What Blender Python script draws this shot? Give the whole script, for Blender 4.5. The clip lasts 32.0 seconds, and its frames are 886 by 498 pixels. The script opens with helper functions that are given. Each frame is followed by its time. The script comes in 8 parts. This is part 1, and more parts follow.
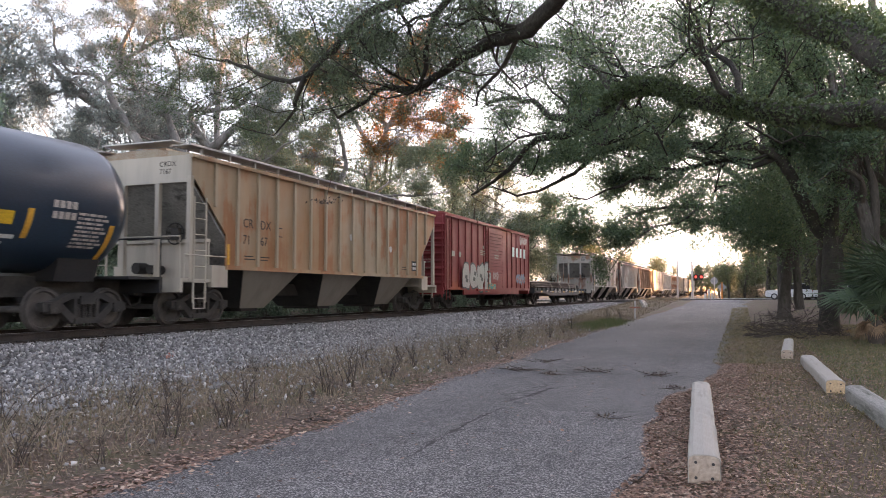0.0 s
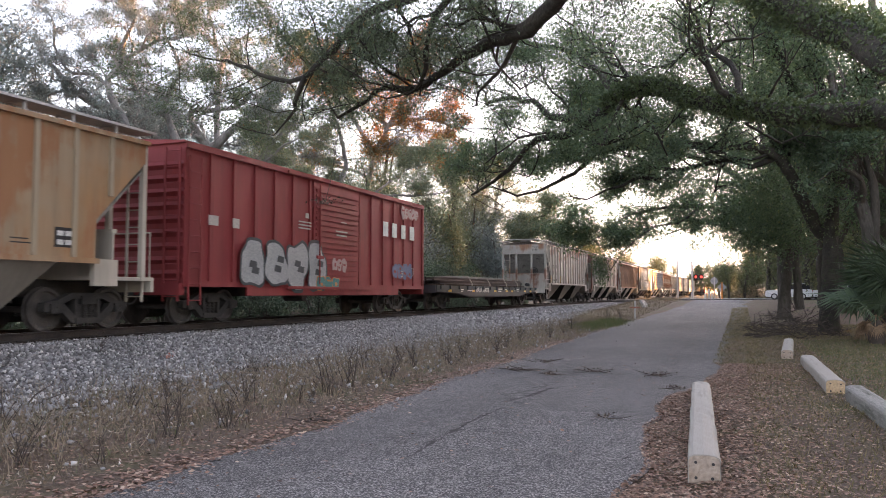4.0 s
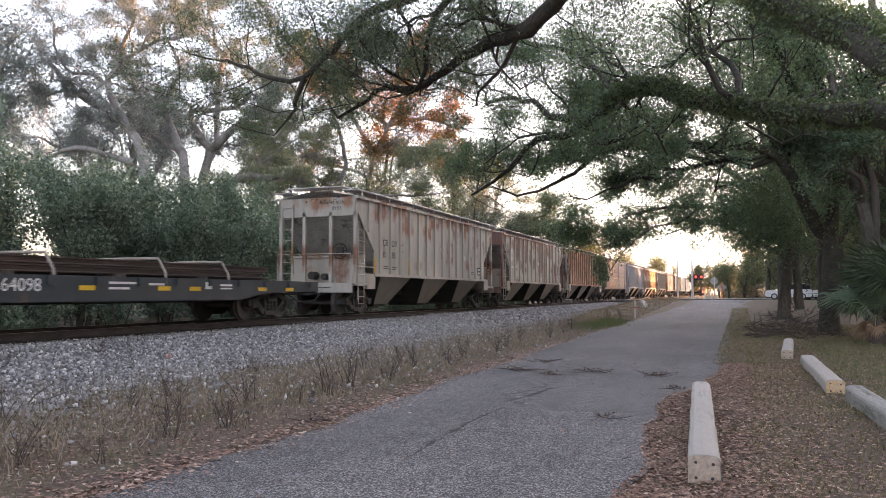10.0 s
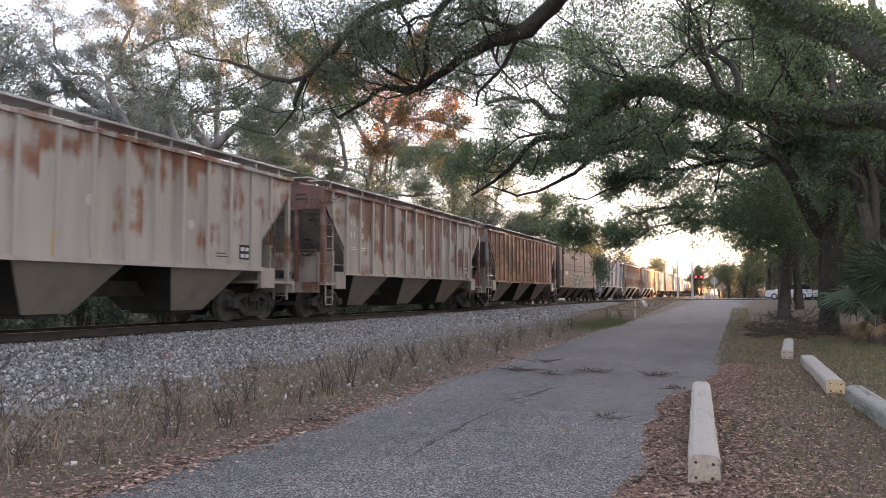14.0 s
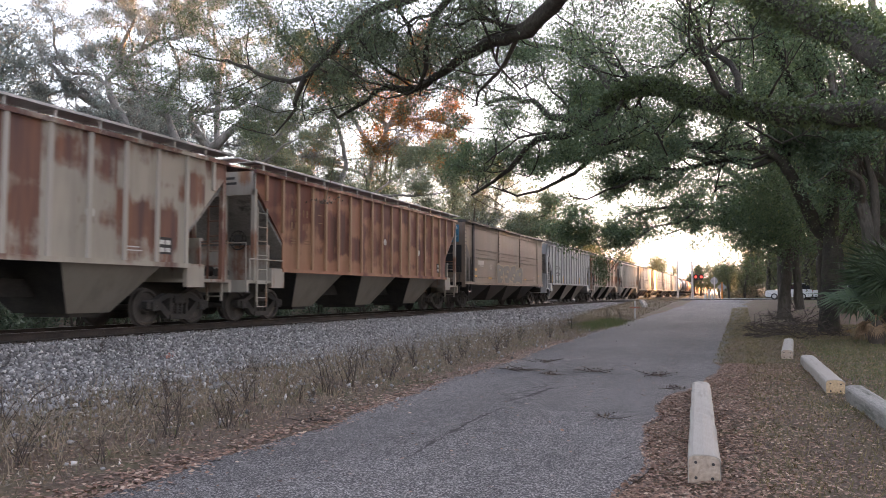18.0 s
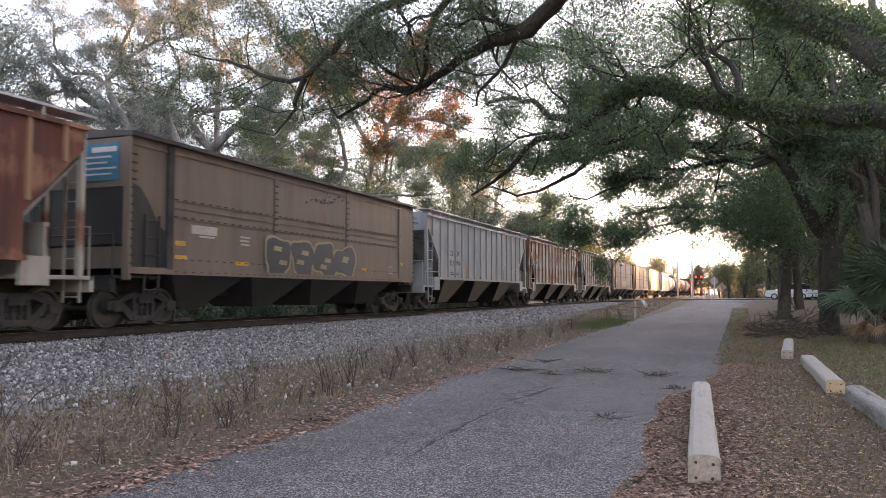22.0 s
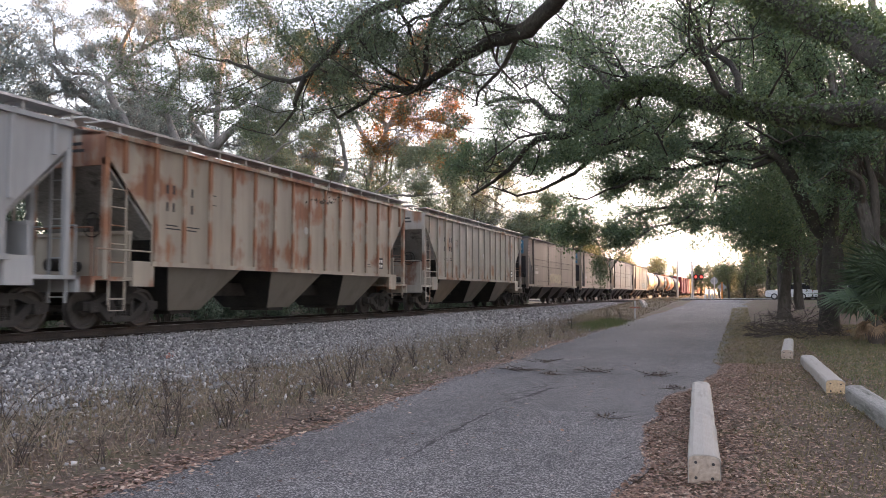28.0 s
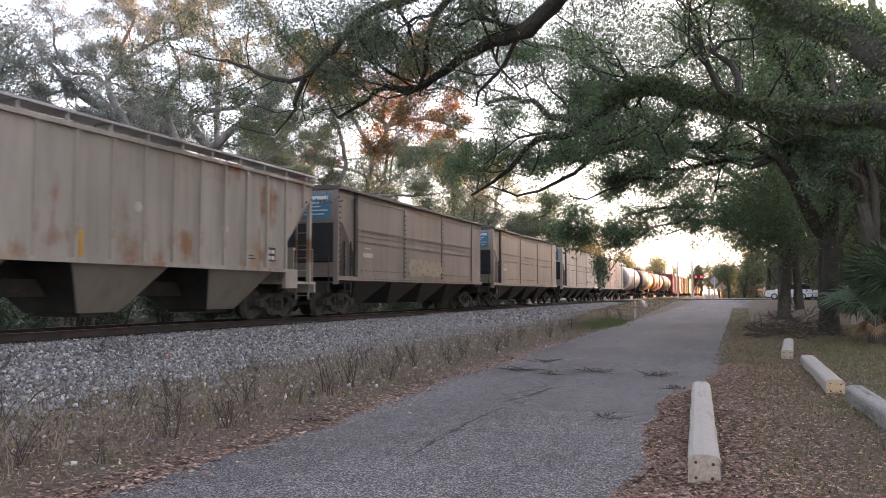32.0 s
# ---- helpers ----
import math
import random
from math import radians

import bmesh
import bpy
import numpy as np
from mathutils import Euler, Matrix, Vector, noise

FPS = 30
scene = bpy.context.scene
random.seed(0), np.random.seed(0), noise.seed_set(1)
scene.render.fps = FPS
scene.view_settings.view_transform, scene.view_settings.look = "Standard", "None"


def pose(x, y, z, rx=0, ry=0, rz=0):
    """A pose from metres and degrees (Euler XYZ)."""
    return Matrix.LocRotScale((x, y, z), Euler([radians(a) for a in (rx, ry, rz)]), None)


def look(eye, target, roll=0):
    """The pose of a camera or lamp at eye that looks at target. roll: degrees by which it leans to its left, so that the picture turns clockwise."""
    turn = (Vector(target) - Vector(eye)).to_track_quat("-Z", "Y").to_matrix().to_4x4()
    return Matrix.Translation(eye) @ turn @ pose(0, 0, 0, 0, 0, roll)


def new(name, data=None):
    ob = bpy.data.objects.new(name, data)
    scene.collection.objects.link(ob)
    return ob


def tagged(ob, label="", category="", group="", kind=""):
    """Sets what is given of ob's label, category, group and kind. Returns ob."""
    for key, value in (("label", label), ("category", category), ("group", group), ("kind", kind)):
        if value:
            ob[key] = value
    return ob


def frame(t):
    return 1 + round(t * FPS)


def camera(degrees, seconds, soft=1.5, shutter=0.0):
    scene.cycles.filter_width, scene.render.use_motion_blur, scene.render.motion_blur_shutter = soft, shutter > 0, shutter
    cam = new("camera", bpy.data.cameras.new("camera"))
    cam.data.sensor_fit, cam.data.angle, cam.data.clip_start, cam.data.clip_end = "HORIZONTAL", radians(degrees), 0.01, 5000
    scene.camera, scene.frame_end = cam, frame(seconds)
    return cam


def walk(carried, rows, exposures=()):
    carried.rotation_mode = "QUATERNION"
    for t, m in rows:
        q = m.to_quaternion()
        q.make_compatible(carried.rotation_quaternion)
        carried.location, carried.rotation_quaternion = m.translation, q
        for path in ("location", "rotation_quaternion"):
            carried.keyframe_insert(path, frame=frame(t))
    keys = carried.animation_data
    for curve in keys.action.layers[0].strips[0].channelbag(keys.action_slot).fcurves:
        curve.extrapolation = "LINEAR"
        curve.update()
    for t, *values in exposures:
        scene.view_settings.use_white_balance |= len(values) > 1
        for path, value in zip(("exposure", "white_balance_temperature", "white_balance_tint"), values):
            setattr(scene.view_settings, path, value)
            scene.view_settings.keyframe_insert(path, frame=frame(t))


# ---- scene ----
cam = camera(60.0, 32.0, soft=0.65, shutter=0.45)
EYE = pose(0, 0, 1.55, 93.29, 0, 21.14)
walk(cam, [(0.0, EYE), (32.0, EYE)], [(0.0, 2.95, 6350, 26), (32.0, 2.95, 6350, 26)])

# ---- light ----
SUN_AZ, SUN_EL = 27.0, 5.0
world = bpy.data.worlds.new("dusk_sky")
scene.world = world
world.use_nodes = True
wt = world.node_tree
sky = wt.nodes.new("ShaderNodeTexSky")
sky.sky_type = "NISHITA"
sky.sun_disc = False
sky.sun_elevation, sky.sun_rotation = radians(SUN_EL), radians(SUN_AZ)
sky.air_density, sky.dust_density, sky.ozone_density = 1.0, 2.5, 1.0
bg = wt.nodes["Background"]
soften = wt.nodes.new("ShaderNodeHueSaturation")
soften.inputs["Saturation"].default_value = 0.55
wt.links.new(sky.outputs[0], soften.inputs["Color"])
wt.links.new(soften.outputs[0], bg.inputs[0])
bg.inputs[1].default_value = 0.15
sun = new("sun", bpy.data.lights.new("sun", "SUN"))
sun.data.energy, sun.data.angle, sun.data.color = 4.0, radians(0.6), (1.0, 0.47, 0.13)
sun.matrix_world = look((1000 * math.sin(radians(SUN_AZ)), 1000 * math.cos(radians(SUN_AZ)), 1000 * math.tan(radians(SUN_EL))), (0, 0, 0))

# ---- shader helpers ----


def nd(nt, kind, **kw):
    n = nt.nodes.new("ShaderNode" + kind)
    for k, v in kw.items():
        n.inputs[k.replace("_", " ")].default_value = v
    return n


def ramp(nt, src, stops):
    r = nt.nodes.new("ShaderNodeValToRGB")
    el = r.color_ramp.elements
    while len(el) < len(stops):
        el.new(0.5)
    for e, (p, c) in zip(el, stops):
        e.position = p
        e.color = (*c, 1) if len(c) == 3 else (c[0], c[0], c[0], 1)
    nt.links.new(src, r.inputs[0])
    return r.outputs[0]


def mix(nt, fac, a, b, mode="MIX"):
    m = nt.nodes.new("ShaderNodeMix")
    m.data_type, m.blend_type = "RGBA", mode
    for sock, val in ((0, fac), (6, a), (7, b)):
        if hasattr(val, "links"):
            nt.links.new(val, m.inputs[sock])
        else:
            m.inputs[sock].default_value = val if sock == 0 else (*val, 1)
    return m.outputs[2]


def base_mat(name):
    m = bpy.data.materials.new(name)
    m.use_nodes = True
    nt = m.node_tree
    return m, nt, nt.nodes["Principled BSDF"]


def coords(nt, scale=(1, 1, 1), shift=(0, 0, 0)):
    tc = nt.nodes.new("ShaderNodeTexCoord")
    mp = nt.nodes.new("ShaderNodeMapping")
    mp.inputs["Scale"].default_value = scale
    mp.inputs["Location"].default_value = shift
    nt.links.new(tc.outputs["Object"], mp.inputs[0])
    return mp.outputs[0]


def noise_tex(nt, vec, scale, detail=4.0, rough=0.55):
    n = nd(nt, "TexNoise", Scale=scale, Detail=detail, Roughness=rough)
    nt.links.new(vec, n.inputs["Vector"])
    return n.outputs["Fac"]


def add_bump(nt, bsdf, height, strength, dist):
    b = nd(nt, "Bump", Strength=strength, Distance=dist)
    nt.links.new(height, b.inputs["Height"])
    nt.links.new(b.outputs[0], bsdf.inputs["Normal"])


def surf(name, c1, c2, big=0.6, fine=14.0, rough=0.8, metal=0.0, bump=0.3, dist=0.01, stretch=(1, 1, 1), c3=None, lo=0.35, hi=0.65, spread=0.0, grain_of=(0.72, 1.18)):
    """Two-scale mottled surface."""
    m, nt, b = base_mat(name)
    v = coords(nt, stretch)
    n1, n2 = noise_tex(nt, v, big, 5), noise_tex(nt, v, fine, 3)
    col = ramp(nt, n1, [(lo, c1), (hi, c2)])
    grain = ramp(nt, n2, [(0.3, (grain_of[0],)), (0.7, (grain_of[1],))])
    col = mix(nt, 1.0, col, grain, "MULTIPLY")
    if c3:
        n3 = noise_tex(nt, v, big * 3.7, 6, 0.7)
        col = mix(nt, ramp(nt, n3, [(0.55, (0.0,)), (0.68, (0.85,))]), col, c3)
    if spread:
        oi = nt.nodes.new("ShaderNodeObjectInfo")
        col = mix(nt, 1.0, col, ramp(nt, oi.outputs["Random"], [(0, (1 - spread,)), (1, (1 + spread,))]), "MULTIPLY")
    nt.links.new(col, b.inputs["Base Color"])
    b.inputs["Roughness"].default_value, b.inputs["Metallic"].default_value = rough, metal
    if bump:
        add_bump(nt, b, n2, bump, dist)
    return m


def rusty(name, paint, rust, amount, shift=0.0, paint2=None, rough=0.65, top_heavy=0.0, rust2=(0.16, 0.055, 0.03), pitch=0.0, odd=0.10):
    """Old freight-car paint: faded patches, rust blotches and vertical runs. amount 0..1."""
    m, nt, b = base_mat(name)
    v = coords(nt, (1, 1, 1), (shift, shift * 1.7, 0))
    vs = coords(nt, (1, 1, 0.10), (shift, shift * 2.3, 0))
    fade = noise_tex(nt, v, 0.35, 4)
    col = ramp(nt, fade, [(0.35, paint), (0.65, paint2 or tuple(c * 0.82 for c in paint))])
    dirt = noise_tex(nt, vs, 2.2, 5, 0.65)
    col = mix(nt, ramp(nt, dirt, [(0.42, (0.0,)), (0.75, (0.55,))]), col, tuple(c * 0.45 for c in paint))
    blot, run = noise_tex(nt, v, 0.55, 6, 0.68), noise_tex(nt, vs, 1.6, 6, 0.7)
    both = nt.nodes.new("ShaderNodeMath")
    both.operation = "ADD"
    nt.links.new(blot, both.inputs[0])
    nt.links.new(run, both.inputs[1])
    src = both.outputs[0]
    if top_heavy:
        sep = nt.nodes.new("ShaderNodeSeparateXYZ")
        nt.links.new(v, sep.inputs[0])
        up = nd(nt, "MapRange")
        up.inputs[1].default_value, up.inputs[2].default_value = 1.5, 4.3
        up.inputs[3].default_value, up.inputs[4].default_value = -top_heavy, top_heavy
        nt.links.new(sep.outputs[2], up.inputs[0])
        s2 = nt.nodes.new("ShaderNodeMath")
        s2.operation = "ADD"
        nt.links.new(src, s2.inputs[0])
        nt.links.new(up.outputs[0], s2.inputs[1])
        src = s2.outputs[0]
    if pitch:
        cell = nt.nodes.new("ShaderNodeSeparateXYZ")
        nt.links.new(coords(nt, (1, 1.0 / pitch, 1.0 / 1.4), (0, -0.55 / pitch, shift)), cell.inputs[0])
        flr = nt.nodes.new("ShaderNodeMath")
        flr.operation = "FLOOR"
        nt.links.new(cell.outputs[1], flr.inputs[0])
        wn = nt.nodes.new("ShaderNodeTexNoise")
        wn.noise_dimensions = "2D"
        wn.inputs["Scale"].default_value, wn.inputs["Detail"].default_value = 1.0, 2.0
        both2 = nt.nodes.new("ShaderNodeCombineXYZ")
        far = nt.nodes.new("ShaderNodeMath")
        far.operation, far.inputs[1].default_value = "MULTIPLY", 7.31
        nt.links.new(flr.outputs[0], far.inputs[0])
        nt.links.new(far.outputs[0], both2.inputs[0])
        nt.links.new(cell.outputs[2], both2.inputs[1])
        nt.links.new(both2.outputs[0], wn.inputs["Vector"])
        span = nd(nt, "MapRange")
        span.inputs[1].default_value, span.inputs[2].default_value = 0.3, 0.7
        span.inputs[3].default_value, span.inputs[4].default_value = -odd * 2, odd * 2
        nt.links.new(wn.outputs["Fac"], span.inputs[0])
        s3 = nt.nodes.new("ShaderNodeMath")
        s3.operation = "ADD"
        nt.links.new(src, s3.inputs[0])
        nt.links.new(span.outputs[0], s3.inputs[1])
        src = s3.outputs[0]
    half = nt.nodes.new("ShaderNodeMath")
    half.operation, half.inputs[1].default_value = "MULTIPLY", 0.5
    nt.links.new(src, half.inputs[0])
    edge = 0.72 - 0.42 * amount
    mask = ramp(nt, half.outputs[0], [(edge, (0.0,)), (edge + 0.09, (0.9,))])
    rc = ramp(nt, noise_tex(nt, vs, 3.1, 4), [(0.35, rust), (0.66, rust2)])
    col = mix(nt, mask, col, rc)
    nt.links.new(col, b.inputs["Base Color"])
    b.inputs["Roughness"].default_value = rough
    add_bump(nt, b, noise_tex(nt, v, 9.0, 3), 0.12, 0.01)
    return m


def leaf_mat(name, dark, light, glow=0.35, odd=None, tip=0.86, through_tint=(1.5, 1.45, 0.8)):
    m, nt, b = base_mat(name)
    geo = nt.nodes.new("ShaderNodeNewGeometry")
    stops = [(0.0, dark), (0.75, light)]
    if odd:
        stops += [(tip, light), (min(tip + 0.05, 0.99), odd)]
    col = ramp(nt, geo.outputs["Random Per Island"], stops)
    nt.links.new(col, b.inputs["Base Color"])
    b.inputs["Roughness"].default_value = 0.5
    tr = nt.nodes.new("ShaderNodeBsdfTranslucent")
    nt.links.new(mix(nt, 1.0, col, through_tint, "MULTIPLY"), tr.inputs[0])
    ms = nt.nodes.new("ShaderNodeMixShader")
    ms.inputs[0].default_value = glow
    nt.links.new(b.outputs[0], ms.inputs[1])
    nt.links.new(tr.outputs[0], ms.inputs[2])
    nt.links.new(ms.outputs[0], nt.nodes["Material Output"].inputs[0])
    return m


def plain(name, c, rough=0.6, metal=0.0):
    return surf(name, c, tuple(x * 0.8 for x in c), 1.5, 25.0, rough, metal, 0.1, 0.004)


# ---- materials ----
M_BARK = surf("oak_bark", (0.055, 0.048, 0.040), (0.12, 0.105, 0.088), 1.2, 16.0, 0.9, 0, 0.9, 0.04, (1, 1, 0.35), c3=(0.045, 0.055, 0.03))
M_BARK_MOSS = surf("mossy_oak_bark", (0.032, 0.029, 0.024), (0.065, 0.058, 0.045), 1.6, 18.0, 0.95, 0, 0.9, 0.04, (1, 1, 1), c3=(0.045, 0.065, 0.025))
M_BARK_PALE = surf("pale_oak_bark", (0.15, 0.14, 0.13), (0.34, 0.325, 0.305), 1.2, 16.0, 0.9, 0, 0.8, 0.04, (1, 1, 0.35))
M_LEAF = leaf_mat("live_oak_leaves", (0.048, 0.08, 0.052), (0.125, 0.185, 0.115), 0.40, (0.19, 0.21, 0.10), 0.95)
M_LEAF_FAR = leaf_mat("distant_leaves", (0.06, 0.075, 0.045), (0.15, 0.165, 0.09), 0.28)
M_LEAF_NEAR = leaf_mat("near_oak_leaves", (0.05, 0.07, 0.05), (0.115, 0.15, 0.10), 0.4, (0.16, 0.10, 0.04), 0.975, (1.35, 1.45, 0.95))
M_LEAF_GREY = leaf_mat("greyish_oak_leaves", (0.12, 0.145, 0.145), (0.26, 0.29, 0.275), 0.34, (0.22, 0.18, 0.13), 0.97, (1.25, 1.3, 1.15))
# Orange of the low sun is put into this leaf colour.
M_LEAF_WARM = leaf_mat("sunset_tinted_oak_leaves", (0.09, 0.075, 0.035), (0.20, 0.135, 0.055), 0.4, (0.36, 0.17, 0.05), 0.60, (1.5, 1.1, 0.6))
M_LEAF_OLIVE = leaf_mat("olive_oak_leaves", (0.10, 0.125, 0.085), (0.21, 0.24, 0.16), 0.32, (0.28, 0.16, 0.07), 0.94, (1.3, 1.4, 0.95))
M_SHRUB = leaf_mat("shrub_leaves", (0.05, 0.085, 0.06), (0.155, 0.205, 0.145), 0.3, None, 0.9, (1.25, 1.35, 1.0))
M_FERN = leaf_mat("resurrection_fern", (0.045, 0.07, 0.035), (0.11, 0.15, 0.07), 0.25)
M_LITTER = leaf_mat("fallen_leaves", (0.06, 0.034, 0.024), (0.33, 0.19, 0.13), 0.05, (0.50, 0.37, 0.27), 0.87)
M_DEAD_LEAF = leaf_mat("withered_leaves", (0.035, 0.026, 0.02), (0.11, 0.08, 0.058), 0.05)
M_DEBRIS = leaf_mat("dry_plant_debris", (0.07, 0.055, 0.043), (0.30, 0.25, 0.20), 0.05, (0.46, 0.40, 0.33), 0.86)
M_STRAW = leaf_mat("dry_weeds", (0.09, 0.068, 0.048), (0.33, 0.26, 0.185), 0.1, (0.13, 0.14, 0.06), 0.88)
M_HEDGE = leaf_mat("dry_hedge", (0.11, 0.10, 0.07), (0.27, 0.235, 0.165), 0.25)
M_GRASS = leaf_mat("thin_grass", (0.065, 0.062, 0.025), (0.22, 0.185, 0.09), 0.2, (0.30, 0.24, 0.14), 0.75)
M_GRASS_GREEN = leaf_mat("fresh_green_grass", (0.055, 0.085, 0.028), (0.135, 0.17, 0.065), 0.2, (0.20, 0.19, 0.08), 0.9)
M_STONE = leaf_mat("ballast_stones", (0.08, 0.076, 0.073), (0.33, 0.32, 0.31), 0.0, (0.60, 0.58, 0.56), 0.88)
M_STEEL = surf("dark_cast_steel", (0.028, 0.027, 0.026), (0.058, 0.052, 0.047), 2.0, 22.0, 0.85, 0.0, 0.3, 0.006)
M_TREAD = surf("worn_wheel_steel", (0.05, 0.045, 0.042), (0.10, 0.09, 0.082), 3.0, 30.0, 0.7, 0.1, 0.2, 0.004)
# Rust colour with the shadow band along rails and ties darkened into it.
M_RAIL = surf("rusty_rail_with_shade", (0.030, 0.025, 0.022), (0.058, 0.045, 0.038), 2.0, 25.0, 0.9, 0.0, 0.3, 0.004)
M_RAILTOP = surf("polished_rail_head", (0.33, 0.31, 0.29), (0.42, 0.40, 0.38), 3.0, 40.0, 0.3, 0.9, 0.1, 0.002)
M_TIE = surf("creosoted_tie", (0.045, 0.036, 0.03), (0.11, 0.09, 0.075), 1.5, 18.0, 0.95, 0, 0.6, 0.01, (1, 0.2, 1))
M_BALLAST = surf("ballast_bed", (0.09, 0.085, 0.082), (0.17, 0.162, 0.16), 1.2, 22.0, 0.95, 0, 1.0, 0.04, c3=(0.13, 0.10, 0.08))
M_BLACK = plain("black_paint", (0.025, 0.025, 0.027), 0.55)
M_WHITE = plain("white_paint", (0.72, 0.72, 0.70), 0.6)
M_YELLOW = plain("yellow_reflective_tape", (0.75, 0.47, 0.03), 0.4)
M_ORANGE = plain("faded_orange_tape", (0.68, 0.36, 0.04), 0.5)
M_BLUE = plain("blue_placard", (0.05, 0.22, 0.34), 0.6)
M_GALV = surf("galvanised_grating", (0.46, 0.45, 0.435), (0.60, 0.585, 0.565), 2.0, 30.0, 0.6, 0.0, 0.2, 0.004)

# ---- lettering ----


def font_meshes(rows):
    """Flat meshes of words in the built-in font, keyed by the words; rows: (words, cap height)."""
    obs = []
    for txt, h in rows:
        cu = bpy.data.curves.new("words", "FONT")
        cu.body, cu.size, cu.extrude, cu.resolution_u = txt, h / 0.70, 0.002, 3
        obs.append((txt, bpy.data.objects.new("words", cu)))
        scene.collection.objects.link(obs[-1][1])
    dg = bpy.context.evaluated_depsgraph_get()
    made = {}
    for txt, ob in obs:
        made[txt] = bpy.data.meshes.new_from_object(ob.evaluated_get(dg))
        bpy.data.objects.remove(ob)
    return made


WORDS = font_meshes([(w, 0.25) for w in ("CR", "DX", "71", "67", "81", "83", "312", "494", "HKRX 164098")] + [(w, 0.13) for w in ("CRDX", "7167", "8183", "312494")])
SIDE_TEXT = Matrix(((0, 0, 1, 0), (1, 0, 0, 0), (0, 1, 0, 0), (0, 0, 0, 1)))       # reads from beside the track
END_TEXT = Matrix(((1, 0, 0, 0), (0, 0, -1, 0), (0, 1, 0, 0), (0, 0, 0, 1)))      # reads from ahead of the car


# ---- builders ----


class B:
    """Collects faces for one mesh."""

    def __init__(self):
        self.v, self.f = [], []

    def add(self, vs, fs):
        o = len(self.v)
        self.v += [tuple(p) for p in vs]
        self.f += [tuple(i + o for i in f) for f in fs]
        return self

    def box(self, x0, x1, y0, y1, z0, z1):
        vs = [(x, y, z) for z in (z0, z1) for y in (y0, y1) for x in (x0, x1)]
        return self.add(vs, [(0, 2, 3, 1), (4, 5, 7, 6), (0, 1, 5, 4), (2, 6, 7, 3), (0, 4, 6, 2), (1, 3, 7, 5)])

    def slab(self, x0, x1, prof):
        """Profile in (y, z), anticlockwise seen from +x, extruded along x."""
        n = len(prof)
        vs = [(x0, y, z) for y, z in prof] + [(x1, y, z) for y, z in prof]
        return self.add(vs, [tuple(range(n - 1, -1, -1)), tuple(range(n, 2 * n))] + [(i, (i + 1) % n, n + (i + 1) % n, n + i) for i in range(n)])

    def bar(self, y0, y1, prof):
        """Profile in (x, z) extruded along y."""
        n = len(prof)
        vs = [(x, y0, z) for x, z in prof] + [(x, y1, z) for x, z in prof]
        return self.add(vs, [tuple(range(n)), tuple(range(2 * n - 1, n - 1, -1))] + [(i, n + i, n + (i + 1) % n, (i + 1) % n) for i in range(n)])

    def rod(self, pts, r, n=6, r1=None):
        pts = [Vector(p) for p in pts]
        m = len(pts)
        vs, fs = [], []
        for i, p in enumerate(pts):
            d = (pts[min(i + 1, m - 1)] - pts[max(i - 1, 0)]).normalized()
            a = d.cross(Vector((0.31, 0.17, 0.93)))
            a = a.normalized() if a.length > 0.05 else d.cross(Vector((1, 0, 0))).normalized()
            b = d.cross(a)
            rr = r if r1 is None else r + (r1 - r) * i / (m - 1)
            vs += [p + (a * math.cos(t) + b * math.sin(t)) * rr for t in (2 * math.pi * k / n for k in range(n))]
        for i in range(m - 1):
            fs += [(i * n + k, i * n + (k + 1) % n, (i + 1) * n + (k + 1) % n, (i + 1) * n + k) for k in range(n)]
        return self.add(vs, fs + [tuple(range(n - 1, -1, -1)), tuple(range((m - 1) * n, m * n))])

    def lathe_x(self, prof, n=24, y=0.0, z=0.0):
        """Profile of (x, radius) turned round an axis along x."""
        vs = [(x, y + r * math.cos(t), z + r * math.sin(t)) for x, r in prof for t in (2 * math.pi * k / n for k in range(n))]
        m = len(prof)
        fs = [(i * n + k, (i + 1) * n + k, (i + 1) * n + (k + 1) % n, i * n + (k + 1) % n) for i in range(m - 1) for k in range(n)]
        return self.add(vs, fs + [tuple(range(n)), tuple(range(m * n - 1, (m - 1) * n - 1, -1))])

    def lathe_y(self, prof, n=32, x=0.0, z=0.0):
        vs = [(x + r * math.cos(t), y, z + r * math.sin(t)) for y, r in prof for t in (2 * math.pi * k / n for k in range(n))]
        m = len(prof)
        fs = [(i * n + k, i * n + (k + 1) % n, (i + 1) * n + (k + 1) % n, (i + 1) * n + k) for i in range(m - 1) for k in range(n)]
        return self.add(vs, fs + [tuple(range(n - 1, -1, -1)), tuple(range((m - 1) * n, m * n))])

    def lathe_z(self, prof, n=16, x=0.0, y=0.0):
        vs = [(x + r * math.cos(t), y + r * math.sin(t), z) for z, r in prof for t in (2 * math.pi * k / n for k in range(n))]
        m = len(prof)
        fs = [(i * n + k, i * n + (k + 1) % n, (i + 1) * n + (k + 1) % n, (i + 1) * n + k) for i in range(m - 1) for k in range(n)]
        return self.add(vs, fs + [tuple(range(n - 1, -1, -1)), tuple(range((m - 1) * n, m * n))])

    def mesh(self, name, smooth=False, bevel=0.0):
        me = bpy.data.meshes.new(name)
        me.from_pydata(self.v, [], self.f)
        if bevel:
            bm = bmesh.new()
            bm.from_mesh(me)
            bmesh.ops.bevel(bm, geom=bm.edges[:], offset=bevel, segments=2, affect="EDGES", clamp_overlap=True)
            bm.to_mesh(me)
            bm.free()
        if smooth:
            me.polygons.foreach_set("use_smooth", [True] * len(me.polygons))
        me.update()
        return me


CACHE = {}


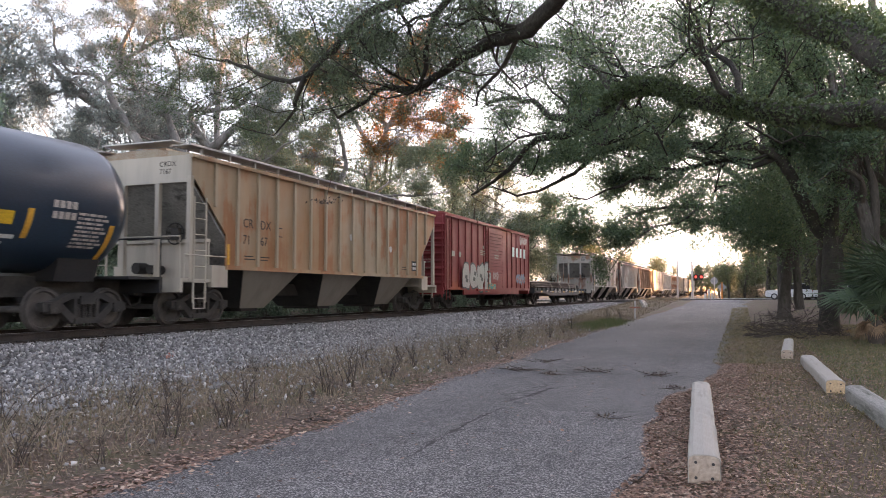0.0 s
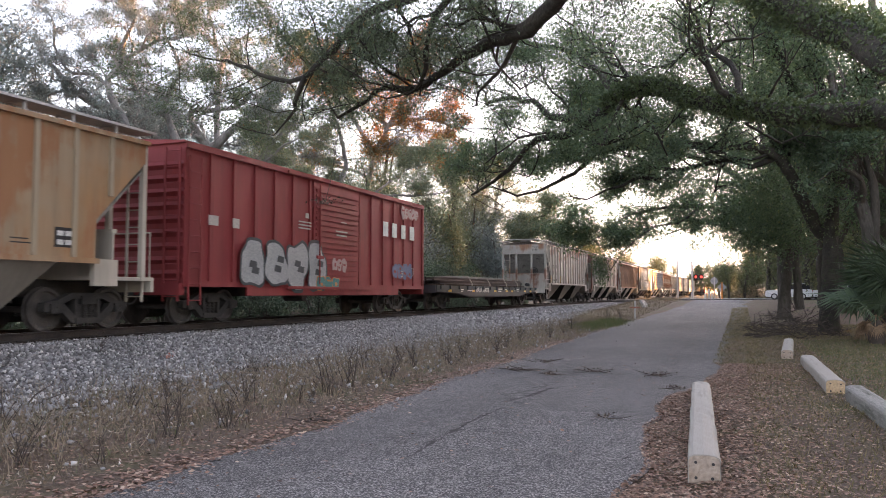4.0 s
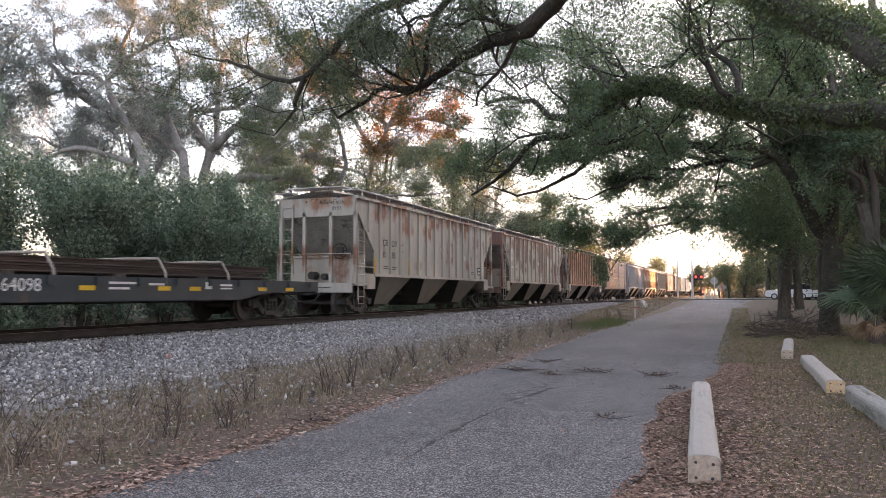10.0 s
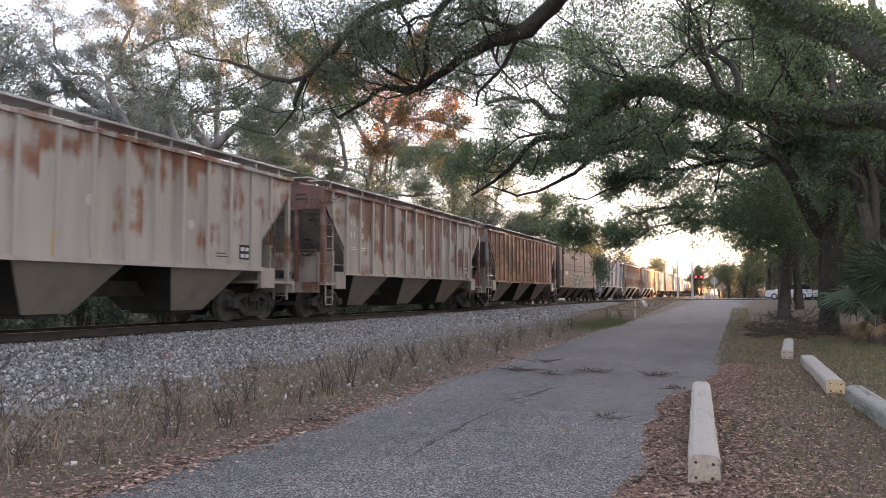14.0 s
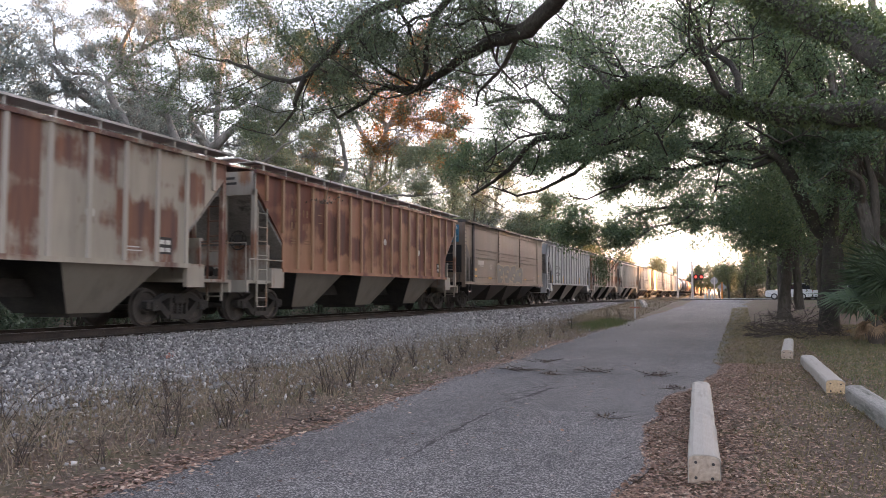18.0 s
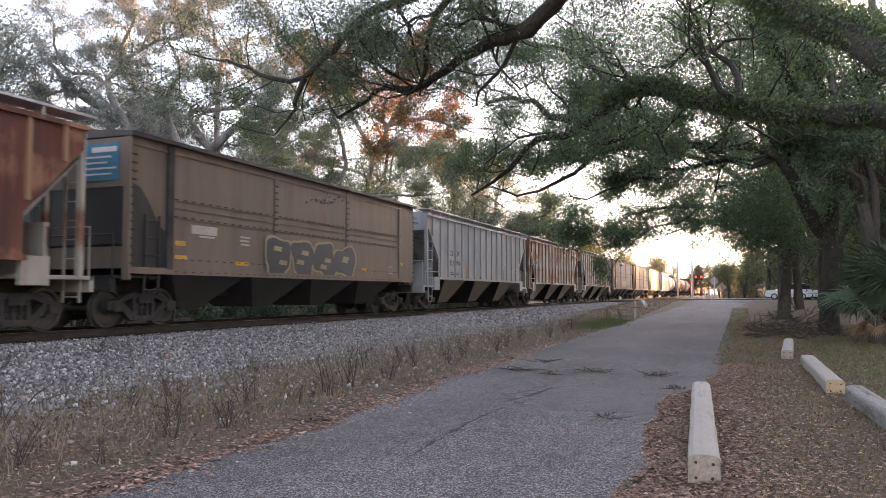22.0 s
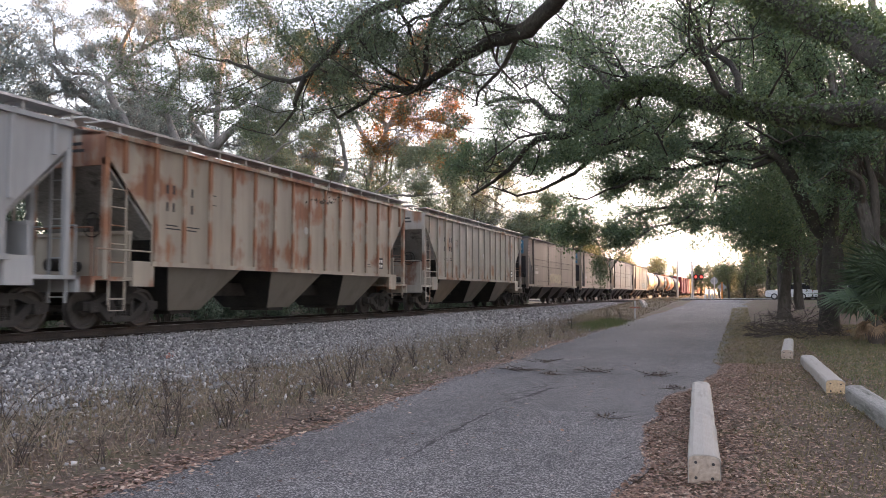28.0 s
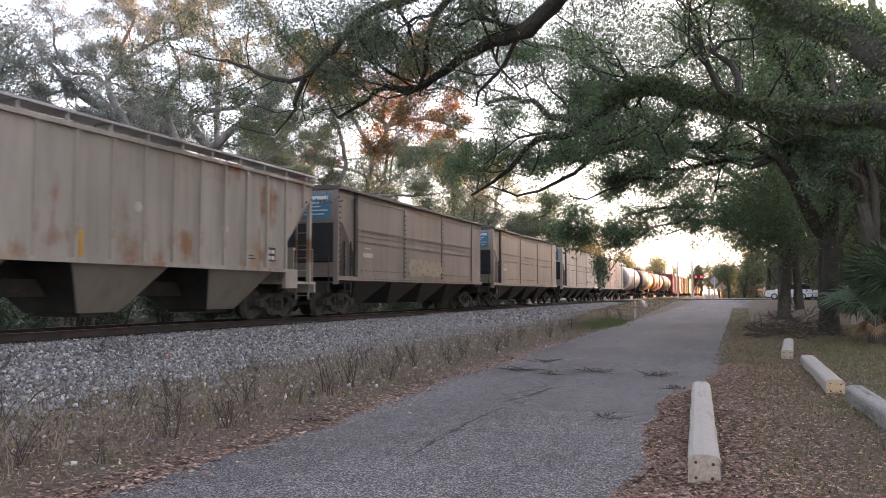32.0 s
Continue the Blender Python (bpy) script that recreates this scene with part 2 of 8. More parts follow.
def part(name, made, material, parent=None, label="", at=None, smooth=False, bevel=0.0):
    """One mesh object under a thing or a part. made: a B, a mesh, or (key, function that returns a B) to share."""
    if isinstance(made, tuple):
        if made[0] not in CACHE:
            CACHE[made[0]] = made[1]().mesh(name, smooth, bevel)
        me = CACHE[made[0]]
    else:
        me = made.mesh(name, smooth, bevel) if isinstance(made, B) else made
    if not me.materials:
        me.materials.append(None)
    ob = new(name, me)
    ob.material_slots[0].link = "OBJECT"
    ob.material_slots[0].material = material
    ob.parent = parent
    if at is not None:
        ob.matrix_basis = at
    if label:
        tagged(ob, label)
    return ob


def thing(name, label, category, m=None, group="", kind=""):
    ob = new(name)
    ob.empty_display_size = 0.3
    ob.matrix_basis = m or Matrix.Identity(4)
    return tagged(ob, label, category, group, kind)


def np_mesh(name, verts, quads):
    """Mesh from arrays: verts (n, 3), quads (m, 4) or (m, 3)."""
    k = quads.shape[1]
    me = bpy.data.meshes.new(name)
    me.vertices.add(len(verts))
    me.vertices.foreach_set("co", np.ascontiguousarray(verts, dtype=np.float32).ravel())
    me.loops.add(quads.size)
    me.loops.foreach_set("vertex_index", np.ascontiguousarray(quads, dtype=np.int32).ravel())
    me.polygons.add(len(quads))
    me.polygons.foreach_set("loop_start", np.arange(0, quads.size, k, dtype=np.int32))
    me.update(calc_edges=True)
    return me


def unit(a):
    return a / np.maximum(np.linalg.norm(a, axis=1, keepdims=True), 1e-6)


def leaves_mesh(name, pos, size, rng, wide=0.42, droop=0.25, flat=0.0, tri=False):
    """Small pointed leaves, each a four-cornered blade turned at random."""
    n = len(pos)
    a = unit(rng.normal(size=(n, 3)) - [0, 0, droop])
    if flat:
        a[:, 2] *= 1 - flat
    up = unit(rng.normal(size=(n, 3)) + [0, 0, 0.5 + 6 * flat])
    b = unit(np.cross(a, up))
    s = (size * rng.uniform(0.65, 1.3, n))[:, None] * 0.5
    if tri:
        v = np.stack([pos - a * s, pos + b * s * wide * 1.5 + a * s * 0.25, pos + a * s - b * s * wide * 0.7], 1).reshape(-1, 3)
        return np_mesh(name, v, np.arange(3 * n).reshape(-1, 3))
    v = np.stack([pos - a * s, pos + b * s * wide + a * s * 0.1, pos + a * s, pos - b * s * wide + a * s * 0.1], 1).reshape(-1, 3)
    return np_mesh(name, v, np.arange(4 * n).reshape(-1, 4))


def blades_mesh(name, foot, height, width, rng, lean=0.35):
    """Upright thin blades or stems, one triangle each."""
    n = len(foot)
    t = rng.uniform(0, 2 * math.pi, n)
    side = np.stack([np.cos(t), np.sin(t), np.zeros(n)], 1) * (width * rng.uniform(0.6, 1.4, n))[:, None] * 0.5
    h = height * rng.uniform(0.4, 1.3, n)
    tip = foot + np.stack([rng.normal(0, lean, n) * h, rng.normal(0, lean, n) * h, h], 1)
    v = np.stack([foot - side, foot + side, tip], 1).reshape(-1, 3)
    return np_mesh(name, v, np.arange(3 * n).reshape(-1, 3))


class Wood:
    """Grows the limbs of one tree and remembers where its leaves sit."""

    def __init__(self, seed, leaf_level=2, twig=1.0, up=0.25, gnarl=0.22, floor=-9.0):
        self.rng = np.random.default_rng(seed)
        self.v, self.q, self.n0, self.tips = [], [], 0, []
        self.leaf_level, self.twig, self.up, self.gnarl, self.floor = leaf_level, twig, up, gnarl, floor

    def tube(self, pts, r0, r1, n):
        m = len(pts)
        d = np.gradient(pts, axis=0)
        d = unit(d)
        ref = np.array([0.13, 0.21, 0.97]) if abs(d[0, 2]) < 0.8 else np.array([0.97, 0.2, 0.1])
        a = unit(np.cross(d, ref))
        b = np.cross(d, a)
        r = np.linspace(r0, r1, m) * self.rng.uniform(0.92, 1.1, m)
        t = np.linspace(0, 2 * math.pi, n, endpoint=False)
        ring = a[:, None, :] * np.cos(t)[None, :, None] + b[:, None, :] * np.sin(t)[None, :, None]
        bump = self.rng.uniform(0.9, 1.12, (m, n, 1)) if n > 6 else 1.0
        self.v.append((pts[:, None, :] + ring * r[:, None, None] * bump).reshape(-1, 3))
        i, k = np.meshgrid(np.arange(m - 1), np.arange(n), indexing="ij")
        k2 = (k + 1) % n
        self.q.append(np.stack([i * n + k, i * n + k2, (i + 1) * n + k2, (i + 1) * n + k], -1).reshape(-1, 4) + self.n0)
        self.n0 += m * n

    def smooth(self, pts, step):
        """Catmull-Rom through the points, with a little knottiness."""
        p = np.array(pts, float)
        p = np.vstack([2 * p[0] - p[1], p, 2 * p[-1] - p[-2]])
        out = []
        for i in range(1, len(p) - 2):
            seg = np.linalg.norm(p[i + 1] - p[i])
            n = max(2, int(seg / step))
            t = np.linspace(0, 1, n, endpoint=False)[:, None]
            out.append(0.5 * (2 * p[i] + (p[i + 1] - p[i - 1]) * t + (2 * p[i - 1] - 5 * p[i] + 4 * p[i + 1] - p[i + 2]) * t**2 + (3 * p[i] - p[i - 1] - 3 * p[i + 1] + p[i + 2]) * t**3))
        out = np.vstack(out + [p[-2][None]])
        return out

    def limb(self, pts, r0, r1, kids, reach, lev=0, first=0.25, sides=10):
        """A given limb with boughs growing from it. kids per metre; reach: length of the boughs."""
        pts = self.smooth(pts, 0.5)
        pts[1:-1] += self.rng.normal(0, r0 * 0.12, pts[1:-1].shape)
        self.tube(pts, r0, r1, sides)
        if kids <= 0:
            return
        seg = np.linalg.norm(np.diff(pts, axis=0), axis=1)
        total = seg.sum()
        for _ in range(max(1, int(total * kids * (1 - first)))):
            u = self.rng.uniform(first, 1.0)
            i = min(int(u * (len(pts) - 1)), len(pts) - 2)
            r = (r0 + (r1 - r0) * u) * self.rng.uniform(0.3, 0.55)
            self.bough(pts[i], pts[i + 1] - pts[i], reach * self.rng.uniform(0.5, 1.2), max(r, 0.012), lev + 1)
        self.bough(pts[-1], pts[-1] - pts[-2], reach * 0.8, max(r1 * 0.9, 0.012), lev + 1)

    def bough(self, start, way, length, r, lev):
        rng = self.rng
        way = way / (np.linalg.norm(way) + 1e-9)
        d = way * rng.uniform(0.3, 1.0) + rng.normal(0, 0.62, 3) + [0, 0, self.up]
        d /= np.linalg.norm(d) + 1e-9
        last = lev >= self.leaf_level
        n = (4 if lev < 3 else 3) if last else 6 if lev < 2 else 4
        p, pts = np.array(start, float), [np.array(start, float)]
        for _ in range(n):
            d = d + rng.normal(0, self.gnarl, 3) + [0, 0, 0.02]
            if p[2] < self.floor and d[2] < 0.1:
                d[2] = 0.25
            d /= np.linalg.norm(d)
            p = p + d * length / n
            pts.append(p.copy())
        pts = np.array(pts)
        self.tube(pts, r, r * 0.35, (4 if lev < 3 else 3) if last else 6 if lev < 2 else 4)
        if lev >= self.leaf_level:
            for k in range(1, n + 1):
                self.tips.append(pts[k])
                self.tips.append((pts[k] + pts[k - 1]) / 2)
            return
        for _ in range(int(rng.integers(4, 7))):
            k = int(rng.integers(1, n + 1))
            self.bough(pts[k], pts[k] - pts[k - 1], length * rng.uniform(0.4, 0.65) * self.twig, r * 0.5, lev + 1)
        if lev + 1 >= self.leaf_level:
            self.tips.append(pts[-1])


# ---- ground, road, track bed ----
TX, RAIL_Z = -14.27, 0.75          # centre line of the track, top of rail


def sm(t):
    t = np.clip(t, 0, 1)
    return t * t * (3 - 2 * t)


def lift(y):
    """The road climbs gently to the level crossing."""
    return 0.80 * sm((np.asarray(y, float) - 36) / 52)


def wob(x, y, k, amp):
    return amp * (np.sin(x * k + 1.3 * np.sin(y * k * 0.7)) + np.sin(y * k * 1.31 + 2.1 * np.sin(x * k * 0.53 + 1)))


def gz(x, y):
    x, y = np.asarray(x, float), np.asarray(y, float)
    z = lift(y) * sm((x + 11.5) / 2.0) + wob(x, y, 0.9, 0.012) + wob(x, y, 2.7, 0.006)
    verge = sm((x + 9.8) / 1.5) * sm((-6.0 - x) / 0.5)
    z = z + verge * (0.05 + wob(x, y, 1.7, 0.02))
    z = z + 0.06 * sm((x - 0.2) / 3.0) + 0.3 * sm((-22 - x) / 15) - 0.035 * sm((x + 6.2) / 0.3) * sm((-0.2 - x) / 0.3)
    return z


def sheet(name, xs, ys, zf, mat, label, kind="structure", category=""):
    X, Y = np.meshgrid(xs, ys)
    Z = zf(X, Y)
    nx, ny = len(xs), len(ys)
    i, j = np.meshgrid(np.arange(ny - 1), np.arange(nx - 1), indexing="ij")
    q = np.stack([i * nx + j, i * nx + j + 1, (i + 1) * nx + j + 1, (i + 1) * nx + j], -1).reshape(-1, 4)
    me = np_mesh(name, np.stack([X, Y, Z], -1).reshape(-1, 3), q)
    me.polygons.foreach_set("use_smooth", [True] * len(me.polygons))
    return tagged(part(name, me, mat), label, category or name, kind=kind)


def ground_mat():
    m, nt, b = base_mat("verge_soil_and_litter")
    v = coords(nt)
    sep = nt.nodes.new("ShaderNodeSeparateXYZ")
    nt.links.new(v, sep.inputs[0])
    n1, n2, n3 = noise_tex(nt, v, 0.5, 5), noise_tex(nt, v, 26.0, 4, 0.7), noise_tex(nt, v, 1.9, 5, 0.65)
    soil = ramp(nt, n2, [(0.3, (0.055, 0.038, 0.028)), (0.55, (0.14, 0.10, 0.072)), (0.75, (0.25, 0.175, 0.125))])
    grass = ramp(nt, n2, [(0.3, (0.05, 0.055, 0.022)), (0.7, (0.14, 0.13, 0.045))])
    col = mix(nt, ramp(nt, n1, [(0.45, (0.0,)), (0.62, (0.8,))]), soil, grass)
    col = mix(nt, ramp(nt, n3, [(0.5, (0.0,)), (0.7, (0.7,))]), col, (0.135, 0.082, 0.055))
    nt.links.new(col, b.inputs["Base Color"])
    b.inputs["Roughness"].default_value = 0.95
    add_bump(nt, b, n2, 0.8, 0.03)
    return m


def asphalt_mat():
    m, nt, b = base_mat("worn_asphalt")
    v = coords(nt)
    vor = nd(nt, "TexVoronoi", Scale=88.0)
    nt.links.new(v, vor.inputs["Vector"])
    tone = ramp(nt, vor.outputs["Color"], [(0.05, (0.018, 0.017, 0.017)), (0.5, (0.078, 0.0745, 0.073)), (0.92, (0.42, 0.395, 0.375))])
    n1, n2 = noise_tex(nt, v, 0.22, 5), noise_tex(nt, v, 2.3, 6, 0.7)
    col = mix(nt, 1.0, tone, ramp(nt, n1, [(0.35, (0.82,)), (0.65, (1.15,))]), "MULTIPLY")
    col = mix(nt, 1.0, col, ramp(nt, n2, [(0.3, (0.78,)), (0.6, (1.08,))]), "MULTIPLY")
    vl = coords(nt, (0.55, 0.05, 1))
    col = mix(nt, 1.0, col, ramp(nt, noise_tex(nt, vl, 1.4, 3), [(0.35, (0.86,)), (0.6, (1.06,))]), "MULTIPLY")
    nt.links.new(col, b.inputs["Base Color"])
    b.inputs["Roughness"].default_value = 0.85
    add_bump(nt, b, vor.outputs["Distance"], 0.5, 0.008)
    return m


M_GROUND, M_ASPHALT = ground_mat(), asphalt_mat()
gx = np.unique(np.concatenate([np.linspace(-900, -60, 12), np.linspace(-60, -16, 23), np.linspace(-16, 8, 97), np.linspace(8, 60, 22), np.linspace(60, 900, 12)]))
gy = np.unique(np.concatenate([np.linspace(-260, -6, 22), np.linspace(-6, 30, 121), np.linspace(30, 130, 101), np.linspace(130, 500, 30), np.linspace(500, 2400, 10)]))
sheet("ground", gx, gy, gz, M_GROUND, "brown soil with dry leaves and thin grass", category="ground")


def road_edge(y, side):
    y = np.asarray(y, float)
    w = 0.10 * np.sin(y * 1.9 + side) + 0.07 * np.sin(y * 4.3 + 2 * side) + 0.12 * np.sin(y * 0.63 + side * 3)
    if side < 0:
        return np.interp(y, [4.7, 7, 10.4, 14, 20, 26, 40, 46, 57, 68], [-4.73, -4.77, -4.77, -5.0, -5.18, -5.38, -5.9, -5.55, -5.0, -4.6]) + 0.45 * w
    return np.interp(y, [6, 7.8, 9.4, 11.4, 15.3, 27, 46, 63, 90], [-0.94, -0.90, -1.05, -1.02, -0.48, -0.42, -0.28, 0.5, 1.3]) + 0.45 * w


def road_z(x, y):
    """Height of the asphalt, crowned in the middle."""
    x, y = np.asarray(x, float), np.asarray(y, float)
    l, r = road_edge(y, -1), road_edge(y, 1)
    u = np.clip((x - l) / (r - l), 0, 1)
    edge = np.minimum(np.minimum(u, 1 - u) / 0.04, 1.0)
    return lift(y) + 0.035 * edge - 0.03 + 0.02 * np.sin(u * math.pi) + wob(x, y, 0.5, 0.005)


def road_sheet():
    ys = np.concatenate([np.arange(-40, 2, 1.0), np.arange(2, 30, 0.12), np.arange(30, 96, 0.6)])
    us = np.array([0, 0.012, 0.04, 0.1, 0.2, 0.3, 0.4, 0.5, 0.6, 0.7, 0.8, 0.9, 0.96, 0.988, 1.0])
    l, r = road_edge(ys, -1), road_edge(ys, 1)
    X = l[:, None] + (r - l)[:, None] * us
    Y = np.repeat(ys[:, None], len(us), 1)
    Z = road_z(X, Y)
    i, j = np.meshgrid(np.arange(len(ys) - 1), np.arange(len(us) - 1), indexing="ij")
    n = len(us)
    q = np.stack([i * n + j, i * n + j + 1, (i + 1) * n + j + 1, (i + 1) * n + j], -1).reshape(-1, 4)
    me = np_mesh("road", np.stack([X, Y, Z], -1).reshape(-1, 3), q)
    me.polygons.foreach_set("use_smooth", [True] * len(me.polygons))
    return tagged(part("road", me, M_ASPHALT), "worn grey asphalt lane with crumbled edges", "road", kind="structure")


road_sheet()
# the street that crosses the rails beyond the lane
cross = B().bar(0, 1, [(-60, 0.60), (60, 0.60), (60, 0.90), (0, 0.92), (-8, 0.86), (-12.2, 0.74), (-60, 0.72)])
for k, (x, y, z) in enumerate(cross.v):
    cross.v[k] = (x, 88 + y * 12 + 0.12 * x, z)
tagged(part("cross_street", cross, M_ASPHALT), "grey asphalt street at the level crossing", "road", kind="structure")

bed = B().bar(-260, 900, [(TX - 5.2, -0.3), (TX + 4.75, -0.3), (TX + 4.75, 0.05), (TX + 3.4, 0.27), (TX + 2.0, 0.53), (TX - 2.0, 0.53), (TX - 5.2, 0.02)])
tagged(part("ballast_bed", bed, M_BALLAST), "grey crushed-stone track bed", "track bed", kind="structure")


def rail(x):
    prof = [(-0.07, 0.578), (0.07, 0.578), (0.07, 0.59), (0.012, 0.61), (0.012, 0.705), (0.036, 0.715), (0.036, 0.745), (-0.036, 0.745), (-0.036, 0.715), (-0.012, 0.705), (-0.012, 0.61), (-0.07, 0.59)]
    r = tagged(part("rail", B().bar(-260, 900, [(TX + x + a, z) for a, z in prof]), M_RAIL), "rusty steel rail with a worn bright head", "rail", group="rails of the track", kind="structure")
    part("rail_head", B().bar(-260, 900, [(TX + x - 0.034, 0.7455), (TX + x + 0.034, 0.7455), (TX + x + 0.03, RAIL_Z), (TX + x - 0.03, RAIL_Z)]), M_RAILTOP, r, "bright worn running surface")


rail(-0.755)
rail(0.755)

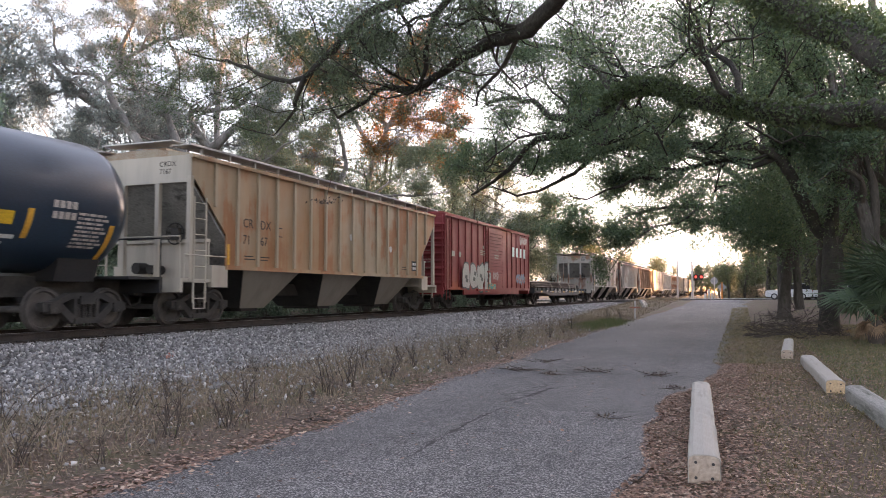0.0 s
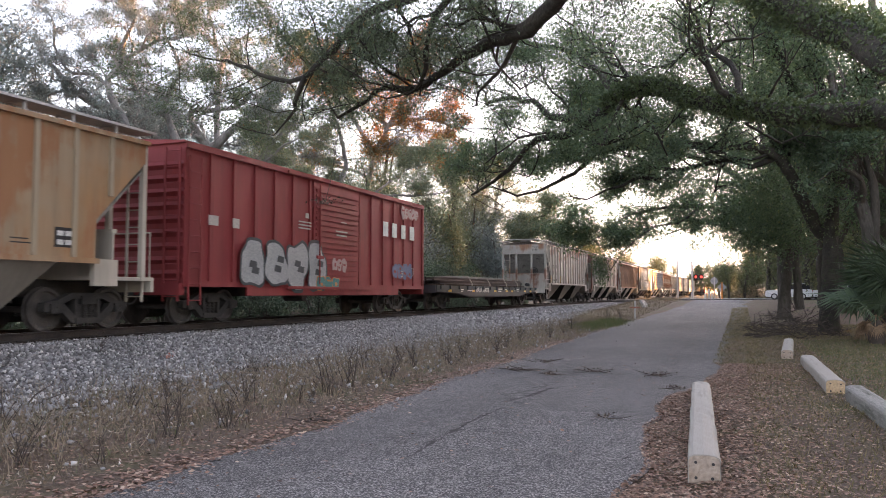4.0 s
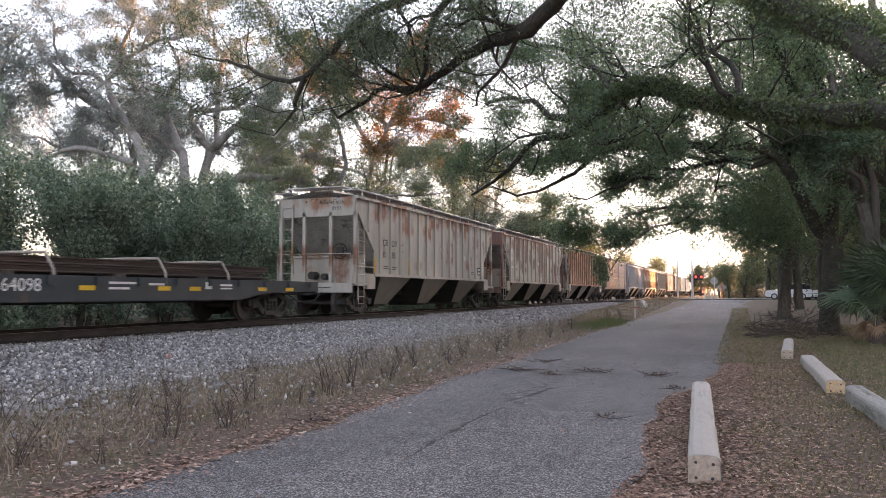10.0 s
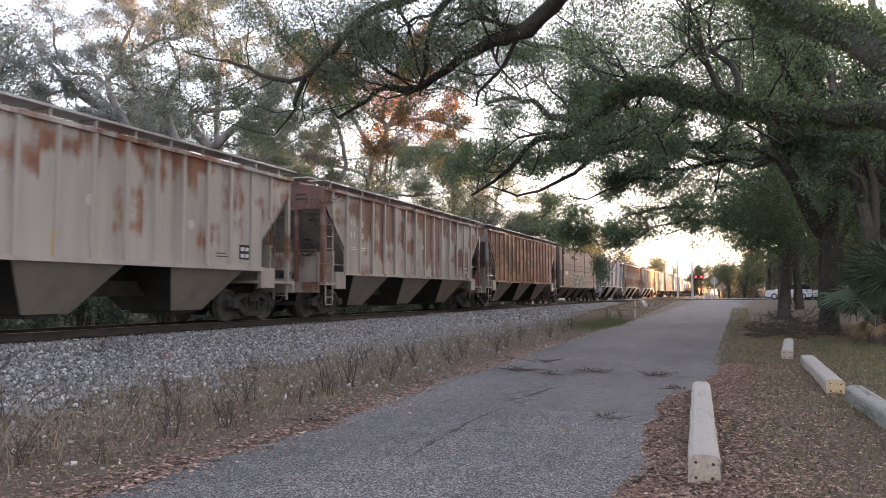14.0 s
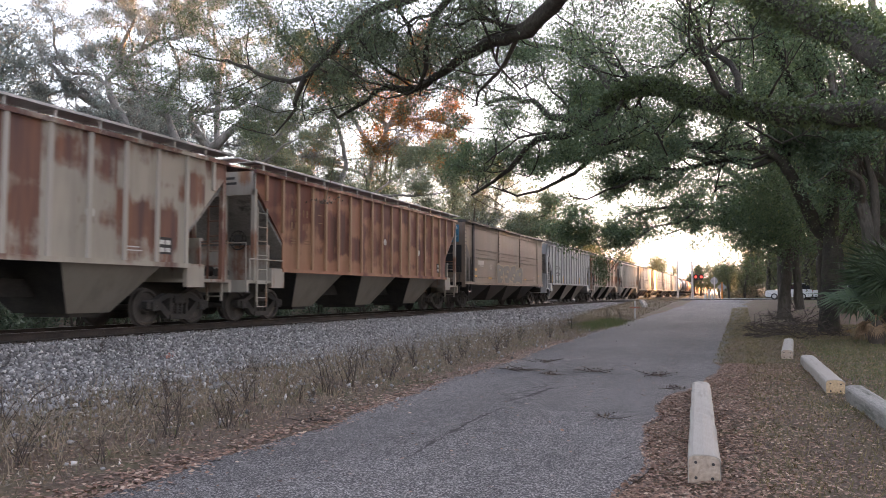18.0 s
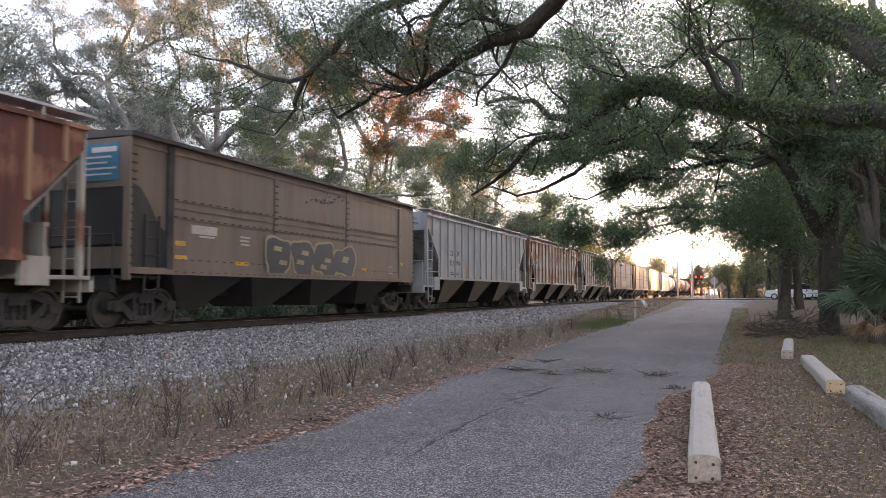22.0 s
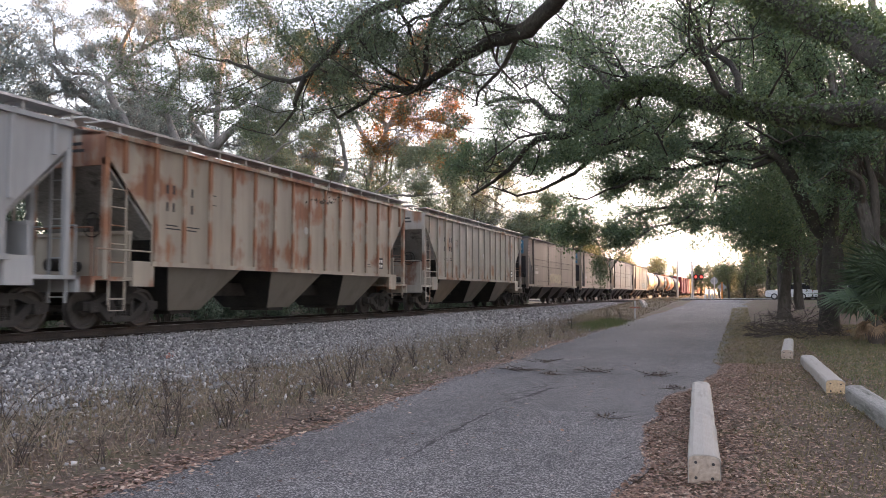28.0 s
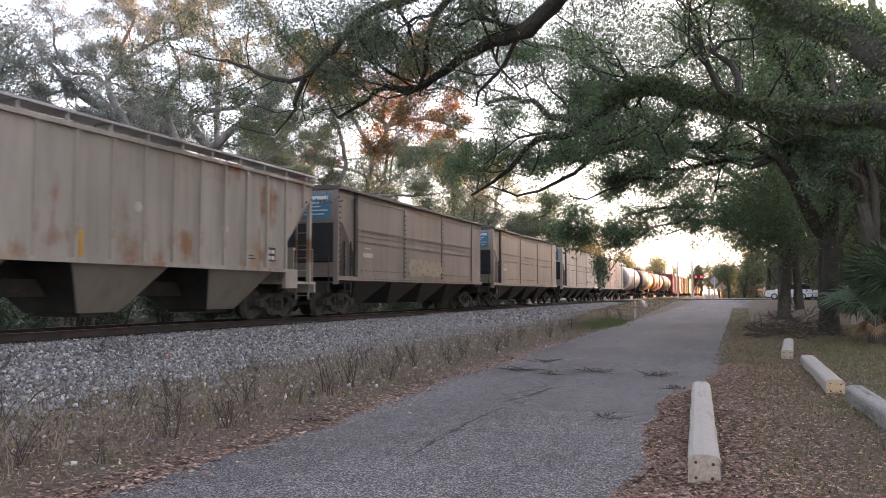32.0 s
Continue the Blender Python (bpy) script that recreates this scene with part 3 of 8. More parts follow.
# ---- trees ----
LIMB = {
    "R1_trunk": [(3.17, 33.0, -0.03), (3.18, 32.79, 1.96), (3.26, 32.57, 3.68), (3.36, 32.36, 5.17), (3.41, 32.14, 6.43), (3.27, 31.93, 7.8), (2.94, 31.71, 9.29), (2.48, 31.5, 10.69)],
    "R1_a": [(3.22, 32.9, 3.71), (2.78, 32.51, 4.12), (2.36, 32.11, 4.93), (2.1, 31.72, 5.52), (1.83, 31.33, 6.08), (1.44, 30.93, 6.61), (0.8, 30.54, 6.91), (-0.28, 30.15, 7.02), (-2.06, 29.75, 7.05), (-3.46, 29.36, 7.1), (-4.45, 28.97, 6.99), (-5.02, 28.57, 6.66), (-5.41, 28.18, 6.2), (-5.93, 27.79, 5.79), (-6.9, 27.39, 5.3), (-7.54, 27.0, 5.1)],
    "R1_b": [(1.39, 31.0, 6.65), (0.49, 30.57, 6.25), (-0.29, 30.14, 6.47), (-1.07, 29.71, 6.32), (-2.04, 29.29, 6.1), (-2.8, 28.86, 6.17), (-3.45, 28.43, 6.47), (-4.2, 28.0, 6.65)],
    "R1_c": [(3.47, 33.0, 5.46), (3.8, 33.0, 6.32), (4.14, 33.0, 7.29), (4.59, 33.0, 8.35), (5.21, 33.0, 9.72)],
    "R1_d": [(3.4, 32.5, 6.27), (2.77, 32.0, 7.53), (2.23, 31.5, 8.55), (1.86, 31.0, 9.54), (1.37, 30.5, 10.94), (0.8, 30.0, 12.12)],
    "R1_f": [(-2.12, 29.0, 6.06), (-2.7, 28.75, 5.69), (-3.37, 28.5, 5.77), (-3.95, 28.25, 5.44), (-4.42, 28.0, 5.32), (-5.1, 27.75, 4.97), (-5.66, 27.5, 5.05)],
    "R1_g": [(-1.74, 29.5, 6.98), (-2.7, 29.0, 7.46), (-3.75, 28.5, 7.66), (-4.7, 28.0, 7.48), (-5.64, 27.5, 7.29), (-6.78, 27.0, 7.07)],
    "R1_e": [(2.37, 45.0, 3.94), (0.64, 44.0, 5.13), (-1.02, 43.0, 5.95), (-1.83, 42.0, 6.11), (-2.89, 41.0, 5.99), (-4.2, 40.0, 5.77), (-5.33, 39.0, 5.34), (-6.02, 38.0, 4.71), (-6.68, 37.0, 3.97), (-7.3, 36.0, 3.6)],
    "R1_h": [(-1.74, 40.0, 5.84), (-2.79, 39.4, 5.01), (-3.81, 38.8, 4.85), (-4.7, 38.2, 4.14), (-5.3, 37.6, 3.43), (-5.76, 37.0, 2.6)],
    "R1b_trunk": [(2.18, 46.0, 0.66), (2.31, 45.67, 2.44), (2.5, 45.33, 3.96), (2.36, 45.0, 5.77), (1.88, 44.67, 7.59), (1.31, 44.33, 10.02), (0.8, 44.0, 12.46)],
    "R1b_2": [(3.02, 46.0, 0.66), (2.92, 46.0, 2.44), (2.85, 46.0, 3.99), (3.26, 46.0, 5.83), (4.0, 46.0, 7.66), (4.61, 46.0, 10.1)],
    "R5_trunk": [(4.57, 31.0, 0.43), (4.38, 31.0, 3.14), (4.17, 31.0, 4.67), (3.9, 31.0, 5.91), (3.71, 31.0, 6.95), (3.45, 31.0, 8.12), (3.26, 31.0, 9.6)],
    "R5_a": [(4.38, 31.0, 3.14), (4.58, 30.8, 4.33), (4.46, 30.6, 5.42), (4.26, 30.4, 6.3), (4.37, 30.2, 7.46), (4.55, 30.0, 8.8)],
    "L3_trunk": [(-30.8, 34.0, 3.1), (-31.09, 34.0, 7.55), (-31.59, 34.0, 9.77), (-32.49, 34.0, 11.01), (-33.31, 34.0, 12.06), (-34.8, 34.0, 12.53), (-36.18, 34.0, 13.32), (-37.32, 34.0, 14.29), (-38.25, 34.0, 15.07), (-39.08, 34.0, 15.48)],
    "L3_a": [(-33.35, 34.0, 12.06), (-33.8, 34.0, 13.1), (-34.08, 34.0, 13.96), (-33.47, 34.0, 14.39), (-33.02, 34.0, 15.01), (-31.63, 34.0, 15.38), (-30.43, 34.0, 15.86), (-29.24, 34.0, 15.75), (-28.23, 34.0, 15.94)],
    "L3_b": [(-33.06, 34.0, 14.98), (-33.01, 34.0, 15.8), (-32.65, 34.0, 16.49), (-32.1, 34.0, 17.35), (-32.3, 34.0, 18.44), (-32.74, 34.0, 19.5)],
    "L3_c": [(-33.77, 34.0, 13.29), (-34.86, 34.0, 14.21), (-35.61, 34.0, 14.49), (-36.66, 34.0, 14.56), (-37.34, 34.0, 15.01), (-38.35, 34.0, 16.5), (-38.35, 34.0, 17.69), (-39.03, 34.0, 18.68), (-40.07, 34.0, 19.18)],
    "L3_d": [(-31.94, 34.0, 8.95), (-33.46, 33.6, 9.37), (-34.74, 33.2, 9.81), (-36.02, 32.8, 9.73), (-37.7, 32.4, 8.86), (-39.98, 32.0, 8.67)],
    "L3_e": [(-36.22, 34.0, 13.33), (-37.19, 33.67, 13.54), (-37.92, 33.33, 13.19), (-39.09, 33.0, 12.54)],
    "L2_trunk": [(-30.65, 37.0, 3.19), (-30.95, 37.0, 8.89), (-31.4, 37.0, 10.29), (-32.08, 37.0, 11.93), (-32.61, 37.0, 12.67), (-33.7, 37.0, 12.98), (-34.52, 37.0, 13.9), (-35.22, 37.0, 14.86), (-36.01, 37.0, 15.45)],
    "L2_a": [(-31.48, 37.0, 10.23), (-32.91, 37.0, 10.95), (-34.2, 37.0, 11.75), (-35.29, 37.0, 12.58)],
    "L2_b": [(-32.57, 37.0, 12.67), (-32.34, 37.2, 13.96), (-31.77, 37.4, 15.0), (-32.31, 37.6, 16.36), (-33.4, 37.8, 17.8), (-33.35, 38.0, 19.31)],
    "L1_trunk": [(-30.84, 39.0, 3.26), (-31.02, 39.0, 7.85), (-31.05, 39.0, 9.27), (-30.65, 39.0, 10.6), (-31.18, 39.0, 11.13), (-31.85, 39.0, 11.97), (-32.18, 39.0, 12.87), (-31.57, 39.0, 13.03), (-29.68, 39.0, 12.9), (-28.26, 39.0, 13.27), (-27.82, 39.0, 13.86)],
    "L1_a": [(-30.74, 39.0, 10.46), (-29.63, 39.2, 11.31), (-28.53, 39.4, 12.15), (-27.03, 39.6, 12.77), (-25.95, 39.8, 13.64), (-25.29, 40.0, 15.03)],
    "L1_b": [(-30.92, 40.0, 11.23), (-31.25, 40.44, 12.63), (-31.67, 40.89, 14.44), (-31.77, 41.33, 16.07), (-31.86, 41.78, 17.31), (-32.77, 42.22, 18.21), (-33.98, 42.67, 19.28), (-35.32, 43.11, 20.15), (-36.31, 43.56, 21.73), (-37.42, 44.0, 23.63)],
    "L1_c": [(-32.89, 43.0, 17.7), (-32.31, 43.33, 18.65), (-31.26, 43.67, 19.42), (-30.13, 44.0, 20.38)],
    "L1_d": [(-33.81, 43.5, 18.67), (-34.08, 43.5, 20.04), (-34.49, 43.5, 21.39), (-34.81, 43.5, 22.86)],
    "L4_trunk": [(-31.37, 39.0, 4.33), (-30.97, 39.17, 7.37), (-30.08, 39.33, 7.85), (-29.12, 39.5, 8.53), (-28.2, 39.67, 8.85), (-26.67, 39.83, 8.51), (-25.21, 40.0, 8.91)],
    "L4_a": [(-30.0, 40.0, 8.25), (-29.27, 40.5, 9.36), (-27.93, 41.0, 9.93), (-27.01, 41.5, 10.86), (-25.67, 42.0, 11.59)],
    "C2_trunk": [(-33.53, 50.0, 3.67), (-33.62, 50.0, 9.55), (-33.8, 50.0, 11.54), (-33.94, 50.0, 13.75), (-33.56, 50.0, 15.94), (-32.62, 50.0, 18.06), (-31.89, 50.0, 20.2)],
    "C2_a": [(-34.16, 49.0, 3.64), (-34.27, 49.0, 10.11), (-34.16, 49.0, 12.7), (-33.84, 49.0, 15.08), (-34.5, 49.0, 17.55)],
    "C2_b": [(-33.87, 50.0, 12.86), (-32.89, 50.5, 13.99), (-32.2, 51.0, 14.93), (-31.25, 51.5, 16.52), (-29.78, 52.0, 17.85)],
    "C3_trunk": [(-30.0, 55.0, 3.79), (-30.08, 55.0, 7.01), (-30.37, 55.0, 10.17), (-29.81, 55.0, 11.62), (-30.19, 55.0, 13.97), (-30.95, 55.0, 16.38)],
    "C3_a": [(-30.08, 55.0, 7.28), (-31.35, 54.0, 8.8), (-33.27, 53.0, 9.41), (-34.86, 52.0, 9.82)],
    "C3_b": [(-30.36, 55.0, 9.42), (-31.23, 53.75, 10.55), (-32.05, 52.5, 11.1), (-33.33, 51.25, 11.26), (-35.61, 50.0, 11.29)],
    "C3_c": [(-30.18, 55.0, 12.11), (-32.65, 54.33, 12.81), (-34.37, 53.67, 12.39), (-36.1, 53.0, 12.15)],
    "C3_d": [(-30.14, 55.0, 8.21), (-28.04, 55.5, 9.24), (-25.76, 56.0, 9.42), (-23.5, 56.5, 9.38), (-21.51, 57.0, 9.66)],
    "C3_e": [(-28.3, 56.0, 9.26), (-26.58, 56.67, 10.66), (-25.36, 57.33, 11.71), (-23.62, 58.0, 12.18)],
    "C1_trunk": [(-33.01, 66.0, 4.2), (-33.04, 66.0, 10.19), (-33.06, 66.0, 13.48), (-32.41, 66.0, 15.08), (-30.98, 66.0, 17.72), (-29.21, 66.0, 20.3), (-28.34, 66.0, 22.93)],
    "C1_a": [(-32.64, 66.0, 14.55), (-30.07, 65.33, 15.24), (-26.9, 64.67, 14.91), (-23.88, 64.0, 14.58)],
    "C1_b": [(-30.98, 66.0, 17.45), (-34.02, 66.0, 19.63), (-36.53, 66.0, 22.11), (-38.47, 66.0, 25.17)],
    "C1_c": [(-30.98, 66.0, 17.61), (-28.32, 66.67, 18.19), (-25.69, 67.33, 17.57), (-23.09, 68.0, 16.69)],
    "C1_d": [(-32.87, 66.0, 12.37), (-35.21, 66.0, 13.6), (-39.0, 66.0, 14.39)],
    "R2_limb": [(2.8, 15.6, 4.71), (2.33, 16.06, 4.89), (1.82, 16.52, 5.0), (1.04, 16.98, 5.22), (0.31, 17.44, 5.48), (-0.26, 17.9, 5.75), (-1.0, 18.36, 6.07), (-1.8, 18.82, 6.56), (-2.53, 19.28, 6.61), (-3.02, 19.74, 6.44), (-3.42, 20.2, 6.22), (-4.08, 20.66, 6.29), (-4.89, 21.12, 6.55), (-5.55, 21.58, 7.1), (-6.22, 22.04, 7.39), (-7.27, 22.5, 7.46)],
    "R2_limb3": [(-3.58, 20.6, 6.29), (-4.47, 21.0, 5.94), (-5.38, 21.4, 5.99), (-6.08, 21.8, 5.51), (-6.64, 22.2, 5.13), (-7.31, 22.6, 4.87), (-7.91, 23.0, 4.68)],
    "R2_limb2": [(-2.94, 20.2, 6.69), (-3.53, 21.15, 7.65), (-4.34, 22.1, 8.58), (-5.59, 23.05, 9.27), (-6.77, 24.0, 9.89)],
    "R3_limb": [(2.1, 9.0, 3.5), (1.6, 10.0, 4.4), (1.1, 11.0, 5.1), (0.7, 11.6, 5.5), (0.3, 12.3, 6.1), (-0.7, 13.5, 7.1)],
    "T4_a": [(-2.3, 11.5, 6.4), (-2.7, 12.0, 6.2), (-3.3, 12.6, 6.1), (-3.8, 13.0, 6.1), (-4.3, 13.4, 6.2), (-4.9, 13.8, 6.1), (-5.7, 14.2, 5.9), (-6.2, 14.5, 5.8), (-7.0, 14.8, 6.0), (-7.6, 15.0, 5.8), (-8.6, 15.5, 5.6)],
    "T4_b": [(-4.4, 12.5, 7.3), (-5.7, 13.0, 7.1), (-6.8, 13.4, 7.1), (-7.5, 13.8, 6.8), (-8.2, 14.2, 6.6), (-8.8, 14.4, 6.3), (-9.8, 14.6, 6.4), (-10.6, 14.8, 6.8), (-11.5, 15.2, 7.2)],
    "T4_c": [(-8.8, 14.4, 6.3), (-9.2, 14.6, 5.8), (-9.3, 14.8, 5.7), (-10.0, 15.0, 5.2)],
    "T4_d": [(-4.35, 12.48, 7.3), (-4.45, 12.62, 7.05), (-4.9, 13.0, 7.0), (-5.4, 13.3, 6.6), (-5.6, 13.6, 6.2), (-5.8, 13.9, 5.8), (-6.1, 14.2, 5.7)],
    "T4_e": [(-3.55, 12.8, 6.1), (-3.72, 13.0, 5.85), (-4.1, 13.4, 5.6), (-4.6, 13.8, 5.4), (-4.7, 14.0, 5.2)],
}


def clumped(p, rng, size, keep):
    """Which points lie in the leafier patches; size: metres from patch to patch, keep: the share kept."""
    if keep >= 1:
        return np.ones(len(p), bool)
    k = unit(rng.normal(size=(7, 3))) * (2 * math.pi / size) * rng.uniform(0.7, 1.5, (7, 1))
    f = np.sin(p @ k.T + rng.uniform(0, 6.28, 7)).sum(1)
    return f > np.quantile(f, 1 - keep)


def oak(name, label, seed, trunk, r, limbs, bark, leaf, count, blob, size, kids=0.55, reach=3.0, level=3, up=0.25, trunk_kids=0.5, first=0.35, top=0.35, group="", twig=1.0, low=1.2, tri=True, bare=0.3, leafy=1.0, fringe=(), rise=0.0, floor=-9.0, gnarl=0.22, keep=1.0, patch=2.2):
    """A live oak. trunk: limb points from the foot up; limbs: (points, r0, r1)."""
    w = Wood(seed, level, twig, up, gnarl, floor)
    foot = np.array(trunk[0], float)
    foot[2] = float(gz(foot[0], foot[1])) - 0.05
    pts = [tuple(foot), tuple(foot * 0.85 + np.array(trunk[1]) * 0.15)] + list(trunk[1:])
    flare = np.array([pts[0], pts[1], (np.array(pts[1]) + np.array(pts[2])) / 2])
    w.tube(flare, r * 1.4, r * 1.0, 12)
    w.limb(pts, r * 1.1, r * top, trunk_kids, reach, 0, 0.5, 12)
    for lp, r0, r1 in limbs:
        w.limb(lp, r0, r1, kids, reach, 0, first, 9)
    tree = thing(name, label, "tree", Matrix.Translation(foot), group)
    v, q = np.vstack(w.v) - foot, np.vstack(w.q)
    me = np_mesh("trunk", v, q)
    me.polygons.foreach_set("use_smooth", [True] * len(me.polygons))
    part("trunk", me, bark, tree)
    tips = np.array(w.tips)
    for lp, r0, _ in [(pts, r, 0)] + list(limbs):      # old wood stays bare
        core = w.smooth(lp, 0.4)
        far = np.min(np.linalg.norm(tips[:, None, :] - core[None], axis=2), axis=1) if len(tips) * len(core) < 4e6 else np.full(len(tips), 9.0)
        tips = tips[far > bare + r0]
    tips = tips[clumped(tips, w.rng, patch, keep)]
    count = int(count * leafy)
    pos = tips[w.rng.integers(0, len(tips), count)] + w.rng.normal(0, 1, (count, 3)) * blob * np.array([1, 1, 0.7])
    for fp, n, sp in fringe:
        core = w.smooth(fp, 0.15)
        pos = np.vstack([pos, core[w.rng.integers(0, len(core), n)] + w.rng.normal(0, 1, (n, 3)) * sp])
    pos = pos[pos[:, 2] > low + rise * np.clip(-4.5 - pos[:, 0], 0, 5) + 0.8 * np.sin(pos[:, 1] * 1.7) * np.sin(pos[:, 0] * 2.3) + w.rng.normal(0, 0.3, len(pos))]
    part("crown", leaves_mesh("crown", pos - foot, size, w.rng, tri=tri), leaf, tree)
    return tree, w


def simple_trunk(x, y, h, lean=(0, 0)):
    z = float(gz(x, y))
    return [(x, y, z), (x + lean[0] * 0.3, y + lean[1] * 0.3, z + h * 0.35), (x + lean[0] * 0.6, y + lean[1] * 0.7, z + h * 0.7), (x + lean[0], y + lean[1], z + h)]


def fern_coat(tree, lines, seed, per_m, spread, size):
    """Resurrection fern along the upper side of old limbs."""
    rng = np.random.default_rng(seed)
    pos = []
    for pts, r in lines:
        p = Wood(seed).smooth(pts, 0.25)
        n = int(per_m * 0.25 * len(p))
        k = rng.integers(0, len(p), n)
        a = rng.normal(0, 1, (n, 3))
        a = unit(a) * r * rng.uniform(0.85, 1.25, (n, 1))
        pos.append(p[k] + a + rng.normal(0, spread, (n, 3)))
    pos = np.vstack(pos) - np.array(tree.matrix_basis.translation)
    part("fern", leaves_mesh("fern", pos, size, rng, 0.6, 0.1, tri=True), M_FERN, tree, "green ferns along the limbs")


G = "live oaks beside the lane"
t, _ = oak("live_oak", "huge mossy live oak with a forked dark trunk", 11, LIMB["R1_trunk"], 0.32,
           [(LIMB["R1_a"], 0.27, 0.04), (LIMB["R1_b"], 0.12, 0.03), (LIMB["R1_c"], 0.26, 0.1), (LIMB["R1_d"], 0.24, 0.06), (LIMB["R1_f"], 0.08, 0.02), (LIMB["R1_g"], 0.12, 0.03)],
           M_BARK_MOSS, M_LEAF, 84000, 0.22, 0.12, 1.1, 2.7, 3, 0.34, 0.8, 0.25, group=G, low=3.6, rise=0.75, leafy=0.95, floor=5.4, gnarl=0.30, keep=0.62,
           fringe=(([(1.5, 31, 9.2), (-1.0, 31, 8.6), (-3.2, 31, 8.3)], 9000, (1.0, 1.2, 0.6)), ([(3.5, 32, 10.5), (0.5, 31, 11.5), (-1.5, 31, 12.0)], 22000, (1.3, 1.3, 0.9)), ([(1.5, 35, 7.6), (1.0, 35, 6.0), (0.6, 35, 4.9)], 5000, (0.6, 0.6, 0.7)), ([(-0.5, 30, 10.2), (-2.5, 30, 10.4), (-4.5, 29, 10.0), (-6.0, 29, 9.6)], 17000, (1.0, 1.0, 1.1))))
fern_coat(t, [(LIMB["R1_a"][:10], 0.22), (LIMB["R1_trunk"][2:6], 0.45), (LIMB["R1_d"][:4], 0.2)], 5, 260, 0.03, 0.10)
t, _ = oak("live_oak", "live oak with a thick ferny limb arching over the lane", 12, [(7.5, 12.5, 0), (7.0, 13.0, 2.0), (5.9, 14.2, 3.6), (4.7, 15.2, 4.6), LIMB["R2_limb"][0]], 0.50,
           [(LIMB["R2_limb"], 0.26, 0.05), (LIMB["R2_limb2"], 0.11, 0.03), (LIMB["R2_limb3"], 0.13, 0.03)],
           M_BARK_MOSS, M_LEAF, 60000, 0.20, 0.088, 1.2, 2.8, 3, 0.30, 0.0, 0.2, 0.6, group=G, low=4.6, rise=0.25, floor=5.2, gnarl=0.32, keep=0.75, fringe=((LIMB["R2_limb"][9:], 2600, (0.30, 0.35, 0.22)), (LIMB["R2_limb3"], 2400, (0.35, 0.35, 0.3)), ([(-5.2, 24, 9.3), (-3.9, 24, 9.9), (-2.0, 24, 9.6)], 8000, (0.9, 0.9, 0.7))))
fern_coat(t, [(LIMB["R2_limb"][:10], 0.23)], 6, 2300, 0.035, 0.085)
t, _ = oak("live_oak", "live oak leaning in with dark bark and ferns", 13, [(5.5, 6.0, 0), (4.9, 6.6, 1.8), (3.6, 7.8, 2.8), (2.1, 9.0, 3.5)], 0.45,
           [(LIMB["R3_limb"], 0.22, 0.11)], M_BARK_MOSS, M_LEAF_NEAR, 30000, 0.15, 0.07, 0.9, 2.4, 3, 0.35, 0.0, 0.45, 0.6, group=G, low=3.6)
fern_coat(t, [(LIMB["R3_limb"][:5], 0.20)], 7, 2400, 0.03, 0.06)
t, _ = oak("live_oak", "old live oak whose gnarled boughs hang over the lane", 14, [(3.5, -2.0, 0), (3.4, -1.2, 2.2), (2.2, 1.5, 4.6), (0.6, 5.5, 6.4), (-1.0, 9.0, 7.0), (-2.3, 11.5, 6.6)], 0.5,
           [(LIMB["T4_a"], 0.16, 0.03), ([(0.6, 5.5, 6.4), (-2.0, 10.0, 7.6)] + LIMB["T4_b"], 0.17, 0.03), (LIMB["T4_c"], 0.07, 0.015), (LIMB["T4_d"], 0.09, 0.03), (LIMB["T4_e"], 0.05, 0.015)],
           M_BARK_MOSS, M_LEAF_NEAR, 135000, 0.16, 0.066, 1.25, 2.9, 3, 0.34, 0.0, 0.2, 0.36, group=G, low=4.9, bare=0.35, leafy=0.57, floor=5.6, gnarl=0.28, keep=0.85, patch=1.6,
           fringe=(([(-6.8, 13.4, 7.5), (-8.2, 14.2, 7.3), (-10.0, 14.6, 7.3)], 6000, (0.5, 0.5, 0.35)), ([(-5.4, 14.0, 6.4), (-6.6, 14.5, 6.3), (-7.8, 15.0, 6.0), (-8.5, 15.4, 5.5)], 4500, (0.4, 0.5, 0.38))))
rb = np.random.default_rng(98)
tuft = rb.normal(0, 1, (70, 3)) * [0.16, 0.10, 0.045] + [-8.64, 15.0, 3.60]
part("hanging_twig", leaves_mesh("hanging_twig", tuft - np.array(t.matrix_basis.translation), 0.07, rb), M_DEAD_LEAF, t, "small leafy twig dangling from a bough")["kind"] = "stuff"
foot = np.array(t.matrix_basis.translation)
part("hanging_twig_stem", B().rod([np.array(q) - foot for q in ((-8.45, 15.3, 5.55), (-8.42, 15.1, 4.8), (-8.48, 15.0, 4.1), (-8.62, 15.0, 3.62))], 0.006, 4), M_BARK, t)
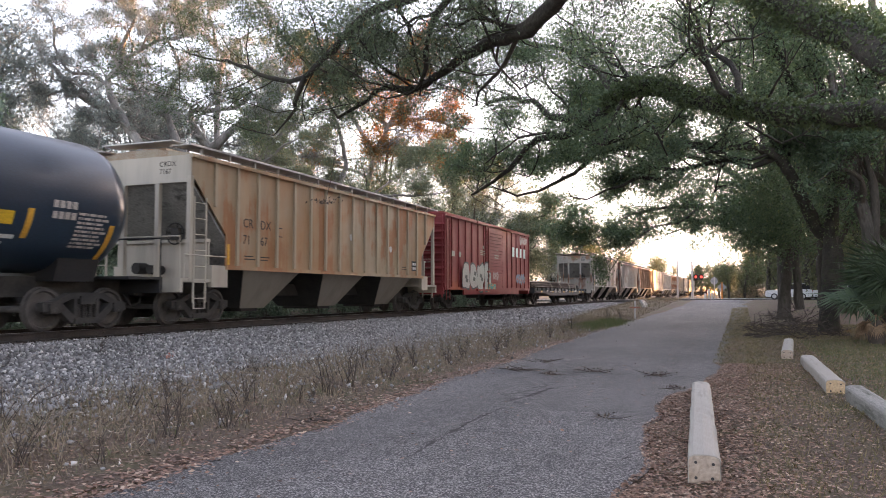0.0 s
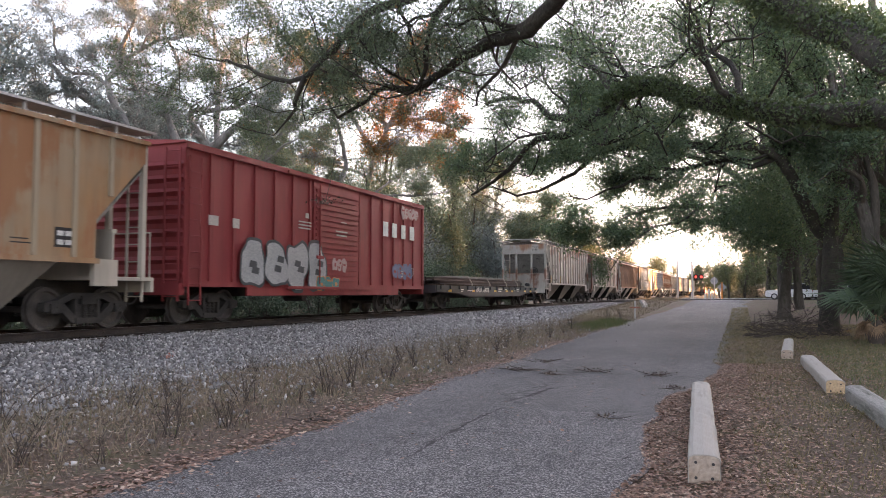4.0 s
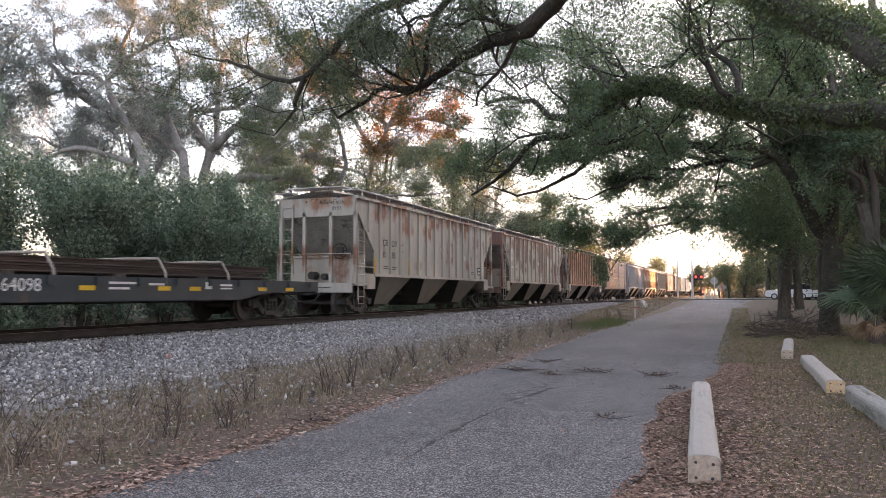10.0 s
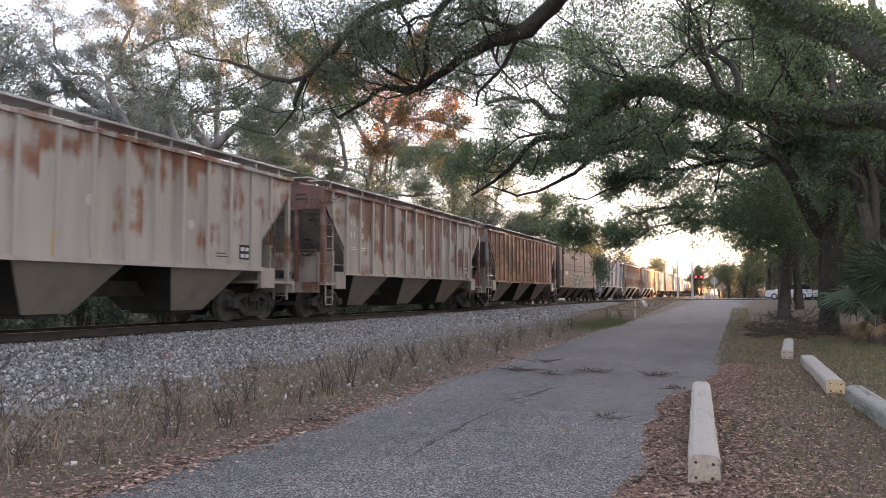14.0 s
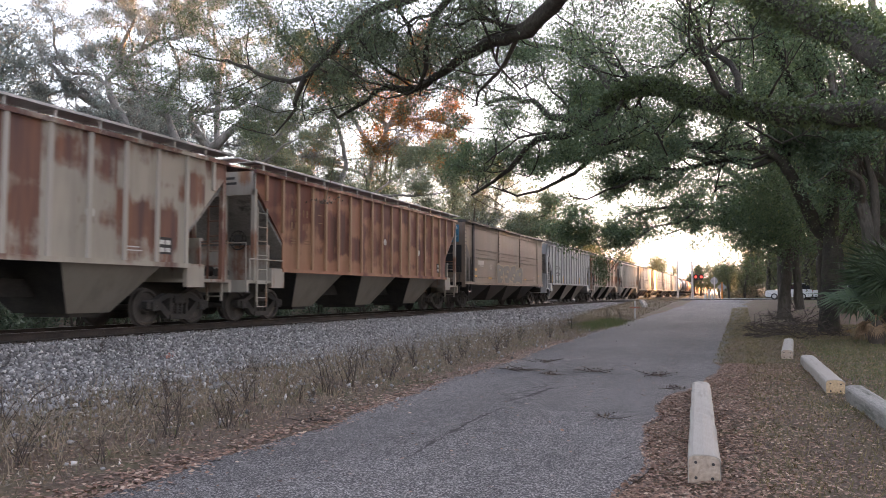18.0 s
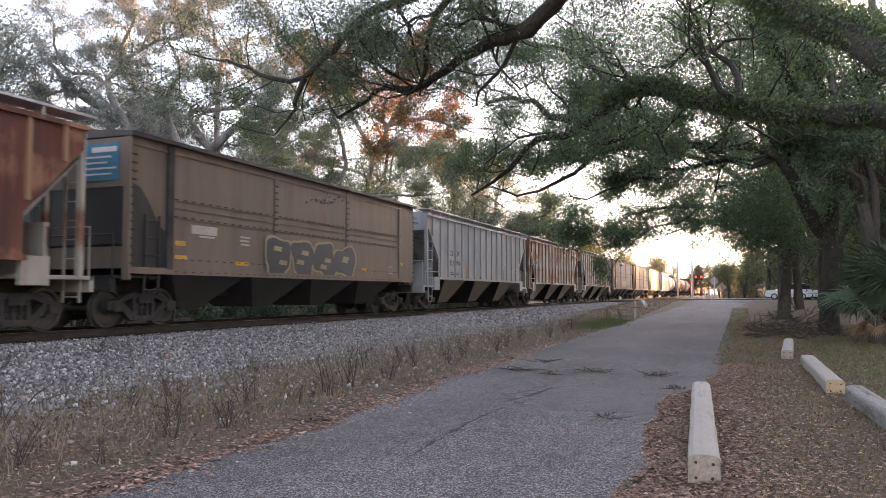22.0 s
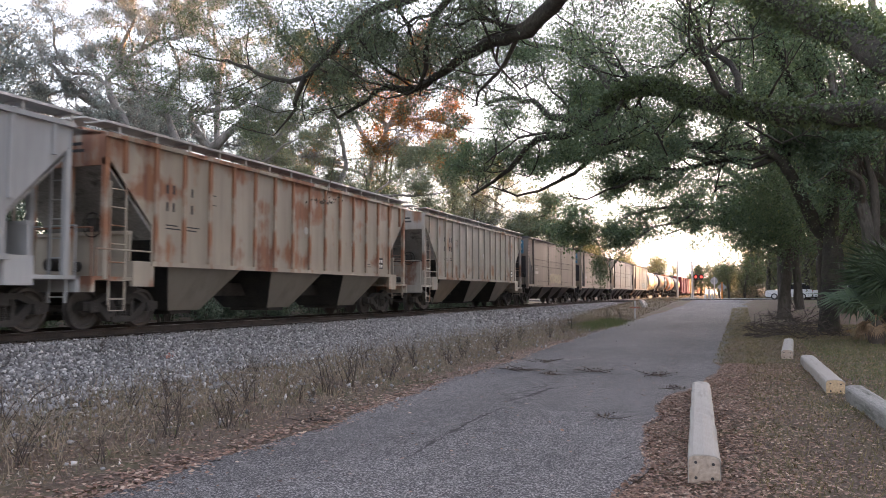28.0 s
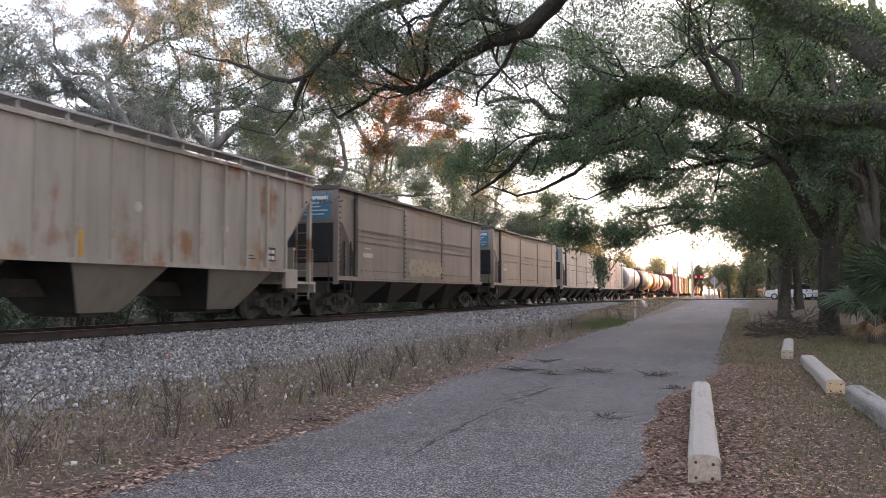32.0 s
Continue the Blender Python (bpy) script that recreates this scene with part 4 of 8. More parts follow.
t, _ = oak("live_oak", "double-stemmed live oak behind a brush pile", 15, LIMB["R1b_trunk"], 0.28,
    [(LIMB["R1b_2"], 0.24, 0.10), ([(2.2, 45, 6.0), (-1, 44, 8.5), (-5, 43, 9.5), (-9, 43, 9.0)], 0.2, 0.05), (LIMB["R1_e"], 0.15, 0.03), (LIMB["R1_h"], 0.07, 0.02), ([(2.4, 46, 3.5), (0, 46, 5.0), (-2, 46, 5.5), (-4, 47, 5.0)], 0.15, 0.04), ([(3.0, 46, 4), (1.2, 44, 4.6), (-0.3, 43, 4.2)], 0.12, 0.03)],
    M_BARK, M_LEAF, 72000, 0.27, 0.14, 0.9, 2.6, 3, 0.15, 1.0, 0.3, group=G, low=3.3, rise=0.15, floor=4.0, gnarl=0.3, keep=0.52, patch=1.9,
    fringe=(([(-1.4, 41.0, 4.9), (-0.6, 41.0, 5.2), (0.2, 40.0, 4.8), (1.8, 39.0, 4.5)], 11000, (0.75, 0.8, 0.8)), ([(-0.4, 38.0, 6.6), (0.6, 38.0, 5.6), (1.5, 38.0, 4.6), (2.1, 38.0, 4.0)], 13000, (0.85, 0.8, 0.75)), ([(-1.6, 44, 3.2), (-0.6, 43, 2.9), (0.3, 42, 2.4), (0.9, 41, 2.1)], 3000, (0.55, 0.8, 0.5)), (LIMB["R1_e"][3:], 4000, (0.5, 0.5, 0.32)), (LIMB["R1_h"], 3000, (0.5, 0.5, 0.4))))
rb = np.random.default_rng(99)
hang = np.vstack([rb.normal(0, 1, (700, 3)) * [0.20, 0.3, 0.30] + c for c in ((-6.15, 37, 2.45), (-6.3, 37, 3.0))])
part("hanging_bough", leaves_mesh("hanging_bough", hang - np.array(t.matrix_basis.translation), 0.11, rb), M_LEAF, t, "leafy bough hanging low")
oak("live_oak", "tall live oak with a leaning trunk near the palms", 16, LIMB["R5_trunk"], 0.36,
    [(LIMB["R5_a"], 0.18, 0.06), ([(5.5, 31, 4.5), (6.5, 31, 6.5), (8, 30.5, 8)], 0.15, 0.05)], M_BARK, M_LEAF, 34000, 0.25, 0.13, 0.8, 3.0, 3, 0.2, 0.7, 0.35, group=G, low=4.2, gnarl=0.3, keep=0.7)
oak("live_oak", "dense live oak in the shade behind the palms", 17, simple_trunk(8.2, 36, 8, (-0.5, 0)), 0.4,
    [([(8.1, 36, 3.5), (5.5, 35, 6), (3, 34, 8), (1, 34, 9.5)], 0.2, 0.06), ([(8, 36, 4.5), (9, 35, 8), (9.5, 34, 11)], 0.2, 0.06), ([(8, 36, 5), (6, 38, 9), (5, 39, 12)], 0.2, 0.06)],
    M_BARK, M_LEAF, 34000, 0.28, 0.15, 0.8, 3.6, 3, 0.2, 1.0, 0.3, group=G, low=7.0, gnarl=0.28, keep=0.6)
oak("live_oak", "live oak with low boughs beyond the double-stemmed oak", 18, simple_trunk(6.0, 55, 9, (-0.5, 0)), 0.45,
    [([(6, 55, 4), (3, 54, 7), (0, 53, 8.5), (-3, 52, 9)], 0.2, 0.06), ([(6, 55, 5), (8, 54, 9), (9, 53, 12)], 0.2, 0.06), ([(5.8, 55, 6), (4, 56, 11), (3, 56, 14)], 0.2, 0.06)],
    M_BARK, M_LEAF, 36000, 0.34, 0.19, 0.7, 4.0, 3, 0.2, 1.0, 0.3, group=G, low=4.4, keep=0.6)
E2 = "oaks behind the track"
oak("oak", "grey oak with crooked limbs behind the track", 22, LIMB["L3_trunk"], 0.38,
    [(LIMB["L3_a"], 0.21, 0.05), (LIMB["L3_b"], 0.14, 0.05), (LIMB["L3_c"], 0.13, 0.04), (LIMB["L3_d"], 0.19, 0.05), (LIMB["L3_e"], 0.10, 0.03)],
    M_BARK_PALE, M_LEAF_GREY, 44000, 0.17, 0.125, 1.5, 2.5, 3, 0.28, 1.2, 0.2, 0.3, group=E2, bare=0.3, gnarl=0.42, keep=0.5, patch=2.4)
oak("oak", "spreading pale-barked oak behind the track", 21, LIMB["L2_trunk"], 0.42,
    [(LIMB["L2_a"], 0.2, 0.08), (LIMB["L2_b"], 0.15, 0.04)],
    M_BARK_PALE, M_LEAF_GREY, 24000, 0.17, 0.125, 1.5, 2.4, 3, 0.28, 1.2, 0.2, 0.3, group=E2, bare=0.3, gnarl=0.42, keep=0.6, patch=2.6)
oak("oak", "forked grey oak with a curling limb behind the track", 23, LIMB["L1_trunk"], 0.42,
    [(LIMB["L1_a"], 0.27, 0.06), (LIMB["L1_b"], 0.20, 0.06), (LIMB["L1_c"], 0.12, 0.03), (LIMB["L1_d"], 0.11, 0.04)], M_BARK_PALE, M_LEAF_GREY, 27000, 0.18, 0.13, 1.4, 2.4, 3, 0.3, 0.9, 0.25, 0.25, group=E2, bare=0.3, gnarl=0.42, keep=0.58, patch=2.6)
oak("oak", "low leaning oak limb rising from the undergrowth", 29, LIMB["L4_trunk"], 0.40,
    [(LIMB["L4_a"], 0.16, 0.04)], M_BARK_PALE, M_LEAF_OLIVE, 16000, 0.22, 0.13, 1.2, 2.2, 3, 0.3, 0.8, 0.3, 0.4, group=E2, gnarl=0.42, keep=0.6)
oak("oak", "tall oak whose leaves are coloured orange for the low sun", 24, LIMB["C1_trunk"], 0.42,
    [(LIMB["C1_a"], 0.2, 0.06), (LIMB["C1_b"], 0.2, 0.06), (LIMB["C1_c"], 0.2, 0.06), (LIMB["C1_d"], 0.16, 0.05), ([(-32.6, 66, 15), (-36, 66, 20), (-39, 66, 23)], 0.25, 0.08), ([(-31.0, 66, 19.5), (-30, 66, 23), (-28.5, 66, 26)], 0.2, 0.06)],
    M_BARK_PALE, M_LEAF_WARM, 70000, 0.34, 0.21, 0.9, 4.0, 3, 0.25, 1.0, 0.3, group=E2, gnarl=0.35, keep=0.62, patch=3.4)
oak("oak", "slim pale oak with two stems behind the track", 25, LIMB["C2_trunk"], 0.36,
    [(LIMB["C2_a"], 0.3, 0.08), (LIMB["C2_b"], 0.17, 0.05)],
    M_BARK_PALE, M_LEAF_OLIVE, 36000, 0.26, 0.17, 1.2, 2.8, 3, 0.25, 1.1, 0.3, group=E2, gnarl=0.4, keep=0.6)
oak("oak", "oak with a fan of bare pale boughs behind the track", 30, LIMB["C3_trunk"], 0.33,
    [(LIMB["C3_a"], 0.15, 0.04), (LIMB["C3_b"], 0.18, 0.05), (LIMB["C3_c"], 0.13, 0.04), (LIMB["C3_d"], 0.16, 0.04), (LIMB["C3_e"], 0.10, 0.03)],
    M_BARK_PALE, M_LEAF_OLIVE, 56000, 0.28, 0.17, 1.3, 2.8, 3, 0.3, 1.1, 0.25, group=E2, gnarl=0.4, keep=0.68, bare=0.4)
oak("oak", "broad green oak beyond the bend of the wood", 26, simple_trunk(-27, 84, 12, (1, 0)), 0.5,
    [([(-26.7, 84, 5), (-22, 82, 9), (-19, 80, 10)], 0.25, 0.08), ([(-26.5, 84, 7), (-29, 82, 12), (-30, 80, 14)], 0.2, 0.06), ([(-26.6, 84, 4), (-23.5, 82, 5.5), (-21, 80, 6)], 0.18, 0.06)],
    M_BARK, M_LEAF_OLIVE, 60000, 0.45, 0.24, 0.8, 4.4, 3, 0.25, 1.0, 0.3, group=E2)
oak("oak", "dense oak at the edge of the wood", 27, simple_trunk(-44, 46, 15, (1, 0)), 0.5,
    [([(-44, 46, 6), (-40, 45, 11), (-38, 44, 13)], 0.25, 0.08), ([(-44, 46, 7), (-49, 46, 12), (-52, 45, 14)], 0.25, 0.08)],
    M_BARK_PALE, M_LEAF_GREY, 40000, 0.6, 0.2, 1.0, 4.5, 2, 0.25, 1.0, 0.3, group=E2)
oak("oak", "oak with grey foliage deep in the wood", 28, simple_trunk(-46, 33, 16, (2, 0)), 0.5,
    [([(-45.5, 33, 6), (-41, 32, 11), (-39, 31, 14)], 0.25, 0.08), ([(-45, 33, 7), (-50, 33, 12), (-53, 32, 15)], 0.25, 0.08)],
    M_BARK_PALE, M_LEAF_GREY, 45000, 0.6, 0.2, 1.0, 4.5, 2, 0.25, 1.0, 0.3, group=E2)


def far_tree(name, label, seed, x, y, h, rad, leaf, count, size, group):
    """A distant tree: forked trunk and an uneven crown."""
    w = Wood(seed, 1, 1.0, 0.35)
    z = float(gz(x, y))
    foot = np.array([x, y, z - 0.1])
    w.limb([tuple(foot), (x, y, z + h * 0.25), (x + w.rng.normal(0, 0.6), y, z + h * 0.6), (x, y, z + h * 0.82)], min(h * 0.03, 0.42), h * 0.008, 22.0 / h, rad * 0.75, 0, 0.28, 7)
    tree = thing(name, label, "tree", Matrix.Translation(foot), group)
    me = np_mesh("trunk", np.vstack(w.v) - foot, np.vstack(w.q))
    part("trunk", me, M_BARK, tree)
    tips = np.array(w.tips)
    tips = tips[clumped(tips, w.rng, rad * 0.7, 0.7)]
    pos = tips[w.rng.integers(0, len(tips), count)] + w.rng.normal(0, rad * 0.15, (count, 3))
    pos = pos[pos[:, 2] > z + 0.4]
    part("crown", leaves_mesh("crown", pos - foot, size, w.rng, tri=True), leaf, tree)


rngf = np.random.default_rng(77)
for k in range(54):      # mostly unseen trees added east of the lane, which keep the low sun off it
    y = 20 + (k // 2) * 6.0 + (k % 2) * 3
    x = (16 if k % 2 else 26) + rngf.uniform(0, 8)
    low_gap = y > 163
    far_tree("tree", "dark green tree added beyond the lane to screen the low sun", 200 + k, x, y, rngf.uniform(13, 17) + (11 if 84 < y < 164 else 5 if low_gap else 0), rngf.uniform(5.5, 7), M_LEAF, 3200, 0.62, "wood beside the lane")
for k, (x, y) in enumerate(((6.5, 88), (11.5, 86), (17, 90), (8.5, 98), (14, 101), (20, 104), (3.5, 108), (9, 113), (16, 118), (24, 112), (2.2, 124), (8, 130), (15, 134), (23, 130))):
    far_tree("tree", "leafy tree beyond the parking ground", 240 + k, x, y, rngf.uniform(9, 12.5), rngf.uniform(4.5, 5.5), M_LEAF_FAR, 6500, 0.30, "wood beside the lane")
for k, (x, y, h) in enumerate(((2.9, 60, 20), (3.6, 72, 25), (8.5, 56, 26), (5.6, 62, 25))):
    far_tree("tree", "tall dense tree among the oaks beside the lane", 560 + k, x, y, h, 6.5, M_LEAF, 10000, 0.27, "wood beside the lane")
for k in range(11):
    far_tree("bush", "green bush beyond the level crossing", 580 + k, -1.6 + k * 1.9 + rngf.uniform(-0.5, 0.5), 112 + (k % 3) * 5, rngf.uniform(4.2, 6.2), 2.9, M_LEAF_FAR, 2600, 0.22, "far bushes")
for k in range(12):
    x, y = 4 + (k % 4) * 10 + rngf.uniform(-2, 2), 202 + (k // 4) * 22 + rngf.uniform(-4, 4)
    far_tree("tree", "distant tree beyond the level crossing, screening the low sun", 260 + k, x, y, rngf.uniform(11, 15), rngf.uniform(5, 6.5), M_LEAF_FAR, 3500, 0.5, "far trees")
for k in range(18):
    x, y = -22 - rngf.uniform(0, 9), 96 + k * 12 + rngf.uniform(-3, 3)
    far_tree("tree", "distant tree behind the track", 290 + k, x, y, rngf.uniform(10, 13.5), rngf.uniform(5, 6.5), M_LEAF_FAR, 4200, 0.36, "far trees")
for k in range(10):
    x, y = -3.4 + k * 0.6 + rngf.uniform(-0.5, 0.8), 128 + k * 9
    far_tree("bush", "low bush beside the far track", 320 + k, x, y, rngf.uniform(4, 6), 2.6, M_LEAF_FAR, 2500, 0.26, "far bushes")
# Hidden trees added to keep the low sun off the far cars.
for k in range(22):
    x, y = 14 + (k % 3) * 11 + rngf.uniform(-3, 3), 262 + (k // 3) * 24 + rngf.uniform(-6, 6)
    far_tree("tree", "distant tree beyond the level crossing, screening the low sun", 360 + k, x, y, rngf.uniform(14, 18), rngf.uniform(6, 8), M_LEAF_FAR, 1500, 0.9, "far trees")
# Understory bushes added, mostly out of view, to stop low sun under the crowns.
for k in range(34):
    x, y = 16 + (k % 2) * 5.5 + rngf.uniform(-1, 2), 44 + k * 3
    far_tree("bush", "dense bush added beyond the lane to block the low sun", 390 + k, x, y, rngf.uniform(5, 6.5), 4.0, M_LEAF_FAR, 1800, 0.5, "bushes in the wood")
for k in range(9):
    x, y = -9.5 + k * 1.1 + rngf.uniform(-0.5, 0.5), 250 + rngf.uniform(-12, 12)
    far_tree("tree", "distant dark tree at the end of the line", 340 + k, x * 1.6, y, rngf.uniform(8, 11), 4.5, M_LEAF_FAR, 2500, 0.45, "far trees")


for k, (x, y, h) in enumerate(((-24, 64, 9), (-22.5, 72, 8), (-26, 76, 11), (-22, 82, 8.5), (-25, 90, 11), (-28, 70, 12), (-30, 84, 13), (-22.5, 97, 9), (-27, 52, 9.5), (-29.5, 58, 12), (-25.5, 59, 9), (-31, 63, 13), (-27, 66, 12), (-33, 52, 12), (-29, 74, 19), (-33, 70, 20), (-26.5, 80, 15))):
    far_tree("tree", "grey-green tree close behind the track", 520 + k, x, y, h, h * 0.42, M_LEAF_GREY if k % 3 == 1 else M_LEAF_OLIVE, 8000, 0.22, "oaks behind the track")


def shrub(seed, x, y, h, rad, count, size, leaf, label):
    w = Wood(seed, 1, 1.0, 0.5)
    z = float(gz(x, y))
    foot = np.array([x, y, z - 0.05])
    for _ in range(7):
        a = w.rng.uniform(0, 6.28)
        tx, ty = x + math.cos(a) * rad * 0.55, y + math.sin(a) * rad * 0.55
        w.limb([(x + math.cos(a) * 0.2, y + math.sin(a) * 0.2, z - 0.05), ((x + tx) / 2, (y + ty) / 2, z + h * 0.45), (tx, ty, z + h * w.rng.uniform(0.6, 0.95))], 0.05, 0.015, 9.0 / h, rad * 0.55, 0, 0.12, 5)
    ob = thing("shrub", label, "shrub", Matrix.Translation(foot), "undergrowth behind the track")
    part("stem", np_mesh("stem", np.vstack(w.v) - foot, np.vstack(w.q)), M_BARK, ob)
    tips = np.array(w.tips)
    tips = tips[clumped(tips, w.rng, 1.5, 0.62)]
    pos = tips[w.rng.integers(0, len(tips), count)] + w.rng.normal(0, rad * 0.11, (count, 3))
    pos = pos[pos[:, 2] > z + 0.05]
    part("foliage", leaves_mesh("foliage", pos - foot, size, w.rng, 0.5, tri=True), leaf, ob)


for k in range(18):
    y = 9 + k * 3.6
    x = -23.0 - rngf.uniform(0, 2.5) - (k % 2) * 2.0
    h = (7.0, 6.2, 7.6, 5.8, 6.8)[k % 5] * (1.0 if y < 36 else 0.75 if y < 50 else 0.6)
    shrub(400 + k, x, y, h, 2.9, 12500, 0.17, M_SHRUB, "dense grey-green shrub behind the track")
for k in range(13):
    y = 14 + k * 5.0
    shrub(460 + k, -30.0 - rngf.uniform(0, 4), y, rngf.uniform(6.2, 8.6) * (1.0 if y < 50 else 0.8), 3.2, 8000, 0.22, M_SHRUB, "tall tangled shrub under the oaks")
for k in range(16):
    y = 8 + k * 4.6
    shrub(430 + k, -20.4 - rngf.uniform(0, 0.8), y, rngf.uniform(1.4, 2.4), 1.7, 3600, 0.14, M_SHRUB, "low green bush at the foot of the track bed")
for k, (x, y, h) in enumerate(((-24.6, 28.2, 6.6), (-26.8, 31.0, 7.4), (-25.5, 20.8, 7.0), (-26.3, 37.2, 6.4), (-30.5, 35.0, 8.0), (-26.0, 25.0, 6.8))):
    shrub(490 + k, x, y, h, 2.9, 12500, 0.17, M_SHRUB, "dense grey-green shrub behind the track")

for k, (x, y) in enumerate(((-22.2, 18.4), (-24.3, 20.8), (-26.6, 23.0), (-23.0, 16.6))):
    shrub(500 + k, x, y, 2.2, 1.9, 4200, 0.15, M_SHRUB, "low green bush at the foot of the track bed")

# ---- the train ----
W = 1.60                     # half the width of a car
WHEEL_R = 0.457
SPIN = []                    # wheelsets that turn


def travel(t):
    """Metres gone since the start; the train slowly gathers speed."""
    u = t / 10
    return 19.8 * (2.1859 * u + 0.1534 * u * u + 0.00217 * u**3)


def wheelset_b():
    b = B().lathe_x([(-0.62, 0.07), (0.62, 0.07)], 10)
    for s in (-1, 1):
        b.lathe_x([(s * 0.68, 0.10), (s * 0.69, WHEEL_R + 0.025), (s * 0.715, WHEEL_R + 0.022), (s * 0.725, WHEEL_R), (s * 0.82, WHEEL_R - 0.006), (s * 0.825, WHEEL_R - 0.07), (s * 0.77, WHEEL_R - 0.10), (s * 0.76, 0.17), (s * 0.83, 0.13), (s * 0.83, 0.05)], 22)
        b.lathe_x([(s * 0.83, 0.085), (s * 1.10, 0.085), (s * 1.13, 0.06)], 12)
        for k in range(3):
            a = k * 2.094
            b.box(s * 1.13 - 0.012, s * 1.13 + 0.012, 0.045 * math.cos(a) - 0.014, 0.045 * math.cos(a) + 0.014, 0.045 * math.sin(a) - 0.014, 0.045 * math.sin(a) + 0.014)
    return b


def side_frame_b():
    """Cast side frame: arched top, open window for the springs, pedestal jaws."""
    b = B()
    x0, x1 = 0.90, 1.08
    b.slab(x0, x1, [(-1.12, 0.42), (-1.12, 0.60), (-0.80, 0.64), (-0.45, 0.80), (0.45, 0.80), (0.80, 0.64), (1.12, 0.60), (1.12, 0.42), (1.00, 0.42), (0.98, 0.54), (0.74, 0.54), (0.40, 0.68), (-0.40, 0.68), (-0.74, 0.54), (-0.98, 0.54), (-1.00, 0.42)])
    b.slab(x0, x1, [(-0.78, 0.56), (-0.66, 0.60), (-0.30, 0.30), (-0.30, 0.16), (-0.42, 0.18), (-0.70, 0.42)])
    b.slab(x0, x1, [(0.78, 0.56), (0.70, 0.42), (0.42, 0.18), (0.30, 0.16), (0.30, 0.30), (0.66, 0.60)])
    b.slab(x0, x1 + 0.03, [(-0.34, 0.15), (0.34, 0.15), (0.34, 0.27), (-0.34, 0.27)])
    b.slab(x0, x1, [(-0.34, 0.26), (-0.26, 0.26), (-0.26, 0.72), (-0.34, 0.72)])
    b.slab(x0, x1, [(0.26, 0.26), (0.34, 0.26), (0.34, 0.72), (0.26, 0.72)])
    for s in (-1, 1):
        b.slab(x0 + 0.02, x1 + 0.05, [(s * 0.86 - 0.12, 0.38), (s * 0.86 + 0.12, 0.38), (s * 0.86 + 0.14, 0.58), (s * 0.86 - 0.14, 0.58)])
    return b


def spring_b():
    prof = []
    for k in range(7):
        prof += [(0.27 + k * 0.042, 0.078), (0.288 + k * 0.042, 0.078), (0.292 + k * 0.042, 0.056), (0.308 + k * 0.042, 0.056)]
    return B().lathe_z(prof, 8, 0.98, 0)


def bolster_b():
    return B().box(-1.12, 1.12, -0.20, 0.20, 0.56, 0.74).box(-0.35, 0.35, -0.25, 0.25, 0.70, 0.86).box(-0.8, 0.8, -0.62, -0.55, 0.42, 0.58).box(-0.8, 0.8, 0.55, 0.62, 0.42, 0.58)


FLIP = Matrix.Rotation(math.pi, 4, "Z")


def truck(car, y, near):
    t = part("truck", ("bolster", bolster_b), M_STEEL, car, at=Matrix.Translation((0, y, 0)))
    for m in (Matrix.Identity(4), FLIP):
        part("side_frame", ("side_frame", side_frame_b), M_STEEL, t, at=m)
        if near:
            for sy in (-0.17, 0.0, 0.17):
                part("spring", ("spring", spring_b), M_STEEL, t, at=m @ Matrix.Translation((0, sy, 0)))
    for dy in (-0.86, 0.86):
        ws = part("wheelset", ("wheelset", wheelset_b), M_TREAD, t, "dark worn steel wheels on an axle", at=pose(0, dy, WHEEL_R), smooth=False)
        if near:
            SPIN.append((ws, dy))


def coupler(car, y, to, key):
    """Draft gear from the end sill to the middle of the gap."""
    d = 1 if to > y else -1
    b = B().box(-0.10, 0.10, min(y, to - d * 0.25), max(y, to - d * 0.25), 0.78, 0.98)
    b.box(-0.17, 0.17, min(to - d * 0.34, to + d * 0.02), max(to - d * 0.34, to + d * 0.02), 0.73, 1.02)
    b.box(-0.26 * d - 0.02, -0.26 * d + 0.14, min(to - d * 0.3, to + d * 0.1), max(to - d * 0.3, to + d * 0.1), 0.75, 1.0)
    b.rod([(0.35, y, 0.85), (0.38, y + (to - y) * 0.5, 0.55), (0.2, to, 0.5)], 0.025, 6)
    b.rod([(0.75, y, 1.02), (0.75, y + d * 0.25, 1.0), (0.15, y + d * 0.4, 1.0)], 0.015, 5)
    part("coupler", b, M_STEEL, car, "dark steel coupler and air hose")


def ladder_b(x, y0, y1, z0, z1, step=0.40, r=0.015, axis="y"):
    b = B()
    if axis == "y":
        b.box(x, x + 0.03, y0 - 0.022, y0 + 0.022, z0, z1).box(x, x + 0.03, y1 - 0.022, y1 + 0.022, z0, z1)
        z = z0 + 0.12
        while z < z1:
            b.rod([(x + 0.03, y0, z), (x + 0.03, y1, z)], r, 6)
            z += step
    else:
        b.box(y0 - 0.03, y0 + 0.03, x - 0.015, x + 0.015, z0, z1).box(y1 - 0.03, y1 + 0.03, x - 0.015, x + 0.015, z0, z1)
        z = z0 + 0.12
        while z < z1:
            b.rod([(y0, x, z), (y1, x, z)], r, 6)
            z += step
    return b


def brake_wheel_b(y, d):
    b = B()
    ring = [(0.55 + 0.28 * math.cos(a), y + d * 0.08, 2.35 + 0.28 * math.sin(a)) for a in np.linspace(0, 2 * math.pi, 17)]
    b.rod(ring, 0.018, 5)
    for a in np.linspace(0, 2 * math.pi, 6)[:5]:
        b.rod([(0.55, y + d * 0.05, 2.35), (0.55 + 0.27 * math.cos(a), y + d * 0.08, 2.35 + 0.27 * math.sin(a))], 0.014, 5)
    return b


